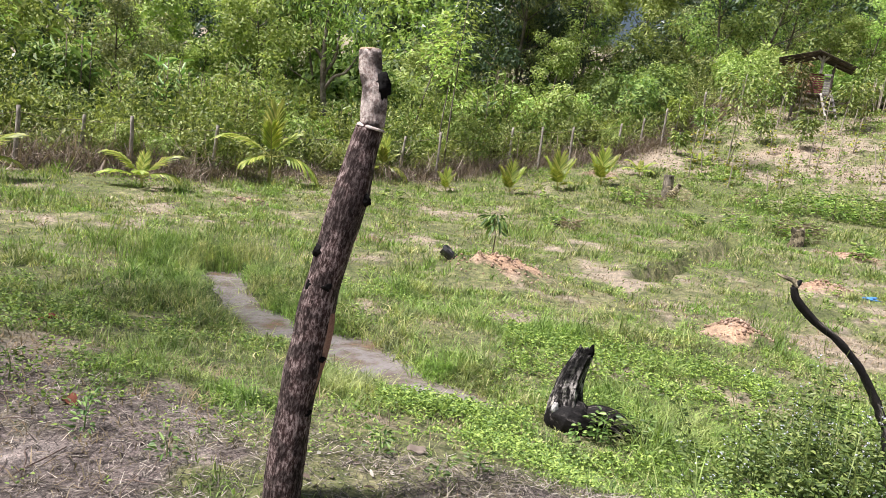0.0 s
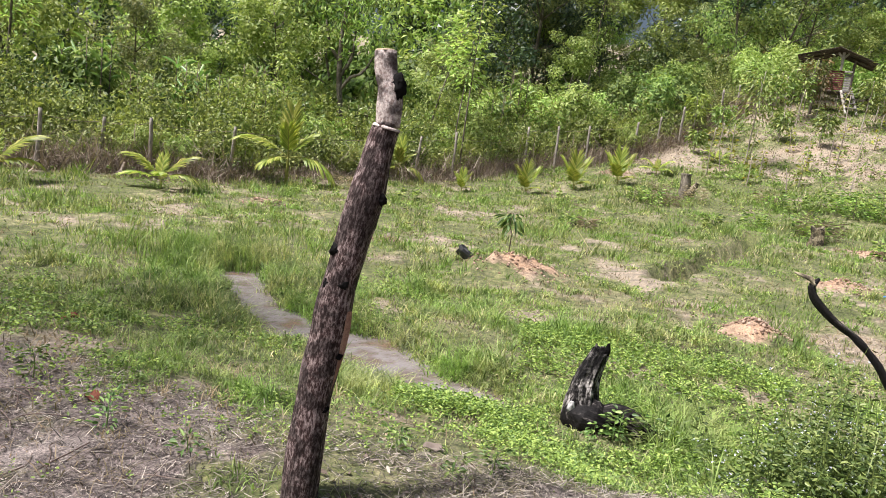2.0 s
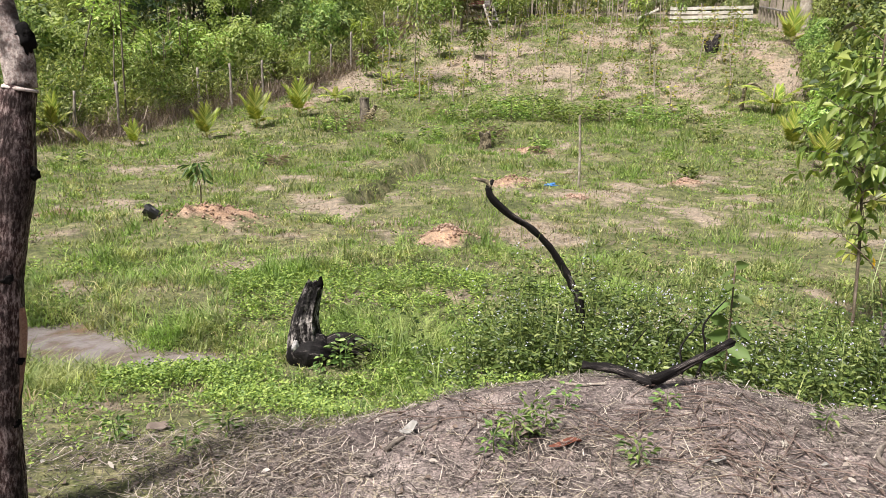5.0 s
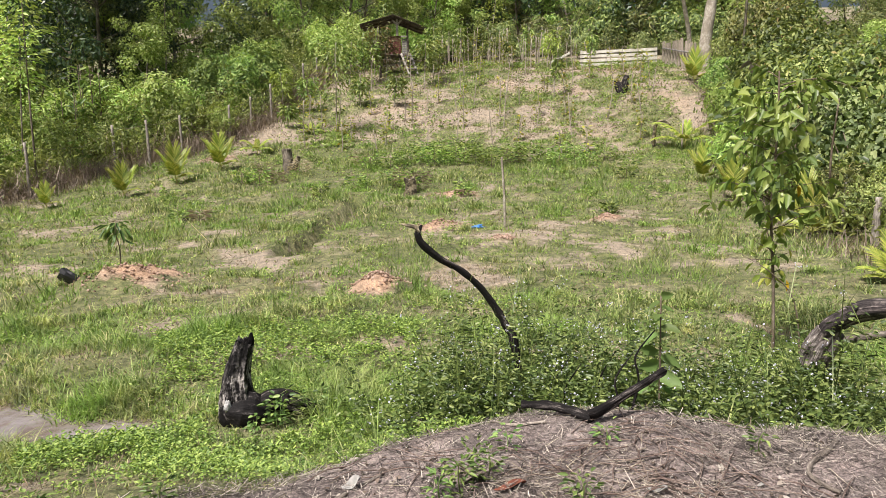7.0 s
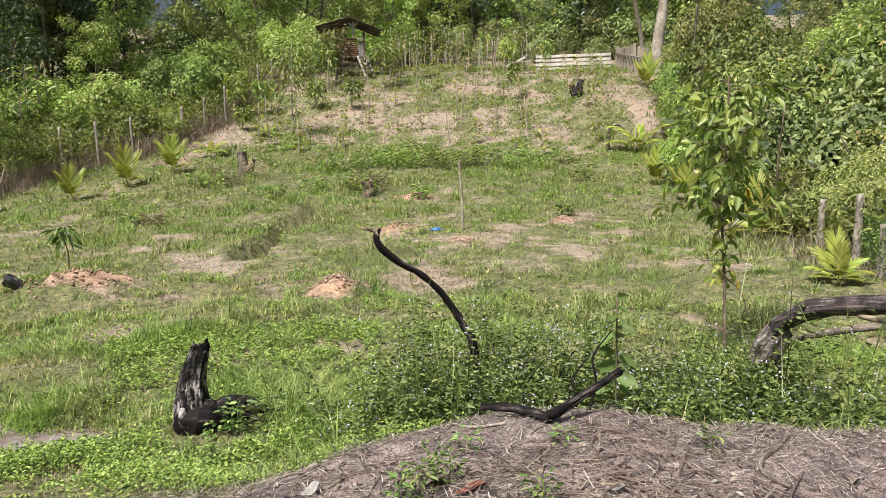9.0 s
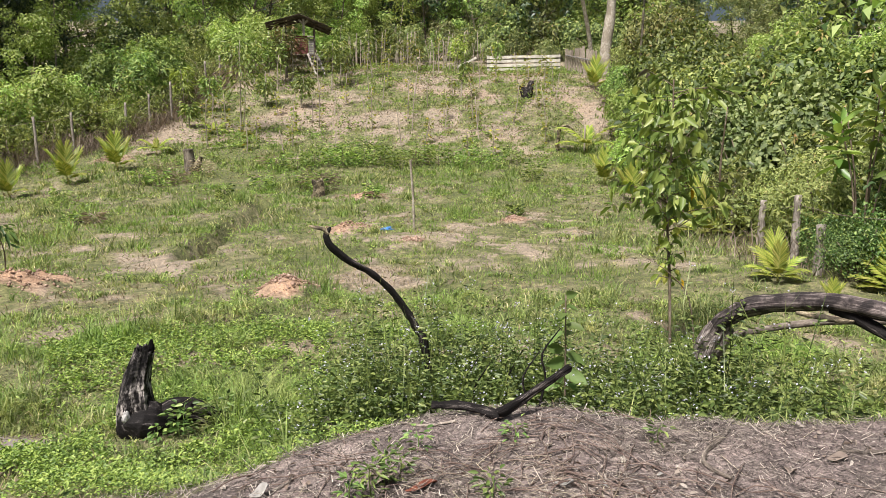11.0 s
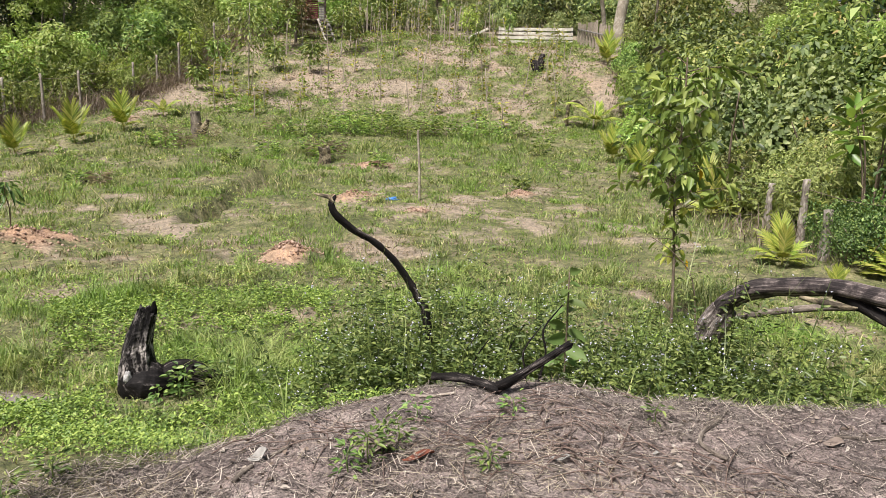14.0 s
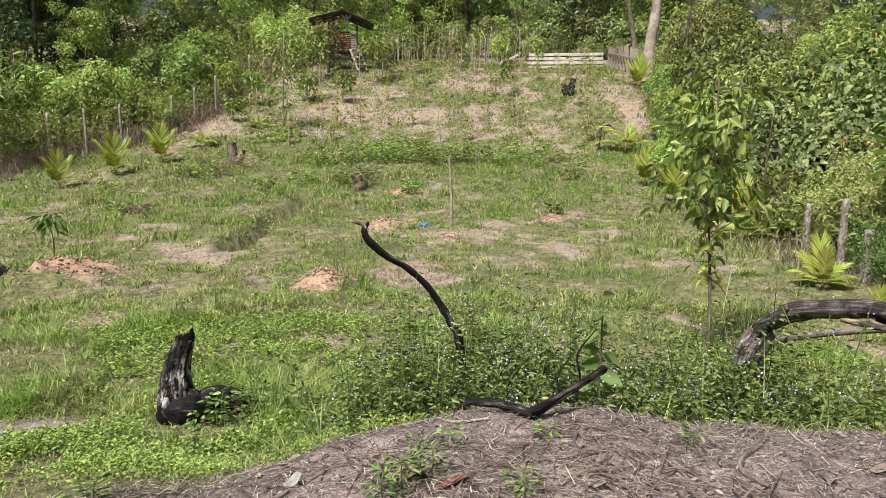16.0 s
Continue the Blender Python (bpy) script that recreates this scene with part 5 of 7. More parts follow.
# ---- palms ----
def palm_frond(root, base, az, rise, length, curl, rng, size, sweep=0.75, wide=0.42, fold=0.35):
    """One frond: a curved rib with two rows of long pleated leaflets. az, rise: its way in degrees; curl: how far it bows down."""
    n = 12
    a, b = radians(az), radians(rise)
    p, d = [np.array(base, float)], np.array([math.cos(a) * math.cos(b), math.sin(a) * math.cos(b), math.sin(b)])
    for i in range(n):
        d = unit(d + np.array([0, 0, -curl * (0.4 + 1.2 * i / n) / n]))
        p.append(p[-1] + d * length / n)
    p = np.array(p)
    m = 22
    q = np.linspace(0.28, 0.995, m) * n
    k = np.minimum(q.astype(int), n - 1)
    c = p[k] + (p[k + 1] - p[k]) * (q - k)[:, None]
    fw = unit(p[k + 1] - p[k])
    sd = unit(np.cross(fw, np.array([0, 0, 1.0])) + 1e-6)
    up = np.cross(sd, fw)
    t = np.linspace(0, 1, m)
    parts = []
    for s in (-1, 1):
        w = unit(sd * s * (1.0 - 0.55 * t)[:, None] + fw * (sweep + 0.7 * t)[:, None] + up * fold + rng.normal(size=(m, 3)) * 0.05)
        ll = length * wide * (0.55 + 0.45 * np.sin(np.pi * np.clip(0.1 + 0.75 * t, 0, 1))) * rng.uniform(0.88, 1.08, m)
        w2 = unit(w + np.array([0, 0, -0.35 * curl]))
        wd = (0.054 * size * (1.0 - 0.35 * t))[:, None]
        e = unit(np.cross(w, up))
        mid, tip = c + w * ll[:, None] * 0.55, c + w * ll[:, None] * 0.55 + w2 * ll[:, None] * 0.45
        v = np.stack([c - e * wd * 0.3, c + e * wd * 0.3, mid + e * wd * 0.5, mid + up * wd * 0.35, mid - e * wd * 0.5, tip], 1).reshape(-1, 3)
        o = np.arange(m)[:, None] * 6
        f = np.concatenate([o + np.array([[0, 1, 2, 3]]), o + np.array([[0, 3, 4, 4]]), o + np.array([[3, 2, 5, 5]]), o + np.array([[4, 3, 5, 5]])], 1).reshape(-1, 4)
        parts.append((v, f))
    v, f = join_arrays(parts)
    me = bpy.data.meshes.new("frond")
    me.from_pydata(v.tolist(), [], [tuple(dict.fromkeys(int(j) for j in g)) for g in f])
    me.materials.append(M_PALM)
    fr = child("frond", me, root)
    child("rib", tube_mesh("rib", [(p, np.linspace(0.013, 0.003, len(p)) * size)], M_PALM_STEM, 5), fr)


def build_palm(x, y, size, shape, rng, label):
    """A short stem and fronds: shape is the stem's height and, per frond, its way to the right of the view, rise, length and bow."""
    right = math.degrees(math.atan2(-x, y))
    root = thing("young_palm", label, "palm", pose(x, y, ground_z(x, y)), "young palms")
    st = shape[0] * size
    child("stem", limb_mesh("stem", [(0, 0, -0.1), (0.01, 0, st * 0.5), (0.0, 0, st)], (0.035 * size, 0.03 * size, 0.022 * size), M_PALM_STEM, 8, 8, 0.1, rng), root)
    for az, rise, length, curl in shape[1]:
        palm_frond(root, (0, 0, st * 0.96), right + az + rng.uniform(-8, 8), rise, length * size, curl, rng, size, 0.75 if rise > 60 else 0.4, 0.52, 0.25 - 0.4 * curl)
    return root


M_PALM_STEM = plain_material("palm_stem", (0.2, 0.22, 0.05), (0.36, 0.34, 0.12))


# young palms: fans of nearly erect fronds, spreading ones, and one with a stem
FAN = (0.12, ((95, 84, 1.0, 0.2), (20, 68, 0.9, 0.4), (160, 66, 0.9, 0.45), (250, 60, 0.7, 0.7), (-25, 45, 0.55, 1.0)))
SPREAD = (0.25, ((170, 58, 1.0, 1.1), (10, 55, 1.0, 0.9), (185, 25, 0.85, 0.7), (-5, 35, 0.85, 1.2), (80, 70, 0.6, 0.4), (265, 45, 0.6, 1.0)))
STEMMED = (0.52, ((60, 84, 0.85, 0.15), (172, 42, 0.95, 1.0), (-8, 16, 1.0, 1.5), (205, 8, 0.55, 1.0), (15, 55, 0.6, 0.6), (265, 70, 0.6, 0.4)))
HEDGE_PALM = (0.14, ((118, 74, 1.15, 0.4), (80, 80, 0.85, 0.3), (145, 56, 1.0, 0.7), (35, 52, 0.8, 0.7), (172, 34, 0.8, 0.7), (8, 34, 0.75, 0.7), (190, 14, 0.6, 0.4), (-18, 18, 0.55, 0.5), (265, 50, 0.6, 0.8)))


def build_palms():
    rng = np.random.default_rng(17)
    for az, d, size, shape in ((-33.6, 17.2, 1.0, SPREAD), (-23.0, 17.3, 0.85, SPREAD), (-14.0, 19.8, 1.38, STEMMED), (-5.5, 23.2, 0.9, STEMMED), (-0.4, 23.0, 0.55, FAN), (4.6, 23.0, 0.78, FAN), (8.2, 24.2, 0.95, FAN), (11.4, 25.3, 0.95, FAN), (14.1, 27.6, 0.6, SPREAD), (18.2, 30.0, 0.55, SPREAD)):
        x, y, z = at(az, d)
        build_palm(x, y, size, shape, rng, "young yellow-green palm planted along the fence")
    for az, d, size, shape in ((60.3, 10.9, 0.47, HEDGE_PALM), (63.9, 9.9, 0.26, FAN), (55.2, 14.6, 0.8, HEDGE_PALM), (49.9, 19.5, 0.8, FAN), (47.8, 21.5, 0.8, FAN), (46.4, 27.0, 1.1, SPREAD), (46.9, 36.5, 1.2, FAN), (67.5, 10.9, 0.55, HEDGE_PALM)):
        x, y, z = at(az, d)
        build_palm(x, y, size, shape, rng, "young yellow-green palm before the hedge")


build_palms()


# ---- the planted hill ----
def leafy(name, stem_pts, r, n, spread, leaf, wide, mat, rng, label, cat, group, lo=0.35, bark=None, m=None, droop=0.3):
    """A thin stem with leaves along its upper part."""
    root = thing(name, label, cat, m, group)
    p = spline(stem_pts, 12)
    child("stem", tube_mesh("stem", [(p, np.linspace(r, r * 0.4, 12))], bark or M_TWIG, 6), root)
    q = rng.uniform(lo, 1.0, n) * 11
    k = np.minimum(q.astype(int), 10)
    c = p[k] + (p[k + 1] - p[k]) * (q - k)[:, None]
    a = rng.uniform(0, 6.28, n)
    out = np.stack([np.cos(a), np.sin(a), rng.uniform(-droop, 0.7, n)], 1)
    c = c + out * (spread * rng.uniform(0.05, 1, n) ** 0.8)[:, None]
    v, f = oval_arrays(c, out + np.array([0, 0, -droop]), leaf * rng.uniform(0.6, 1.2, n), wide * rng.uniform(0.7, 1.2, n), rng)
    child("leaves", mesh_np("leaves", v, f, [mat]), root)
    return root


def build_hill():
    rng = np.random.default_rng(18)
    stakes, vines = [], []
    for i in range(4):
        h = (1.0, 1.35, 1.7, 2.2)[i]
        stakes.append(limb_mesh("stake", [(0, 0, -0.2), (0.01, 0.01, h * 0.5), (rng.normal() * 0.06, 0.0, h)], (0.022, 0.02, 0.015), M_STAKE, 7, 5, 0.08, rng))
        n = 44
        z = rng.uniform(0.05, 0.95 * h, n)
        a = rng.uniform(0, 6.28, n)
        out = np.stack([np.cos(a), np.sin(a), rng.uniform(-0.4, 0.6, n)], 1)
        v, f = leaf_arrays(np.stack([0 * z, 0 * z, z], 1) + out * rng.uniform(0.01, 0.1, n)[:, None], out, rng.uniform(0.1, 0.18, n), rng.uniform(0.06, 0.1, n), rng)
        vines.append(mesh_np("vine", v, f, [M_VINE]))

    def stake(x, y, i, vine, tilt=5.0):
        ob = thing("plant_stake", "thin pale wooden plant stake with a young climbing plant" if vine else "thin pale bare wooden plant stake", "stake", pose(x, y, ground_z(x, y), rng.normal() * tilt, rng.normal() * tilt, rng.uniform(0, 360)), "plant stakes on the hill")
        child("stick", stakes[i], ob)
        if vine:
            child("vine", vines[i], ob)

    s_dir, u_dir = (math.sin(radians(33)), math.cos(radians(33))), (math.cos(radians(33)), -math.sin(radians(33)))
    for row in range(10):
        s = 26.0 + row * 1.75
        u = -9.5 + rng.uniform(0, 1.5)
        while u < 8.5 + (s - 26) * 0.1:
            ss, uu = s + rng.normal() * 0.35, u + rng.normal() * 0.3
            x, y = s_dir[0] * ss + u_dir[0] * uu, s_dir[1] * ss + u_dir[1] * uu
            az = math.degrees(math.atan2(x, y))
            if az > 15.5 + max(0, 30 - ss) * 0.3 and rng.uniform() < 0.78 and az < 45.5:
                stake(x, y, int(rng.integers(0, 3)), rng.uniform() < 0.65)
            u += 1.45 * rng.uniform(0.7, 1.3)
    for i in range(70):
        az, d = rng.uniform(28, 38.5), rng.uniform(44, 49)
        x, y, z = at(az, d)
        stake(x, y, int(rng.integers(2, 4)), rng.uniform() < 0.3, 4.0)
    x, y, z = at(33.0, 14.9)
    thing("tall_stake", "single pale straight stake in the open field", "stake", pose(x, y, z, 0, -1.5, 0), me=limb_mesh("tall_stake", [(0, 0, -0.2), (0.01, 0, 0.6), (-0.02, 0, 1.3), (-0.02, 0, 1.42)], (0.026, 0.024, 0.024, 0.023), M_PALE_BARK, 10, 8, 0.06, rng))
    # young fruit trees
    for az, d, h, sp, mat in ((20.1, 29.7, 3.5, 0.85, M_YOUNG), (18.1, 33.0, 1.4, 0.45, M_YOUNG), (22.9, 37.0, 2.0, 0.55, M_YOUNG), (23.5, 37.8, 2.6, 0.6, M_RUST), (26.9, 36.0, 2.2, 0.5, M_YOUNG), (28.0, 37.0, 1.7, 0.5, M_YOUNG), (30.0, 38.0, 2.4, 0.35, M_YOUNG), (24.6, 32.5, 1.3, 0.4, M_YOUNG), (22.0, 33.0, 1.2, 0.4, M_YOUNG), (16.5, 30.5, 0.9, 0.35, M_YOUNG), (36.8, 34.5, 2.2, 0.2, M_YOUNG), (33.5, 41.0, 1.5, 0.3, M_YOUNG), (37.0, 44.0, 2.2, 0.55, M_YOUNG), (39.5, 43.0, 1.8, 0.25, M_YOUNG), (21.2, 36.0, 2.3, 0.6, M_YOUNG), (24.0, 37.5, 2.0, 0.55, M_RUST), (22.3, 37.5, 2.5, 0.7, M_YOUNG), (27.6, 38.5, 2.6, 0.5, M_YOUNG), (32.0, 43.0, 2.4, 0.5, M_YOUNG), (34.8, 45.0, 2.2, 0.4, M_YOUNG), (36.6, 41.5, 1.9, 0.5, M_BRIGHT_YOUNG), (31.9, 49.5, 5.2, 1.1, M_BRIGHT_YOUNG), (16.2, 33.0, 1.8, 0.45, M_BRIGHT_YOUNG)):
        x, y, z = at(az, d)
        leafy("young_tree", [(0, 0, -0.1), (0.05, 0, h * 0.4), (-0.03, 0.03, h * 0.75), (0.04, 0, h)], 0.03, int(130 + 260 * sp), sp, 0.2, 0.08, mat, rng, "slender young fruit tree planted on the hill", "tree", "young trees on the hill", 0.4, M_PALE_BARK, pose(x, y, z, rng.normal() * 3, rng.normal() * 3, rng.uniform(0, 360)), 0.55)
    # bushy herbs at the foot of the hill
    for az, d, h, n in ((24.1, 24.0, 0.5, 160), (22.6, 24.3, 0.4, 120), (27.6, 24.4, 0.62, 220), (29.2, 24.6, 0.45, 130), (32.0, 24.0, 0.5, 170), (30.8, 24.4, 0.5, 150), (37.2, 24.0, 0.45, 140), (35.0, 24.6, 0.5, 150), (39.5, 24.3, 0.4, 120), (42.5, 23.5, 0.35, 110), (25.6, 20.0, 0.32, 120), (29.8, 19.0, 0.25, 90), (18.7, 20.0, 0.26, 90), (14.1, 22.5, 0.4, 120), (12.8, 22.8, 0.35, 100), (24.8, 20.6, 0.45, 110), (7.6, 22.0, 0.25, 60), (41.0, 16.6, 0.2, 90), (42.3, 22.0, 0.3, 100), (-4.5, 19.0, 0.3, 70), (8.1, 17.45, 0.2, 60), (8.8, 17.7, 0.18, 50), (25.4, 24.6, 0.5, 170), (26.6, 25.2, 0.55, 190), (28.4, 25.0, 0.5, 170), (30.0, 25.4, 0.55, 180), (31.4, 25.0, 0.4, 140), (33.2, 24.6, 0.5, 170), (34.1, 25.2, 0.45, 150), (36.1, 24.8, 0.5, 170), (38.4, 25.0, 0.5, 160), (40.6, 25.2, 0.45, 150), (21.4, 20.8, 0.35, 110)):
        x, y, z = at(az, d)
        leafy("bush", [(0, 0, -0.05), (0.02, 0, h * 0.5), (0, 0.02, h)], 0.012, n, h * 0.85, 0.13, 0.06, M_LEAF_MID, rng, "low leafy green bush in the field", "bush", "low bushes", 0.05, None, pose(x, y, z, 0, 0, rng.uniform(0, 360)), 0.1)


def build_mound_sapling():
    """The young tree on the nearest clay mound, its long leaves drooping."""
    rng = np.random.default_rng(47)
    x, y, z = at(3.9, 11.35)
    leafy("young_tree", [(0, 0, -0.1), (0.02, 0, 0.25), (-0.02, 0.0, 0.5), (0.0, 0, 0.62)], 0.011, 46, 0.14, 0.19, 0.055, M_GLOSSY, rng, "small young tree with drooping leaves on a clay mound", "tree", "", 0.5, M_TWIG, pose(x, y, z), 0.8)


build_mound_sapling()


def build_dry_bushes():
    """Withered brown bushes at the edge of the field."""
    rng = np.random.default_rng(39)
    for az, d, h in ((14.6, 23.2, 0.42), (15.4, 22.6, 0.3), (17.2, 23.4, 0.36), (25.4, 20.2, 0.45), (26.3, 20.5, 0.4), (9.6, 17.5, 0.2), (22.0, 24.8, 0.4), (33.6, 25.0, 0.35), (-9.5, 20.0, 0.3)):
        x, y, z = at(az, d)
        leafy("dry_bush", [(0, 0, -0.05), (0.02, 0, h * 0.5), (0, 0.02, h)], 0.01, 170, h * 0.8, 0.17, 0.016, M_BRUSH, rng, "withered brown bush at the edge of the field", "bush", "dry bushes", 0.05, None, pose(x, y, z, 0, 0, rng.uniform(0, 360)), 0.05)


build_dry_bushes()
M_STAKE = wood_material("pale_stake", (0.24, 0.2, 0.16), (0.42, 0.365, 0.3), (0.6, 0.54, 0.46), 8.0, 0.1, char=0.3)
M_VINE = leaf_material("vine_leaves", ((0.0, (0.113, 0.17, 0.035)), (0.6, (0.271, 0.3, 0.0583)), (1.0, (0.5, 0.44, 0.06))))
M_YOUNG = leaf_material("young_tree_leaves", ((0.0, (0.09, 0.15, 0.035)), (0.6, (0.22, 0.3, 0.07)), (1.0, (0.42, 0.46, 0.15))))
M_BRIGHT_YOUNG = leaf_material("bright_young_leaves", ((0.0, (0.17, 0.24, 0.04)), (0.6, (0.36, 0.46, 0.09)), (1.0, (0.52, 0.6, 0.17))), 0.5, 0.3)
M_RUST = leaf_material("rusty_young_leaves", ((0.0, (0.1, 0.115, 0.045)), (0.55, (0.18, 0.185, 0.07)), (1.0, (0.3, 0.17, 0.08))))
build_hill()


def box(bm, x0, y0, z0, x1, y1, z1, m=None):
    r = bmesh.ops.create_cube(bm, size=1.0)
    k = Matrix.Translation(((x0 + x1) / 2, (y0 + y1) / 2, (z0 + z1) / 2)) @ Matrix.Diagonal((x1 - x0, y1 - y0, z1 - z0, 1))
    bmesh.ops.transform(bm, matrix=(m @ k) if m else k, verts=r["verts"])


def board(name, size, material, parent, m, label=""):
    """One bevelled board, centred on its pose."""
    bm = bmesh.new()
    x, y, z = size
    box(bm, -x / 2, -y / 2, -z / 2, x / 2, y / 2, z / 2)
    bmesh.ops.bevel(bm, geom=bm.edges[:], offset=min(size) * 0.15, segments=1, affect="EDGES")
    me = bpy.data.meshes.new(name)
    bm.to_mesh(me)
    bm.free()
    me.materials.append(material)
    ob = child(name, me, parent, label)
    ob.matrix_basis = m
    return ob


def strut(name, a, b, w, material, parent, label=""):
    """A square beam from a to b."""
    a, b = Vector(a), Vector(b)
    q = (b - a).to_track_quat("Z", "Y").to_matrix().to_4x4()
    return board(name, (w, w, (b - a).length), material, parent, Matrix.Translation((a + b) / 2) @ q, label)


def build_hut():
    x, y, z = at(24.7, 40.0)
    hut = thing("field_hut", "small stilted wooden hut with a rusty sheet roof", "hut", pose(x, y, z, 0, 0, -24.7))
    w, dp, fl = 0.75, 0.9, 0.9
    for sx in (-1, 1):
        for sy in (-1, 1):
            strut("leg", (sx * w, sy * dp, -0.2), (sx * w, sy * dp, fl), 0.11, M_HUT_WOOD, hut)
            top = 2.45 if sx < 0 else 2.38
            strut("corner_post", (sx * w * 0.95, sy * dp * 0.95, fl + 0.09), (sx * w * 0.95, sy * dp * 0.95, top), 0.09, M_HUT_WOOD, hut)
    strut("king_post", (0.18, -dp, fl + 0.99), (0.18, -dp, 2.72), 0.12, M_HUT_WHITE, hut, "white-painted front post")
    strut("brace", (0.18, -dp, 2.42), (-0.05, -dp, 2.7), 0.09, M_HUT_WHITE, hut)
    strut("brace", (0.18, -dp, 2.42), (0.4, -dp, 2.68), 0.09, M_HUT_WHITE, hut)
    for k in range(7):
        yy = -dp + (k + 0.5) * 2 * dp / 7
        board("floor_board", (2 * w + 0.2, 2 * dp / 7 - 0.015, 0.05), M_HUT_WOOD, hut, pose(0, yy, fl + 0.05))
    for k in range(9):
        board("wall_slat", (0.66, 0.025, 0.07), M_MAROON, hut, pose(0.04, -dp + 0.06, fl + 0.15 + k * 0.1), "maroon painted slat" if k == 0 else "")
        board("wall_slat", (0.025, 2 * dp - 0.1, 0.085), M_HUT_WOOD, hut, pose(-w + 0.02, 0, fl + 0.15 + k * 0.1))
    for k in range(7):
        board("wall_slat", (0.025, 0.8, 0.11), M_HUT_GREY, hut, pose(w, 0.35, fl + 0.15 + k * 0.12), "grey weathered slat" if k == 0 else "")
        board("wall_slat", (0.3, 0.025, 0.1), M_HUT_GREY, hut, pose(0.55, -dp + 0.07, fl + 0.13 + k * 0.115))
    board("rail", (0.34, 0.06, 0.08), M_HUT_WHITE, hut, pose(0.52, -dp - 0.02, 1.86))
    # roof: two ribbed sheets
    for side, (x0, z0, x1, z1) in (("l", (-1.72, 2.42, 0.05, 2.9)), ("r", (1.72, 2.2, -0.05, 2.9))):
        n, m = 36, 2
        v, f = [], []
        for i in range(n + 1):
            yy = -1.35 + 2.7 * i / n
            o = 0.018 * math.cos(i * math.pi)
            for k in (0, 1):
                v += [(x0, yy, z0 + o + k * 0.012), (x1, yy, z1 + o + k * 0.012)]
        for i in range(n):
            a, b = 4 * i, 4 * i + 4
            f += [(a, a + 1, b + 1, b), (a + 2, b + 2, b + 3, a + 3), (a, b, b + 2, a + 2), (a + 1, a + 3, b + 3, b + 1)]
        f += [(0, 2, 3, 1), (4 * n, 4 * n + 1, 4 * n + 3, 4 * n + 2)]
        me = bpy.data.meshes.new("roof_sheet")
        me.from_pydata(v, [], f)
        me.materials.append(M_TIN)
        child("roof_sheet", me, hut)
    for yy in (-1.2, 0.0, 1.2):
        strut("rafter", (-1.6, yy, 2.4), (0.0, yy, 2.85), 0.07, M_HUT_WOOD, hut)
        strut("rafter", (1.6, yy, 2.2), (0.0, yy, 2.85), 0.07, M_HUT_WOOD, hut)
    stair = child("stair", None, hut)
    for xx in (0.6, 1.05):
        strut("stringer", (xx - 0.25, -0.9 - 0.05, fl + 0.1), (xx + 0.12, -1.75, -0.1), 0.09, M_HUT_WHITE if xx < 1 else M_HUT_GREY, stair)
    for k in range(4):
        t = (k + 0.6) / 4.4
        board("tread", (0.48, 0.2, 0.04), M_HUT_GREY, stair, pose(0.58 + 0.37 * t, -0.95 - 0.8 * t, fl + 0.1 - t * (fl + 0.1)))


M_HUT_WOOD = wood_material("dark_hut_timber", (0.05, 0.04, 0.035), (0.14, 0.115, 0.095), (0.28, 0.24, 0.2), 4.0, 0.2)
M_HUT_GREY = wood_material("grey_hut_timber", (0.16, 0.15, 0.14), (0.32, 0.3, 0.28), (0.48, 0.46, 0.42), 4.0, 0.2)
M_HUT_WHITE = wood_material("whitewashed_timber", (0.34, 0.31, 0.27), (0.56, 0.52, 0.47), (0.7, 0.67, 0.62), 4.0, 0.2)
M_MAROON = wood_material("maroon_paint", (0.1, 0.022, 0.03), (0.19, 0.05, 0.062), (0.38, 0.18, 0.18), 5.0, 0.3)
M_TIN = wood_material("rusty_sheet", (0.07, 0.055, 0.05), (0.16, 0.13, 0.11), (0.3, 0.27, 0.24), 1.5, 1.0, 0.7, 0.3, 0.005)
build_hut()


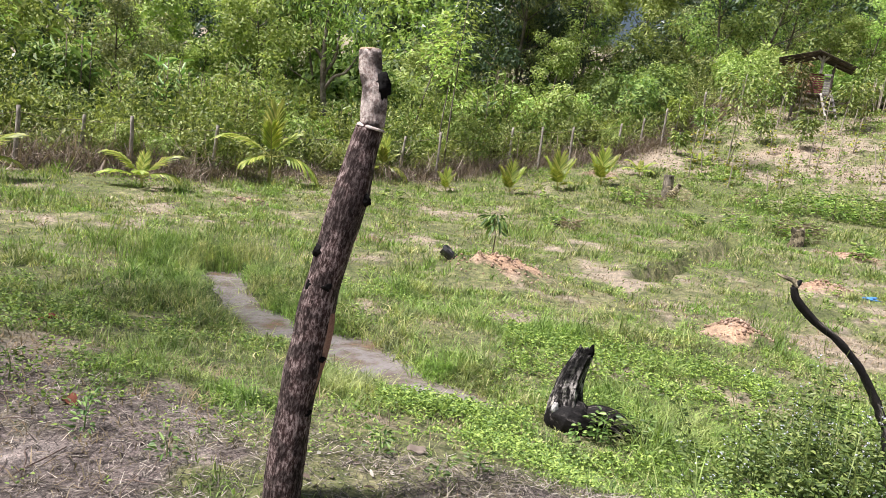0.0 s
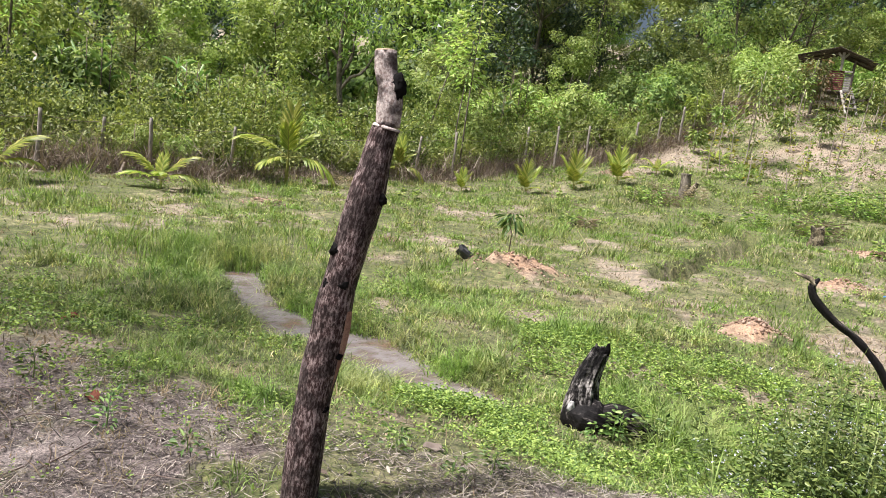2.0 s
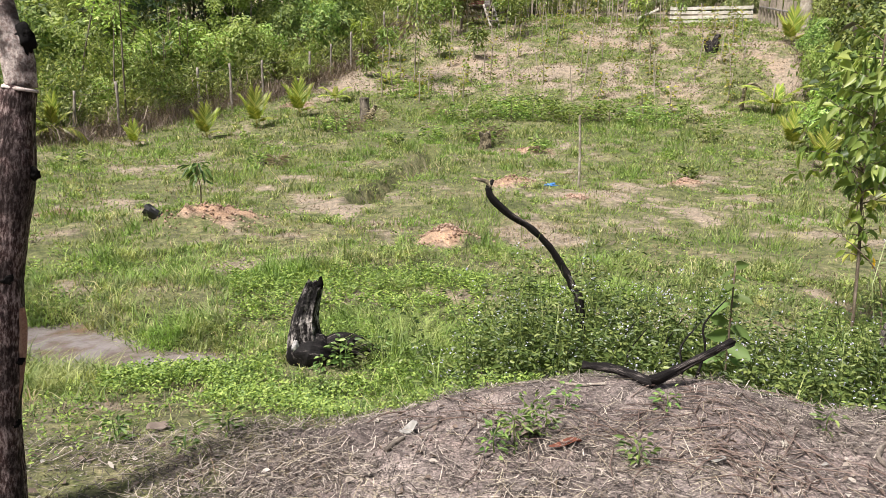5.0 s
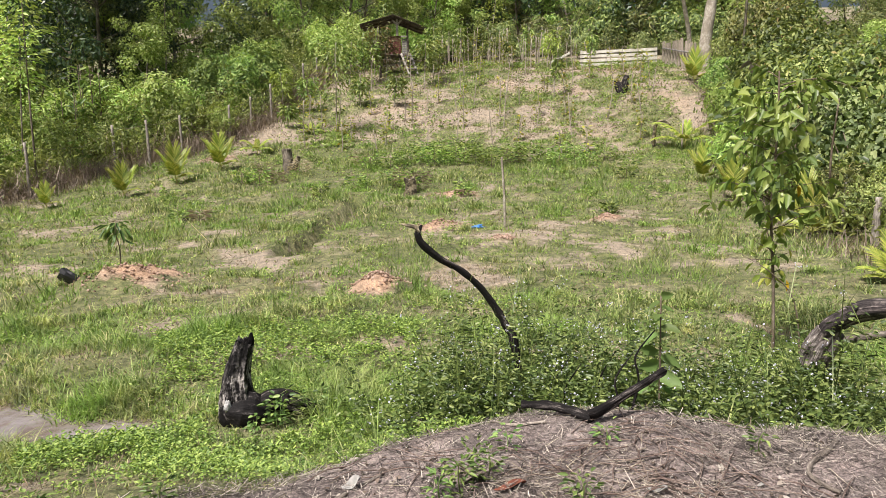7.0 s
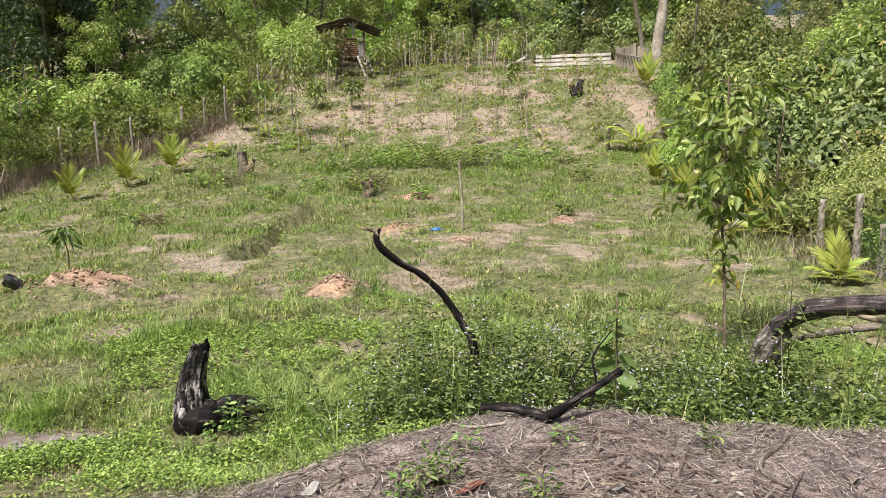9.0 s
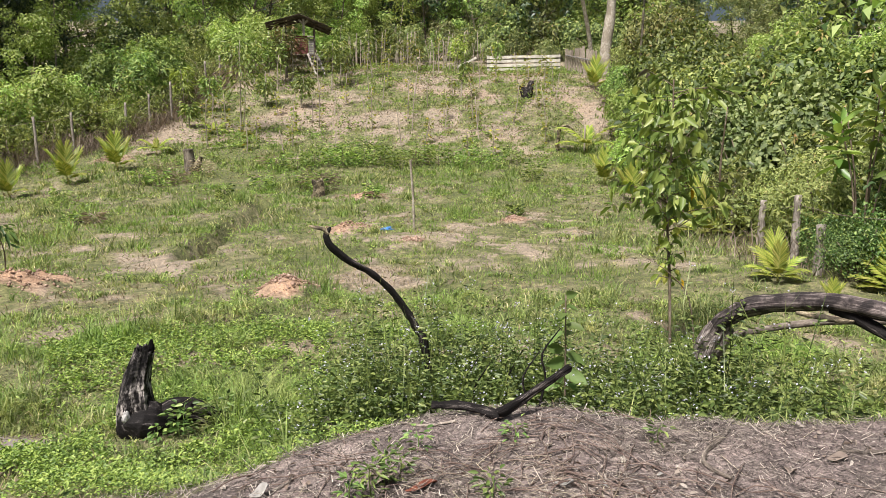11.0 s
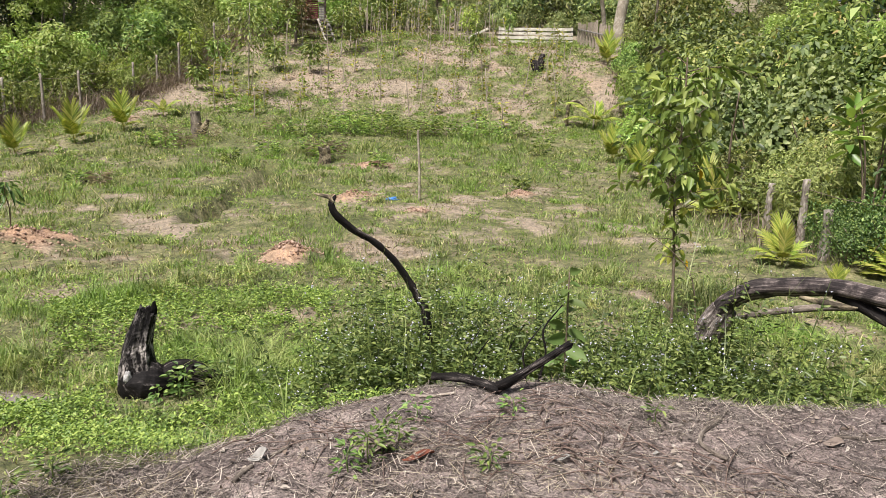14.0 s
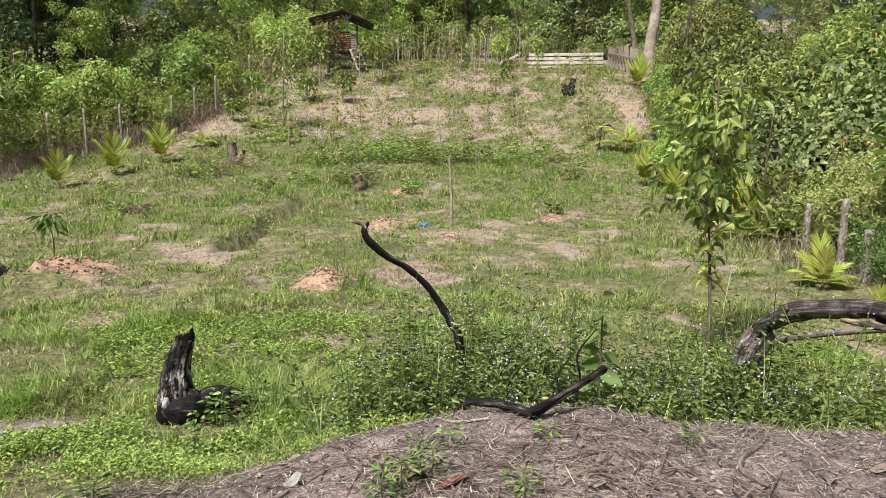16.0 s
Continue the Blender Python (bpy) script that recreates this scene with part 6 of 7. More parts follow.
def build_rails():
    """The white board fence and the grey pickets on the hilltop."""
    x0, y0, z0 = at(38.8, 44.8)
    x1, y1, z1 = at(44.2, 44.8)
    l = math.hypot(x1 - x0, y1 - y0)
    turn = math.degrees(math.atan2(y1 - y0, x1 - x0))
    pen = thing("board_fence", "white-painted horizontal board fence on the hilltop", "fence", pose(x0, y0, z0, 0, 0, turn))
    for k in range(4):
        strut("post", (l * k / 3, 0.06, -0.3), (l * k / 3, 0.06, 1.0), 0.1, M_HUT_GREY, pen)
    for k, h in enumerate((0.14, 0.38, 0.62, 0.86)):
        board("plank", (l + 0.1, 0.035, 0.16), M_WHITE_BOARD, pen, pose(l / 2, 0, h, 0, (k % 3 - 1) * 0.35, 0))
    x, y, z = at(37.2, 45.6)
    ramp_board = thing("leaning_board", "white board leaning by the hilltop fence", "board", pose(x, y, z, 0, 0, -37))
    strut("plank", (-0.6, 0, 0.05), (0.6, 0, 0.62), 0.14, M_WHITE_BOARD, ramp_board)
    rng = np.random.default_rng(19)
    grey = thing("picket_fence", "weathered grey picket fence descending from the hilltop", "fence")
    for k in range(11):
        t = k / 10
        az, d = 44.7 + 2.2 * t, 44.0 - 6.5 * t
        x, y, z = at(az, d)
        h = 1.15 + rng.uniform(-0.1, 0.15) + 0.5 * t
        board("picket", (0.15 - 0.03 * t, 0.05, h + 0.3), M_STAKE, grey, pose(x, y, z + h / 2 - 0.15, rng.normal() * 2, rng.normal() * 2, -30 + rng.normal() * 8))
    a, b = Vector(at(44.7, 44.0)), Vector(at(46.9, 37.5))
    strut("rail", a + Vector((0, 0.06, 0.8)), b + Vector((0, 0.06, 1.1)), 0.07, M_HUT_GREY, grey)


M_WHITE_BOARD = wood_material("white_boards", (0.5, 0.47, 0.4), (0.74, 0.72, 0.64), (0.82, 0.8, 0.74), 2.0, 1.0)
build_rails()


def build_hill_wood():
    rng = np.random.default_rng(20)
    # tall pale-barked trees by the picket fence
    x, y, z = at(47.5, 40.0)
    tree = thing("tall_tree", "tall pale-barked tree leaning beside the picket fence", "tree", pose(x, y, z))
    child("trunk", limb_mesh("trunk", [(0, 0, -0.3), (0.1, 0, 1.5), (0.4, 0, 3.5), (0.3, 0, 6.5), (0.7, 0, 9.0)], (0.36, 0.3, 0.26, 0.2, 0.12), M_PALE_BARK, 22, 12, 0.12, rng), tree)
    child("branch", limb_mesh("branch", [(0.38, 0, 3.2), (0.9, 0.1, 4.2), (1.6, 0.2, 5.6)], (0.12, 0.1, 0.05), M_PALE_BARK, 10, 8, 0.1, rng), tree)
    n = 2200
    c = np.array([[0.7, 0, 8.5], [-1.2, 0.5, 7.2], [1.9, 0.2, 6.6], [0.2, -0.6, 9.4], [2.4, 0.4, 8.0]])
    b = c[rng.integers(0, 5, n)] + rng.normal(size=(n, 3)) * 0.75
    v, f = leaf_arrays(b, rng.normal(size=(n, 3)) + np.array([0, 0, -0.3]), 0.25, 0.1, rng)
    child("crown", mesh_np("crown", v, f, [M_LEAF_MID]), tree)
    x, y, z = at(46.6, 41.5)
    tree = thing("slender_tree", "slender pale tree trunk leaning on the hilltop", "tree", pose(x, y, z))
    child("trunk", limb_mesh("trunk", [(0, 0, -0.3), (-0.15, 0, 1.5), (-0.7, 0, 3.4), (-1.3, 0, 5.0), (-2.0, 0, 7.0)], (0.14, 0.12, 0.1, 0.09, 0.05), M_PALE_BARK, 18, 8, 0.1, rng), tree)
    n = 700
    v, f = leaf_arrays(np.array([-1.9, 0, 7.0]) + rng.normal(size=(n, 3)) * 0.8, rng.normal(size=(n, 3)), 0.22, 0.09, rng)
    child("crown", mesh_np("crown", v, f, [M_LEAF_LIGHT]), tree)
    # stumps
    x, y, z = at(41.7, 34.8)
    st = thing("forked_stump", "charred two-pronged tree stump on the hill", "stump", pose(x, y, z, 0, 0, -42))
    child("trunk", limb_mesh("trunk", [(0.05, 0, -0.2), (0.02, 0, 0.15), (-0.13, 0, 0.42), (-0.2, 0, 0.6)], (0.24, 0.24, 0.17, 0.12), M_CHAR_GREY, 14, 12, 0.15, rng), st)
    child("prong", limb_mesh("prong", [(0.08, 0, 0.0), (0.15, 0, 0.35), (0.22, 0, 0.6), (0.27, 0, 0.82)], (0.2, 0.19, 0.16, 0.12), M_CHAR_GREY, 12, 12, 0.15, rng), st)
    x, y, z = at(44.2, 27.2)
    thing("bent_stump", "grey broken stump with a bent side branch", "stump", pose(x, y, z, 0, 0, -44), me=limb_mesh("bent_stump", [(-0.05, 0, -0.1), (0.0, 0, 0.35), (0.05, 0, 0.75), (0.25, 0, 0.88), (0.5, 0, 0.78), (0.6, 0, 0.6)], (0.075, 0.065, 0.055, 0.045, 0.03, 0.02), M_SNAG, 20, 10, 0.14, rng))
    x, y, z = at(46.2, 27.0)
    thing("short_stake", "short white stake by the hedge", "stake", pose(x, y, z), me=limb_mesh("short_stake", [(0, 0, -0.1), (0, 0, 0.5), (0.02, 0, 1.0)], (0.035, 0.03, 0.03), M_STAKE, 6, 6, 0.05, rng))
    x, y, z = at(16.35, 24.1)
    log = thing("split_stump", "grey split stump at the edge of the field", "stump", pose(x, y, z, 0, 0, -16))
    child("trunk", limb_mesh("trunk", [(0, 0, -0.15), (-0.02, 0, 0.3), (-0.05, 0, 0.72)], (0.25, 0.2, 0.17), M_SNAG_PALE, 14, 12, 0.25, rng), log)
    child("side_root", limb_mesh("side_root", [(0.1, 0, 0.0), (0.25, 0, 0.3), (0.33, 0, 0.48)], (0.15, 0.12, 0.08), M_SNAG, 10, 10, 0.25, rng), log)
    x, y, z = at(25.6, 19.6)
    thing("rotten_stump", "low rotten grey stump overgrown with herbs", "stump", pose(x, y, z), me=limb_mesh("rotten_stump", [(0, 0, -0.1), (0.05, 0, 0.15), (0.02, 0, 0.42)], (0.22, 0.18, 0.12), M_SNAG, 14, 12, 0.4, rng, 0.08))
    x, y, z = at(8.3, 17.6)
    thing("rotten_stump", "low broken stump with pale splintered wood", "stump", pose(x, y, z), me=limb_mesh("rotten_stump", [(0, 0, -0.1), (0.04, 0, 0.06), (0.02, 0, 0.16)], (0.16, 0.13, 0.07), M_SNAG, 12, 12, 0.4, rng, 0.05))
    x, y, z = at(0.55, 11.3)
    pot = thing("nursery_bag", "small black plastic nursery bag lying in the grass", "bag", pose(x, y, z + 0.1, 0, 62, 160))
    n, v, f = 14, [], []
    for k, (r, h) in enumerate(((0.075, -0.11), (0.085, -0.02), (0.09, 0.06), (0.1, 0.12), (0.088, 0.1), (0.07, -0.06))):
        for i in range(n):
            q = i / n * 6.2832
            w = r * (1 + 0.12 * math.sin(3 * q + k) + 0.06 * rng.normal())
            v.append((w * math.cos(q), w * math.sin(q) * 0.8, h + 0.012 * rng.normal()))
    f = [(k * n + i, k * n + (i + 1) % n, (k + 1) * n + (i + 1) % n, (k + 1) * n + i) for k in range(5) for i in range(n)] + [tuple(range(n))[::-1], tuple(range(5 * n, 6 * n))]
    me = bpy.data.meshes.new("pouch")
    me.from_pydata(v, [], f)
    me.materials.append(M_BLACK)
    child("pouch", me, pot)
    child("soil", blob_mesh("soil", (0, 0, -0.03), (0.066, 0.05, 0.05), M_TIN, rng, 0.3, 2), pot, "dry soil in the bag")
    x, y, z = at(30.9, 14.6)
    thing("plastic_bag", "crumpled blue plastic bag on the grass", "bag", pose(x, y, z + 0.04), me=blob_mesh("plastic_bag", (0, 0, 0), (0.11, 0.07, 0.04), M_BLUE, rng, 0.9, 3))


M_SNAG_PALE = wood_material("bleached_stump", (0.05, 0.042, 0.033), (0.22, 0.19, 0.15), (0.48, 0.43, 0.36), 3.0, 0.2, 0.85, 0.6, 0.01, 0.5, True)
M_BLACK = plain_material("black_plastic", (0.012, 0.012, 0.013), (0.03, 0.03, 0.032), 20, 0.4)
M_BLUE = plain_material("blue_plastic", (0.05, 0.2, 0.55), (0.12, 0.32, 0.7), 9, 0.35)
build_hill_wood()


# ---- sapling and big-leaved plants ----
def build_sapling():
    rng = np.random.default_rng(21)
    x, y = 5.6, 4.2
    z = ground_z(x, y)
    root = thing("sapling", "tall leafy sapling with large drooping leaves behind the weeds", "sapling")
    line = [(5.6, 4.2, z - 0.1), (5.577, 4.231, 0.696), (5.557, 4.257, 1.086), (5.547, 4.269, 1.491), (5.558, 4.255, 2.023), (5.551, 4.264, 2.52)]
    tubes = [(spline(line, 16), np.linspace(0.015, 0.007, 16))]
    p = spline(line, 40)
    base, way, size = [], [], []
    for i in range(46):
        q = 0.2 + 0.78 * (i / 45)
        c = p[int(q * 39)]
        a = i * 2.4 + rng.uniform(-0.3, 0.3)
        reach = rng.uniform(0.2, 0.7) * (1.0 if q > 0.45 else 0.38)
        tw = wander(c, (math.cos(a), math.sin(a), 0.5), reach, 4, rng, 0.15, -0.05)
        tubes.append((tw, np.linspace(0.006, 0.002, 5)))
        n = 14 if q > 0.45 else 3
        for k in range(n):
            b = tw[1 + k % 4] + rng.normal(size=3) * 0.02
            w = unit(np.array([math.cos(a), math.sin(a), 0.1]) * 0.7 + rng.normal(size=3) * 0.45 + np.array([0, 0, -0.7]))
            base.append(b)
            way.append(w)
            size.append(rng.uniform(0.085, 0.165) * (0.85 if q < 0.45 else 1.0))
    child("stem", tube_mesh("stem", tubes[:1], M_TWIG, 6), root)
    for tw in tubes[1:]:
        child("twig", tube_mesh("twig", [tw], M_TWIG, 5), root)
    base, way, size = np.array(base), np.array(way), np.array(size)
    top, low = base[:, 2] > 2.6, base[:, 2] < 1.3
    for sel, mat, label in ((~top & ~low, M_SAPLING, ""), (low, M_SAPLING_PALE, "yellowing lower leaves"), (top, M_TOPLEAF, "greyish purple young leaves")):
        axis = np.array([5.555, 4.258, 0.0])
        out = unit((base[sel] - axis) * np.array([1, 1, 0])) * 1.3 + np.array([0, 0, 0.7])
        v, f = oval_arrays(base[sel], way[sel], size[sel], size[sel] * 0.45, rng, out, 0.22, 0.26)
        child("leaves", mesh_np("leaves", v, f, [mat]), root, label)
    for c in ((5.65, 4.1, 1.55), (5.63, 4.14, 0.72)):
        v, f = oval_arrays(np.array([c]), np.array([[0.1, -0.2, -1.0]]), 0.11, 0.05, rng)
        child("yellow_leaf", mesh_np("yellow_leaf", v, f, [M_YELLOW]), root, "bright yellow dying leaf")
    # a second bare twig leaning beside it
    thing("thin_twig", "thin dark twig leaning beside the sapling", "twig", me=limb_mesh("thin_twig", [(5.35, 3.75, ground_z(5.35, 3.75)), (5.3, 3.8, 0.6), (5.2, 3.95, 0.85), (5.1, 4.2, 1.0)], (0.008, 0.007, 0.005, 0.003), M_TWIG, 12, 5, 0.1, rng))
    # a large-leaved seedling in the weeds
    x, y, z = at(45.0, 4.35)
    h = 0.95
    pl = thing("seedling", "upright seedling with large oval leaves among the weeds", "plant", pose(x, y, z))
    child("stem", tube_mesh("stem", [(spline([(0, 0, -0.05), (0.01, 0, 0.4), (0, 0, h)], 8), np.linspace(0.008, 0.004, 8))], M_TWIG, 6), pl)
    for k in range(16):
        a = k * 2.4
        b = np.array([[0, 0, 0.4 + 0.55 * k / 15]])
        v, f = oval_arrays(b, np.array([[math.cos(a), math.sin(a), 0.3 - 0.9 * rng.uniform()]]), 0.19 - 0.006 * k, 0.1 - 0.003 * k, rng, np.array([-0.5, -0.5, 0.9]), 0.12)
        child("leaf", mesh_np("leaf", v, f, [M_BROAD_SEEDLING]), pl)
    # dead twigs rising out of the weeds
    for az, d, h in ((41.5, 4.3, 0.5), (40.2, 4.5, 0.62), (37.5, 4.6, 0.55), (36.6, 4.7, 0.6), (43.0, 4.0, 0.45)):
        x, y, z = at(az, d)
        thing("dead_twig", "dark dead twig rising out of the weeds", "twig", pose(x, y, z), "dead twigs", me=limb_mesh("dead_twig", [(0, 0, 0), (0.05, 0, h * 0.4), (0.04, 0.02, h * 0.7), (0.16, 0, h)], (0.009, 0.007, 0.006, 0.003), M_CHAR, 10, 5, 0.1, rng))
    for az, d, n, leaf in ((67.8, 12.0, 60, 0.16), (53.6, 16.2, 110, 0.24), (50.2, 20.6, 110, 0.28), (56.4, 14.6, 50, 0.18)):
        x, y, z = at(az, d)
        h = 2.4
        leafy("large_leaved_shrub", [(0, 0, -0.1), (0.1, 0, h * 0.5), (0, 0.1, h)], 0.03, n, 0.75, leaf, leaf * 0.62, M_BIG, rng, "shrub with large rounded dull green leaves in the hedge", "shrub", "large-leaved shrubs", 0.25, M_TWIG, pose(x, y, z, 0, 0, rng.uniform(0, 360)), 0.35)


def build_bright_plant():
    rng = np.random.default_rng(37)
    x, y, z = at(65.3, 12.0)
    pl = thing("large_leaved_plant", "tall plant with long glossy bright green leaves", "plant", pose(x, y, z))
    for k in range(5):
        a = k * 1.26
        top = np.array([math.cos(a) * 0.42, math.sin(a) * 0.42, 2.35 + 0.28 * rng.uniform(-1, 1)])
        child("stem", tube_mesh("stem", [(spline([(0.05 * math.cos(a), 0.05 * math.sin(a), -0.1), top * np.array([0.4, 0.4, 0.55]), top], 8), np.linspace(0.018, 0.009, 8))], M_TWIG, 6), pl)
        n = 17
        q = np.arange(n) * 2.4
        out = np.stack([np.cos(q), np.sin(q), 1.5 - 0.13 * np.arange(n)], 1)
        v, f = oval_arrays(top + np.stack([0 * q, 0 * q, -0.045 * np.arange(n)], 1), out, rng.uniform(0.26, 0.4, n), rng.uniform(0.1, 0.145, n), rng, np.array([0, 0, 1.2]), 0.15, 0.25)
        child("leaves", mesh_np("leaves", v, f, [M_BRIGHT]), pl)


M_BRIGHT = leaf_material("bright_glossy_leaves", ((0.0, (0.09, 0.16, 0.03)), (0.6, (0.14, 0.225, 0.045)), (1.0, (0.34, 0.44, 0.1))), 0.4, 0.25)
build_bright_plant()
M_SAPLING = leaf_material("sapling_leaves", ((0.0, (0.1, 0.17, 0.04)), (0.5, (0.23, 0.33, 0.075)), (1.0, (0.42, 0.5, 0.15))), 0.4, 0.36)
M_SAPLING_PALE = leaf_material("yellowing_sapling_leaves", ((0.0, (0.16, 0.24, 0.05)), (0.6, (0.3, 0.38, 0.08)), (1.0, (0.48, 0.47, 0.1))), 0.45, 0.35)
M_TOPLEAF = leaf_material("purple_grey_leaves", ((0.0, (0.16, 0.145, 0.12)), (1.0, (0.3, 0.27, 0.2))), 0.4, 0.3)
M_BROAD_SEEDLING = leaf_material("seedling_leaves", ((0.0, (0.08, 0.15, 0.04)), (1.0, (0.2, 0.3, 0.08))), 0.6, 0.3)
M_YELLOW = plain_material("yellow_leaf", (0.6, 0.36, 0.02), (0.75, 0.5, 0.04))
M_BIG = leaf_material("large_dull_leaves", ((0.0, (0.0565, 0.1, 0.042)), (0.6, (0.113, 0.17, 0.066)), (1.0, (0.226, 0.27, 0.113))), 0.4, 0.3)
build_sapling()


# ---- litter on the bank ----
def build_litter():
    rng = np.random.default_rng(22)
    n = 130000
    x, y, d = scatter(n, -40, 76, 1.9, 4.5, 0.8, rng)
    e, u = bank_edge(x, y)
    patch = 0.6 * vn(x, y, 0.55, 71) + 0.4 * vn(x, y, 0.17, 72)
    keep = (e < 0.12 + 0.2 * rng.uniform(0, 1, n)) & (rng.uniform(0, 1, n) < 0.3 + 0.7 * step(0.4, 0.62, patch)) & ((u > -1.0) | (rng.uniform(0, 1, n) < 0.45))
    x, y = x[keep], y[keep]
    m = len(x)
    a = rng.uniform(0, 6.28, m)
    way = unit(np.stack([np.cos(a), np.sin(a), rng.normal(size=m) * 0.16], 1))
    side = np.stack([-np.sin(a), np.cos(a), 0 * a], 1)
    base = np.stack([x, y, height(x, y) + rng.uniform(0.003, 0.022, m)], 1)
    l, w = (rng.uniform(0.015, 0.075, m) * rng.uniform(0.4, 1.5, m))[:, None], rng.uniform(0.0007, 0.0026, m)[:, None]
    bend = side * l * rng.normal(size=m)[:, None] * 0.12
    v = np.stack([base - side * w, base + side * w, base + way * l + bend + side * w * 0.6, base + way * l + bend - side * w * 0.6], 1).reshape(-1, 3)
    thing("straw_litter", "grey and tan straw litter strewn over the bare bank", "litter", kind="stuff", me=mesh_np("straw_litter", v, np.arange(4 * m).reshape(m, 4), [M_STRAW]))
    # long loose stalks, thickest at the near edge, and scraps of dead leaf
    n = 2600
    x, y, d = scatter(n, -10, 66, 2.1, 3.9, 0.9, rng)
    e, u = bank_edge(x, y)
    keep = (e < 0.1) & (rng.uniform(0, 1, n) < 0.08 + 0.92 * step(0.5, 0.75, vn(x, y, 0.5, 73) + 0.45 * (2.9 - d)))
    x, y = x[keep], y[keep]
    m = len(x)
    a, l = rng.uniform(0, 6.28, m), rng.uniform(0.06, 0.24, m)
    way = np.stack([np.cos(a), np.sin(a), rng.normal(size=m) * 0.08], 1)
    base = np.stack([x, y, height(x, y) + rng.uniform(0.006, 0.03, m)], 1)
    v, f = blade_arrays(base, unit(way), l, rng.uniform(0.0014, 0.0032, m), rng.uniform(0, 0.12, m), rng)
    thing("loose_straw", "long pale loose straw stalks on the bank", "straw", kind="stuff", me=mesh_np("loose_straw", v, f, [M_PALE_STRAW]))
    n = 900
    x, y, d = scatter(n, -12, 68, 2.1, 4.0, 0.9, rng)
    e, u = bank_edge(x, y)
    keep = (e < 0.15) & (vn(x, y, 0.6, 74) > 0.4)
    x, y = x[keep], y[keep]
    m = len(x)
    a = rng.uniform(0, 6.28, m)
    way = unit(np.stack([np.cos(a), np.sin(a), rng.normal(size=m) * 0.25], 1))
    v, f = oval_arrays(np.stack([x, y, height(x, y) + 0.012], 1), way, rng.uniform(0.015, 0.055, m), rng.uniform(0.008, 0.026, m), rng)
    thing("leaf_scraps", "small pale and brown scraps of dead leaf on the bank", "leaf litter", kind="stuff", me=mesh_np("leaf_scraps", v, f, [M_SCRAP]))
    # chips and crumbs of soil
    n = 3500
    x, y, d = scatter(n, -38, 76, 1.8, 4.4, 0.8, rng)
    e, u = bank_edge(x, y)
    x, y = x[e < 0.3], y[e < 0.3]
    m = len(x)
    s = rng.uniform(0.003, 0.009, m)[:, None, None] * rng.uniform(0.6, 1.4, (m, 6, 1))
    o = np.array([[1, 0, 0], [0, 1, 0], [-1, 0, 0], [0, -1, 0], [0, 0, 0.7], [0, 0, -0.7]])[None]
    v = (np.stack([x, y, height(x, y)], 1)[:, None] + o * s).reshape(-1, 3)
    t = np.array([[0, 1, 4], [1, 2, 4], [2, 3, 4], [3, 0, 4], [1, 0, 5], [2, 1, 5], [3, 2, 5], [0, 3, 5]])
    f = (np.arange(m)[:, None, None] * 6 + t[None]).reshape(-1, 3)
    thing("soil_crumbs", "small crumbs of soil and chips on the bank", "crumbs", kind="stuff", me=mesh_np("soil_crumbs", v, f, [M_CRUMB]))
    # fine dead stems in tangles
    for az, d, count in ((43.5, 3.3, 44), (44.5, 3.15, 24), (48.0, 3.1, 18), (38.0, 3.0, 18), (52.0, 2.9, 14), (60.0, 3.0, 14), (30.0, 3.2, 14), (25.0, 3.1, 14), (-24.0, 3.0, 8), (-30.0, 3.6, 8)):
        for _ in range(count):
            cx, cy, cz = at(az + rng.normal() * 3.5, d + rng.normal() * 0.22)
            a, l = rng.uniform(0, 6.28), rng.uniform(0.12, 0.4)
            pts = []
            for q in (-0.5, -0.15, 0.2, 0.5):
                px, py = cx + math.cos(a) * l * q + rng.normal() * 0.012, cy + math.sin(a) * l * q + rng.normal() * 0.012
                pts.append((px, py, ground_z(px, py) + 0.006 + (0.03 * rng.uniform() if abs(q) < 0.3 else 0)))
            thing("dry_twig", "thin dry bent twig lying on the bank", "twig", group="dry twigs on the bank", me=limb_mesh("dry_twig", pts, (0.0028, 0.0032, 0.002), M_STRAW_STEM, 7, 4, 0.1, rng))
    # larger sticks
    for label, pts, r, mat in (
        ("crooked pale grey stick lying on the bank", ((57.6, 3.72), (57.0, 3.57), (56.1, 3.47), (55.9, 3.33), (56.7, 3.29), (58.0, 3.25)), 0.0115, M_STICK),
        ("thin pale root lying along the bank lip", ((31.8, 3.74), (33.8, 3.62), (36.3, 3.66)), 0.008, M_ROOT),
        ("pale root bent over the bank lip", ((26.4, 3.62), (28.2, 3.7), (29.6, 3.64), (30.8, 3.68)), 0.008, M_ROOT),
        ("short pale stick with a leaf beside it", ((20.9, 2.95), (22.0, 3.01), (22.8, 3.06)), 0.007, M_ROOT),
        ("thick grey stick on the bank edge", ((18.2, 2.76), (18.9, 2.81), (19.7, 2.85)), 0.012, M_STICK),
        ("grey stick lying at the bank edge", ((70.0, 3.9), (67.5, 3.75), (65.0, 3.7)), 0.011, M_STICK),
        ("thin dry stalk across the bank", ((41.0, 3.05), (45.0, 3.02), (49.0, 3.05)), 0.004, M_STRAW_STEM),
        ("pale broken stick among the weeds", ((25.6, 4.6), (26.6, 4.3), (27.4, 4.05)), 0.02, M_STICK),
        ("thin dry stalk across the bank", ((36.0, 3.0), (38.5, 3.15), (41.0, 3.4)), 0.004, M_STRAW_STEM),
    ):
        p = [at(*q) for q in pts]
        up = 0.25 if "among" in label else 0.0
        p = [(a, b, c + r * 0.9 + up * (1 - i / len(p))) for i, (a, b, c) in enumerate(p)]
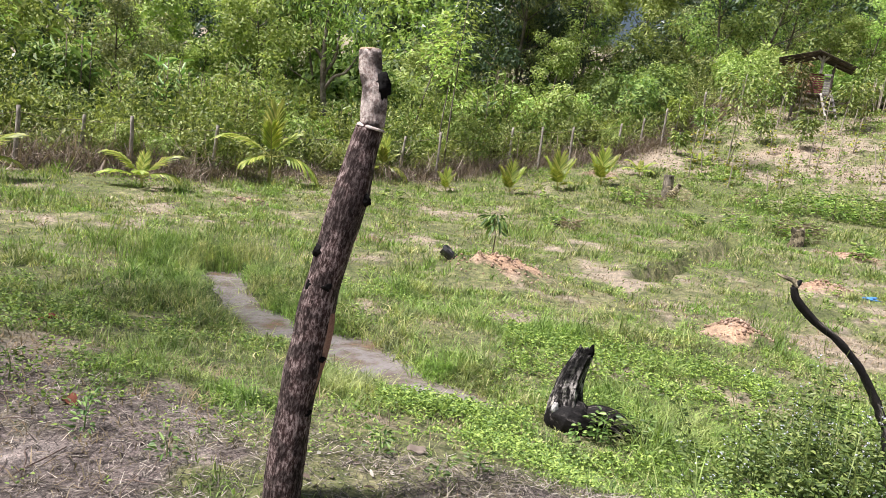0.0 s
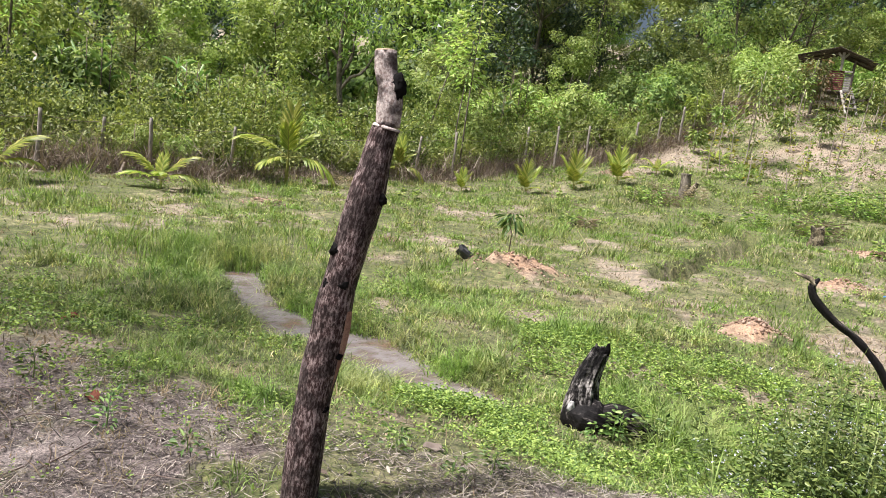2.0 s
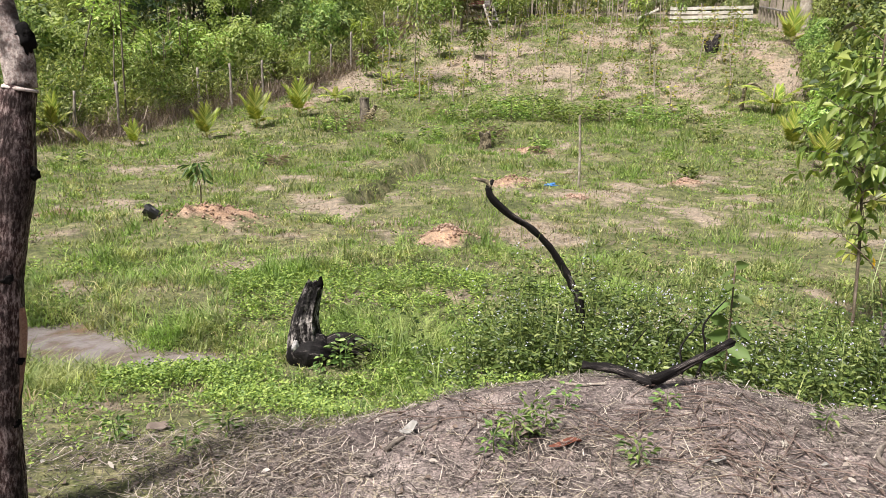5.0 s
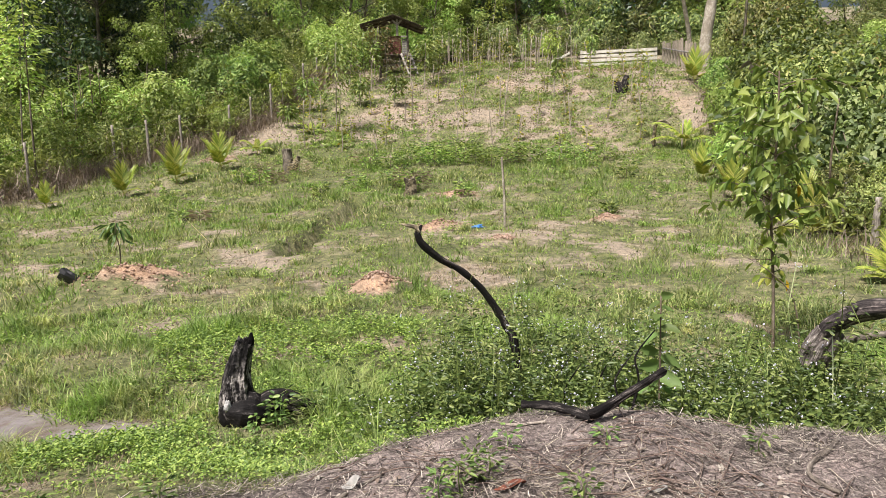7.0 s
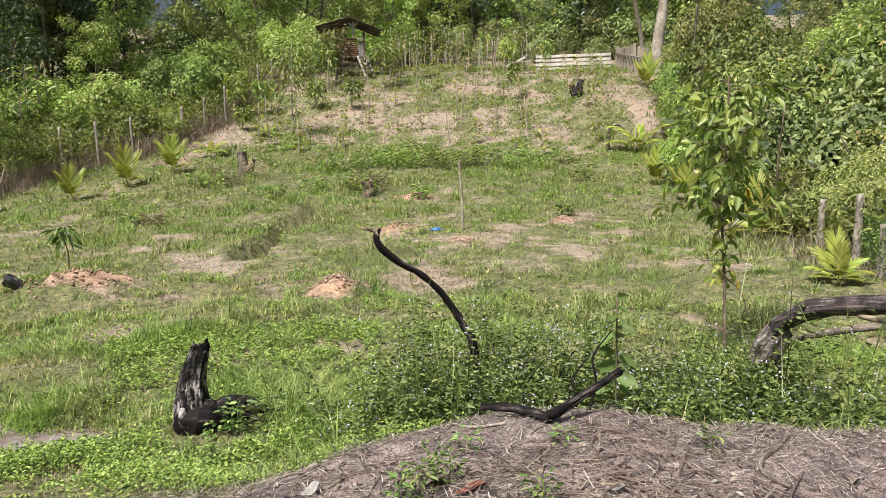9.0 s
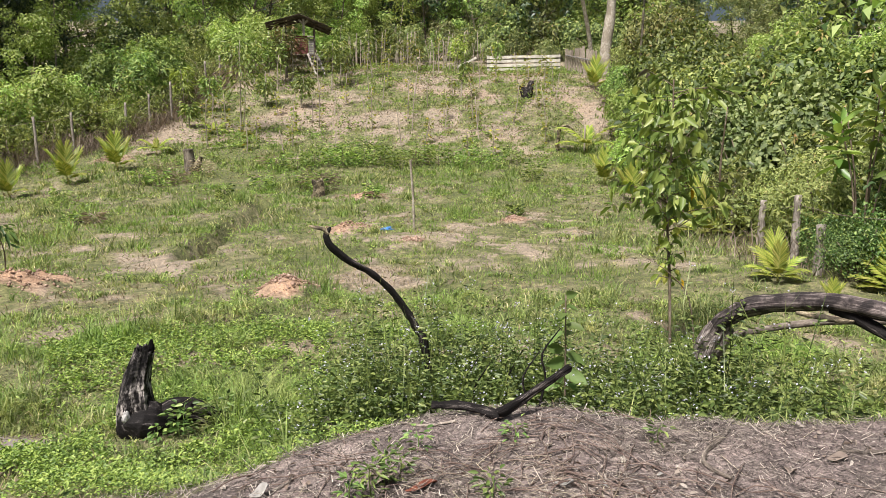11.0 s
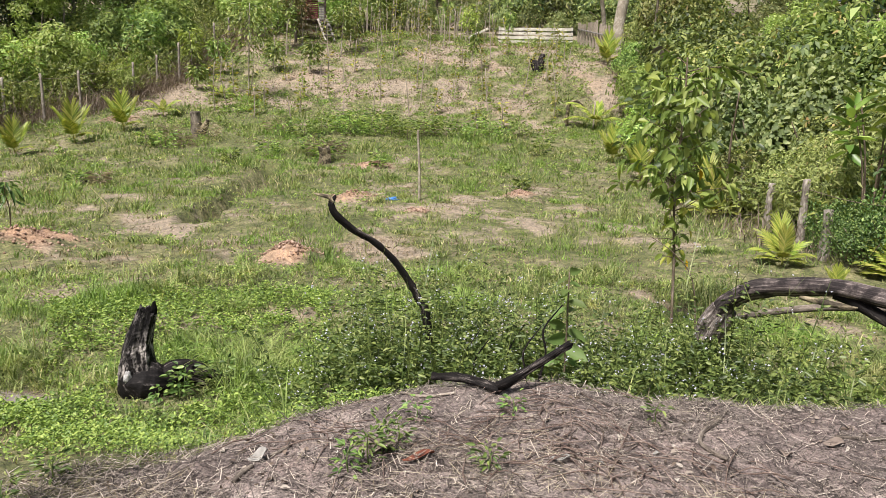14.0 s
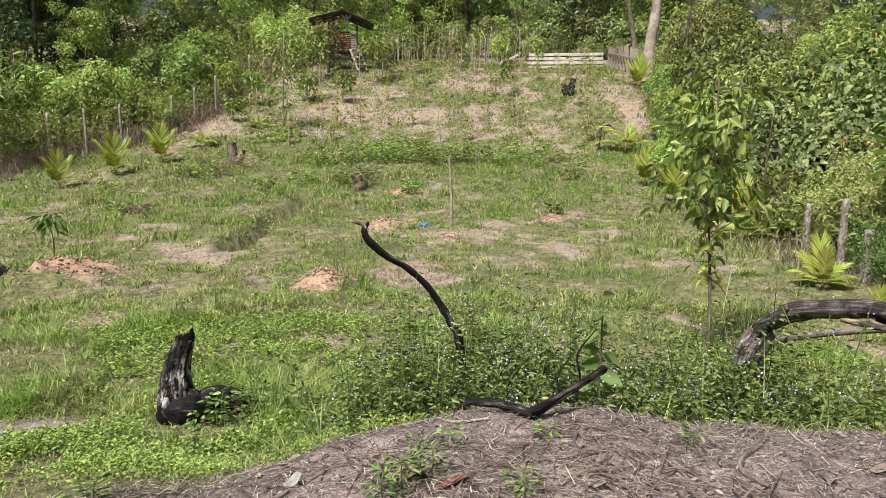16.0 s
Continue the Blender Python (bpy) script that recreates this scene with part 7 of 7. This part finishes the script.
        thing("stick", label, "stick", group="sticks on the bank", me=limb_mesh("stick", p, (r, r * 1.05, r * 0.8), mat, 16, 8, 0.15, rng))
    # dead leaves and scraps
    for az, d, l, w, mat, label in ((33.4, 2.85, 0.17, 0.045, M_RUSSET, "curled russet dead leaf on the bank"), (30.3, 2.93, 0.16, 0.095, M_TAN, "large tan dead leaf on the bank"), (45.2, 2.94, 0.075, 0.05, M_PALE, "crumpled whitish scrap on the bank"), (20.2, 2.93, 0.085, 0.07, M_PALE, "pale round dead leaf on the bank"), (52.7, 3.2, 0.03, 0.02, M_PALE, "small white chip on the bank"), (38.5, 2.95, 0.025, 0.018, M_PALE, "small white chip on the bank"), (62.0, 3.4, 0.09, 0.05, M_TAN, "flat tan dead leaf on the bank"), (65.0, 3.6, 0.09, 0.05, M_TAN, "flat tan dead leaf on the bank"), (-28.7, 6.1, 0.16, 0.08, M_RUSSET, "russet dead leaf on the grass"), (-27.0, 3.6, 0.1, 0.06, M_RUSSET, "small dark dead leaf on the grass"), (48.5, 3.0, 0.03, 0.018, M_PALE, "small white chip on the bank"), (0.0, 3.3, 0.1, 0.06, M_TAN, "tan dead leaf below the post")):
        x, y, z = at(az, d)
        n = 7
        v, f = [], []
        for i in range(n):
            t = i / (n - 1)
            ww = w * 0.5 * math.sin(math.pi * (0.06 + 0.88 * t)) ** 0.8
            c = 0.25 * w * math.cos(t * 5 + az)
            v += [(l * (t - 0.5), -ww, ww * 0.5 + c), (l * (t - 0.5), 0, c * 0.6), (l * (t - 0.5), ww, ww * 0.7 + c)]
        for i in range(n - 1):
            for k in (0, 1):
                f.append((3 * i + k, 3 * i + 3 + k, 3 * i + 4 + k, 3 * i + 1 + k))
        me = bpy.data.meshes.new("dead_leaf")
        me.from_pydata(v, [], f)
        me.materials.append(mat)
        ob = thing("dead_leaf", label, "leaf", pose(x, y, z + 0.015, rng.normal() * 8, rng.normal() * 6, rng.uniform(-50, 30)), "dead leaves", me=smooth(me))
        so = ob.modifiers.new("thick", "SOLIDIFY")
        so.thickness = 0.0025
    # small green plants on the bank
    for az, d, h, n in ((30.2, 2.9, 0.16, 34), (29.2, 2.8, 0.14, 26), (31.5, 3.0, 0.12, 18), (39.2, 2.85, 0.1, 22), (41.0, 3.45, 0.08, 14), (27.5, 2.75, 0.12, 20), (-26.0, 3.3, 0.14, 26), (-31.0, 4.0, 0.16, 30), (-20.0, 3.0, 0.1, 16), (2.0, 3.0, 0.1, 22), (5.5, 3.1, 0.1, 22), (-3.0, 3.2, 0.12, 24), (33.0, 3.3, 0.1, 14), (52.5, 3.5, 0.1, 12)):
        x, y, z = at(az, d)
        leafy("small_herb", [(0, 0, -0.02), (0.01, 0, h * 0.5), (0, 0.01, h)], 0.004, int(n * 1.6) + 8, 0.06, 0.042, 0.015, M_WEED, rng, "small green herb growing on the bare bank", "herb", "herbs on the bank", 0.1, M_WEED, pose(x, y, z, 0, 0, rng.uniform(0, 360)), 0.1)


def build_stump_herbs():
    rng = np.random.default_rng(36)
    for x, y, h, n in ((1.26, 4.93, 0.2, 26), (1.31, 4.96, 0.22, 28), (1.5, 4.93, 0.22, 30), (1.12, 4.95, 0.1, 12), (1.58, 5.0, 0.2, 26)):
        leafy("leafy_herb", [(0, 0, -0.02), (0.01, 0, h * 0.5), (0, 0.01, h)], 0.004, n + 16, 0.08, 0.06, 0.026, M_WEED, rng, "leafy green herb growing before the charred stump", "herb", "herbs by the stump", 0.1, M_WEED, pose(x, y, ground_z(x, y), 0, 0, rng.uniform(0, 360)), 0.1)


build_stump_herbs()
M_STRAW = leaf_material("straw", ((0.0, (0.03, 0.024, 0.021)), (0.35, (0.085, 0.07, 0.062)), (0.65, (0.205, 0.173, 0.152)), (0.9, (0.38, 0.33, 0.288)), (1.0, (0.58, 0.52, 0.455))), 0.85, 0.1)
M_PALE_STRAW = leaf_material("pale_straw", ((0.0, (0.16, 0.125, 0.085)), (0.5, (0.34, 0.285, 0.205)), (1.0, (0.56, 0.5, 0.38))), 0.8, 0.1)
M_SCRAP = leaf_material("leaf_scraps", ((0.0, (0.08, 0.055, 0.04)), (0.5, (0.22, 0.17, 0.135)), (0.8, (0.38, 0.34, 0.29)), (1.0, (0.6, 0.57, 0.52))), 0.8, 0.1)
M_STRAW_STEM = wood_material("dry_stem", (0.13, 0.09, 0.075), (0.27, 0.21, 0.175), (0.46, 0.39, 0.33), 10.0, 0.5)
M_CRUMB = leaf_material("soil_crumbs", ((0.0, (0.1, 0.08, 0.065)), (0.9, (0.25, 0.215, 0.19)), (1.0, (0.48, 0.44, 0.4))), 0.95, 0.0)
M_RUSSET = plain_material("russet_leaf", (0.13, 0.045, 0.03), (0.26, 0.1, 0.065), 25)
M_TAN = plain_material("tan_leaf", (0.18, 0.145, 0.12), (0.28, 0.23, 0.19), 25)
M_PALE = plain_material("pale_scrap", (0.24, 0.235, 0.215), (0.42, 0.41, 0.38), 25)
build_litter()


def build_clods():
    """Crumbled clods on the mounds of turned clay."""
    rng = np.random.default_rng(25)
    vs, fs, off = [], [], 0
    o = np.array([[1, 0, 0], [0, 1, 0], [-1, 0, 0], [0, -1, 0], [0, 0, 0.8], [0, 0, -0.8]])
    tri = np.array([[0, 1, 4], [1, 2, 4], [2, 3, 4], [3, 0, 4], [1, 0, 5], [2, 1, 5], [3, 2, 5], [0, 3, 5]])
    for mx, my, r, h in MOUNDS:
        n = int(850 * r)
        x, y = mx + rng.normal(size=n) * r * 0.36, my + rng.normal(size=n) * r * 0.28
        s = (0.006 + 0.03 * rng.uniform(0, 1, n) ** 4)[:, None, None] * rng.uniform(0.6, 1.4, (n, 6, 1))
        a = rng.uniform(0, 6.28, n)
        c, d = np.cos(a)[:, None], np.sin(a)[:, None]
        q = np.stack([o[None, :, 0] * c - o[None, :, 1] * d, o[None, :, 0] * d + o[None, :, 1] * c, o[None, :, 2] + 0 * c], -1) * s
        vs.append((np.stack([x, y, height(x, y) + 0.004], 1)[:, None] + q).reshape(-1, 3))
        fs.append((np.arange(n)[:, None, None] * 6 + tri[None]).reshape(-1, 3) + off)
        off += 6 * n
    thing("clay_clods", "crumbled orange clay clods on the dug mounds", "clods", kind="stuff", me=mesh_np("clay_clods", np.concatenate(vs), np.concatenate(fs), [M_CLAY]))


M_CLAY = leaf_material("orange_clay", ((0.0, (0.25, 0.165, 0.105)), (0.5, (0.42, 0.295, 0.205)), (1.0, (0.57, 0.43, 0.33))), 0.95, 0.0)
build_clods()


def build_wood_edge():
    """Bare trunks and broad-leaved plants that stand out of the thicket."""
    rng = np.random.default_rng(31)
    x, y, z = at(-10.6, 27.0)
    tree = thing("grey_tree", "grey-barked tree with bare crooked limbs in the thicket", "tree", pose(x, y, z), "trees at the wood edge")
    child("trunk", limb_mesh("trunk", [(0, 0, -0.2), (0.1, 0, 1.6), (-0.05, 0, 3.0), (-0.1, 0, 4.6), (0.1, 0, 6.2)], (0.13, 0.12, 0.1, 0.07, 0.04), M_BARK, 18, 9, 0.12, rng), tree)
    for pts in ([(0.02, 0, 2.6), (0.35, -0.1, 3.1), (0.75, -0.1, 3.3), (1.1, 0, 3.9)], [(-0.05, 0, 3.1), (0.3, 0.1, 3.8), (0.4, 0, 4.8)], [(-0.08, 0, 3.6), (-0.5, 0, 4.2), (-0.7, 0, 5.0)]):
        child("limb", limb_mesh("limb", pts, (0.07, 0.06, 0.05, 0.03), M_BARK, 10, 7, 0.12, rng), tree)
    n = 900
    c = np.array([[0.1, 0, 6.2], [1.1, 0, 4.3], [0.5, 0, 5.2], [-0.8, 0, 5.4]])
    v, f = leaf_arrays(c[rng.integers(0, 4, n)] + rng.normal(size=(n, 3)) * 0.55, rng.normal(size=(n, 3)) + np.array([0, 0, -0.8]), 0.26, 0.08, rng)
    child("crown", mesh_np("crown", v, f, [M_LEAF_MID]), tree)
    for az, d, h, lean, r, label in ((-3.7, 27.5, 5.2, 1.1, 0.038, "thin pale leaning trunk in the thicket"), (-0.8, 25.5, 6.0, 0.15, 0.035, "thin straight sapling with a sparse top"), (-1.5, 26.0, 4.6, 0.3, 0.03, "thin straight sapling with a sparse top"), (-33.0, 24.0, 5.0, 0.2, 0.06, "thin pale trunk in the thicket"), (8.0, 33.0, 6.5, 0.3, 0.05, "thin pale trunk in the thicket"), (50.0, 30.0, 7.0, 0.4, 0.07, "thin pale trunk behind the hedge")):
        x, y, z = at(az, d)
        leafy("thin_tree", [(0, 0, -0.1), (lean * 0.2, 0, h * 0.35), (lean * 0.6, 0.05, h * 0.7), (lean, 0, h)], r, 260, 0.7, 0.22, 0.08, M_LEAF_LIGHT, rng, label, "tree", "trees at the wood edge", 0.6, M_BARK, pose(x, y, z), 0.3)
    for az, d, h in ((-21.5, 23.5, 2.9), (-19.5, 24.0, 2.6), (-17.0, 24.2, 3.0), (-15.2, 24.0, 2.4), (-27.5, 23.0, 3.2), (-29.5, 23.5, 2.8), (-13.0, 24.5, 2.2), (-9.0, 25.5, 2.2), (7.2, 31.0, 2.8), (1.5, 29.0, 2.6), (3.0, 29.5, 3.4), (-24.5, 23.5, 2.4)):
        x, y, z = at(az, d)
        plant_ob = thing("broad_leaved_plant", "upright plant with long broad leaves in the thicket", "plant", pose(x, y, z, 0, 0, rng.uniform(0, 360)), "broad-leaved plants")
        n = 70
        q = rng.uniform(0.3, 1.0, n)
        a = rng.uniform(0, 6.28, n)
        k = rng.integers(0, 5, n)
        cx, cy = np.cos(k * 1.26) * 0.35, np.sin(k * 1.26) * 0.35
        out = np.stack([np.cos(a), np.sin(a), rng.uniform(0.2, 1.3, n)], 1)
        v, f = oval_arrays(np.stack([cx, cy, q * h], 1), out, rng.uniform(0.3, 0.5, n), rng.uniform(0.09, 0.14, n), rng)
        child("leaves", mesh_np("leaves", v, f, [M_BROAD]), plant_ob)
        child("stem", tube_mesh("stem", [(np.array([(math.cos(j * 1.26) * 0.3, math.sin(j * 1.26) * 0.3, -0.1), (math.cos(j * 1.26) * 0.35, math.sin(j * 1.26) * 0.35, h)]), (0.03, 0.01)) for j in range(5)], M_TWIG, 5), plant_ob)


M_BROAD = leaf_material("broad_leaves", ((0.0, (0.1, 0.18, 0.05)), (0.6, (0.2, 0.32, 0.09)), (1.0, (0.36, 0.45, 0.16))), 0.35, 0.27)
build_wood_edge()
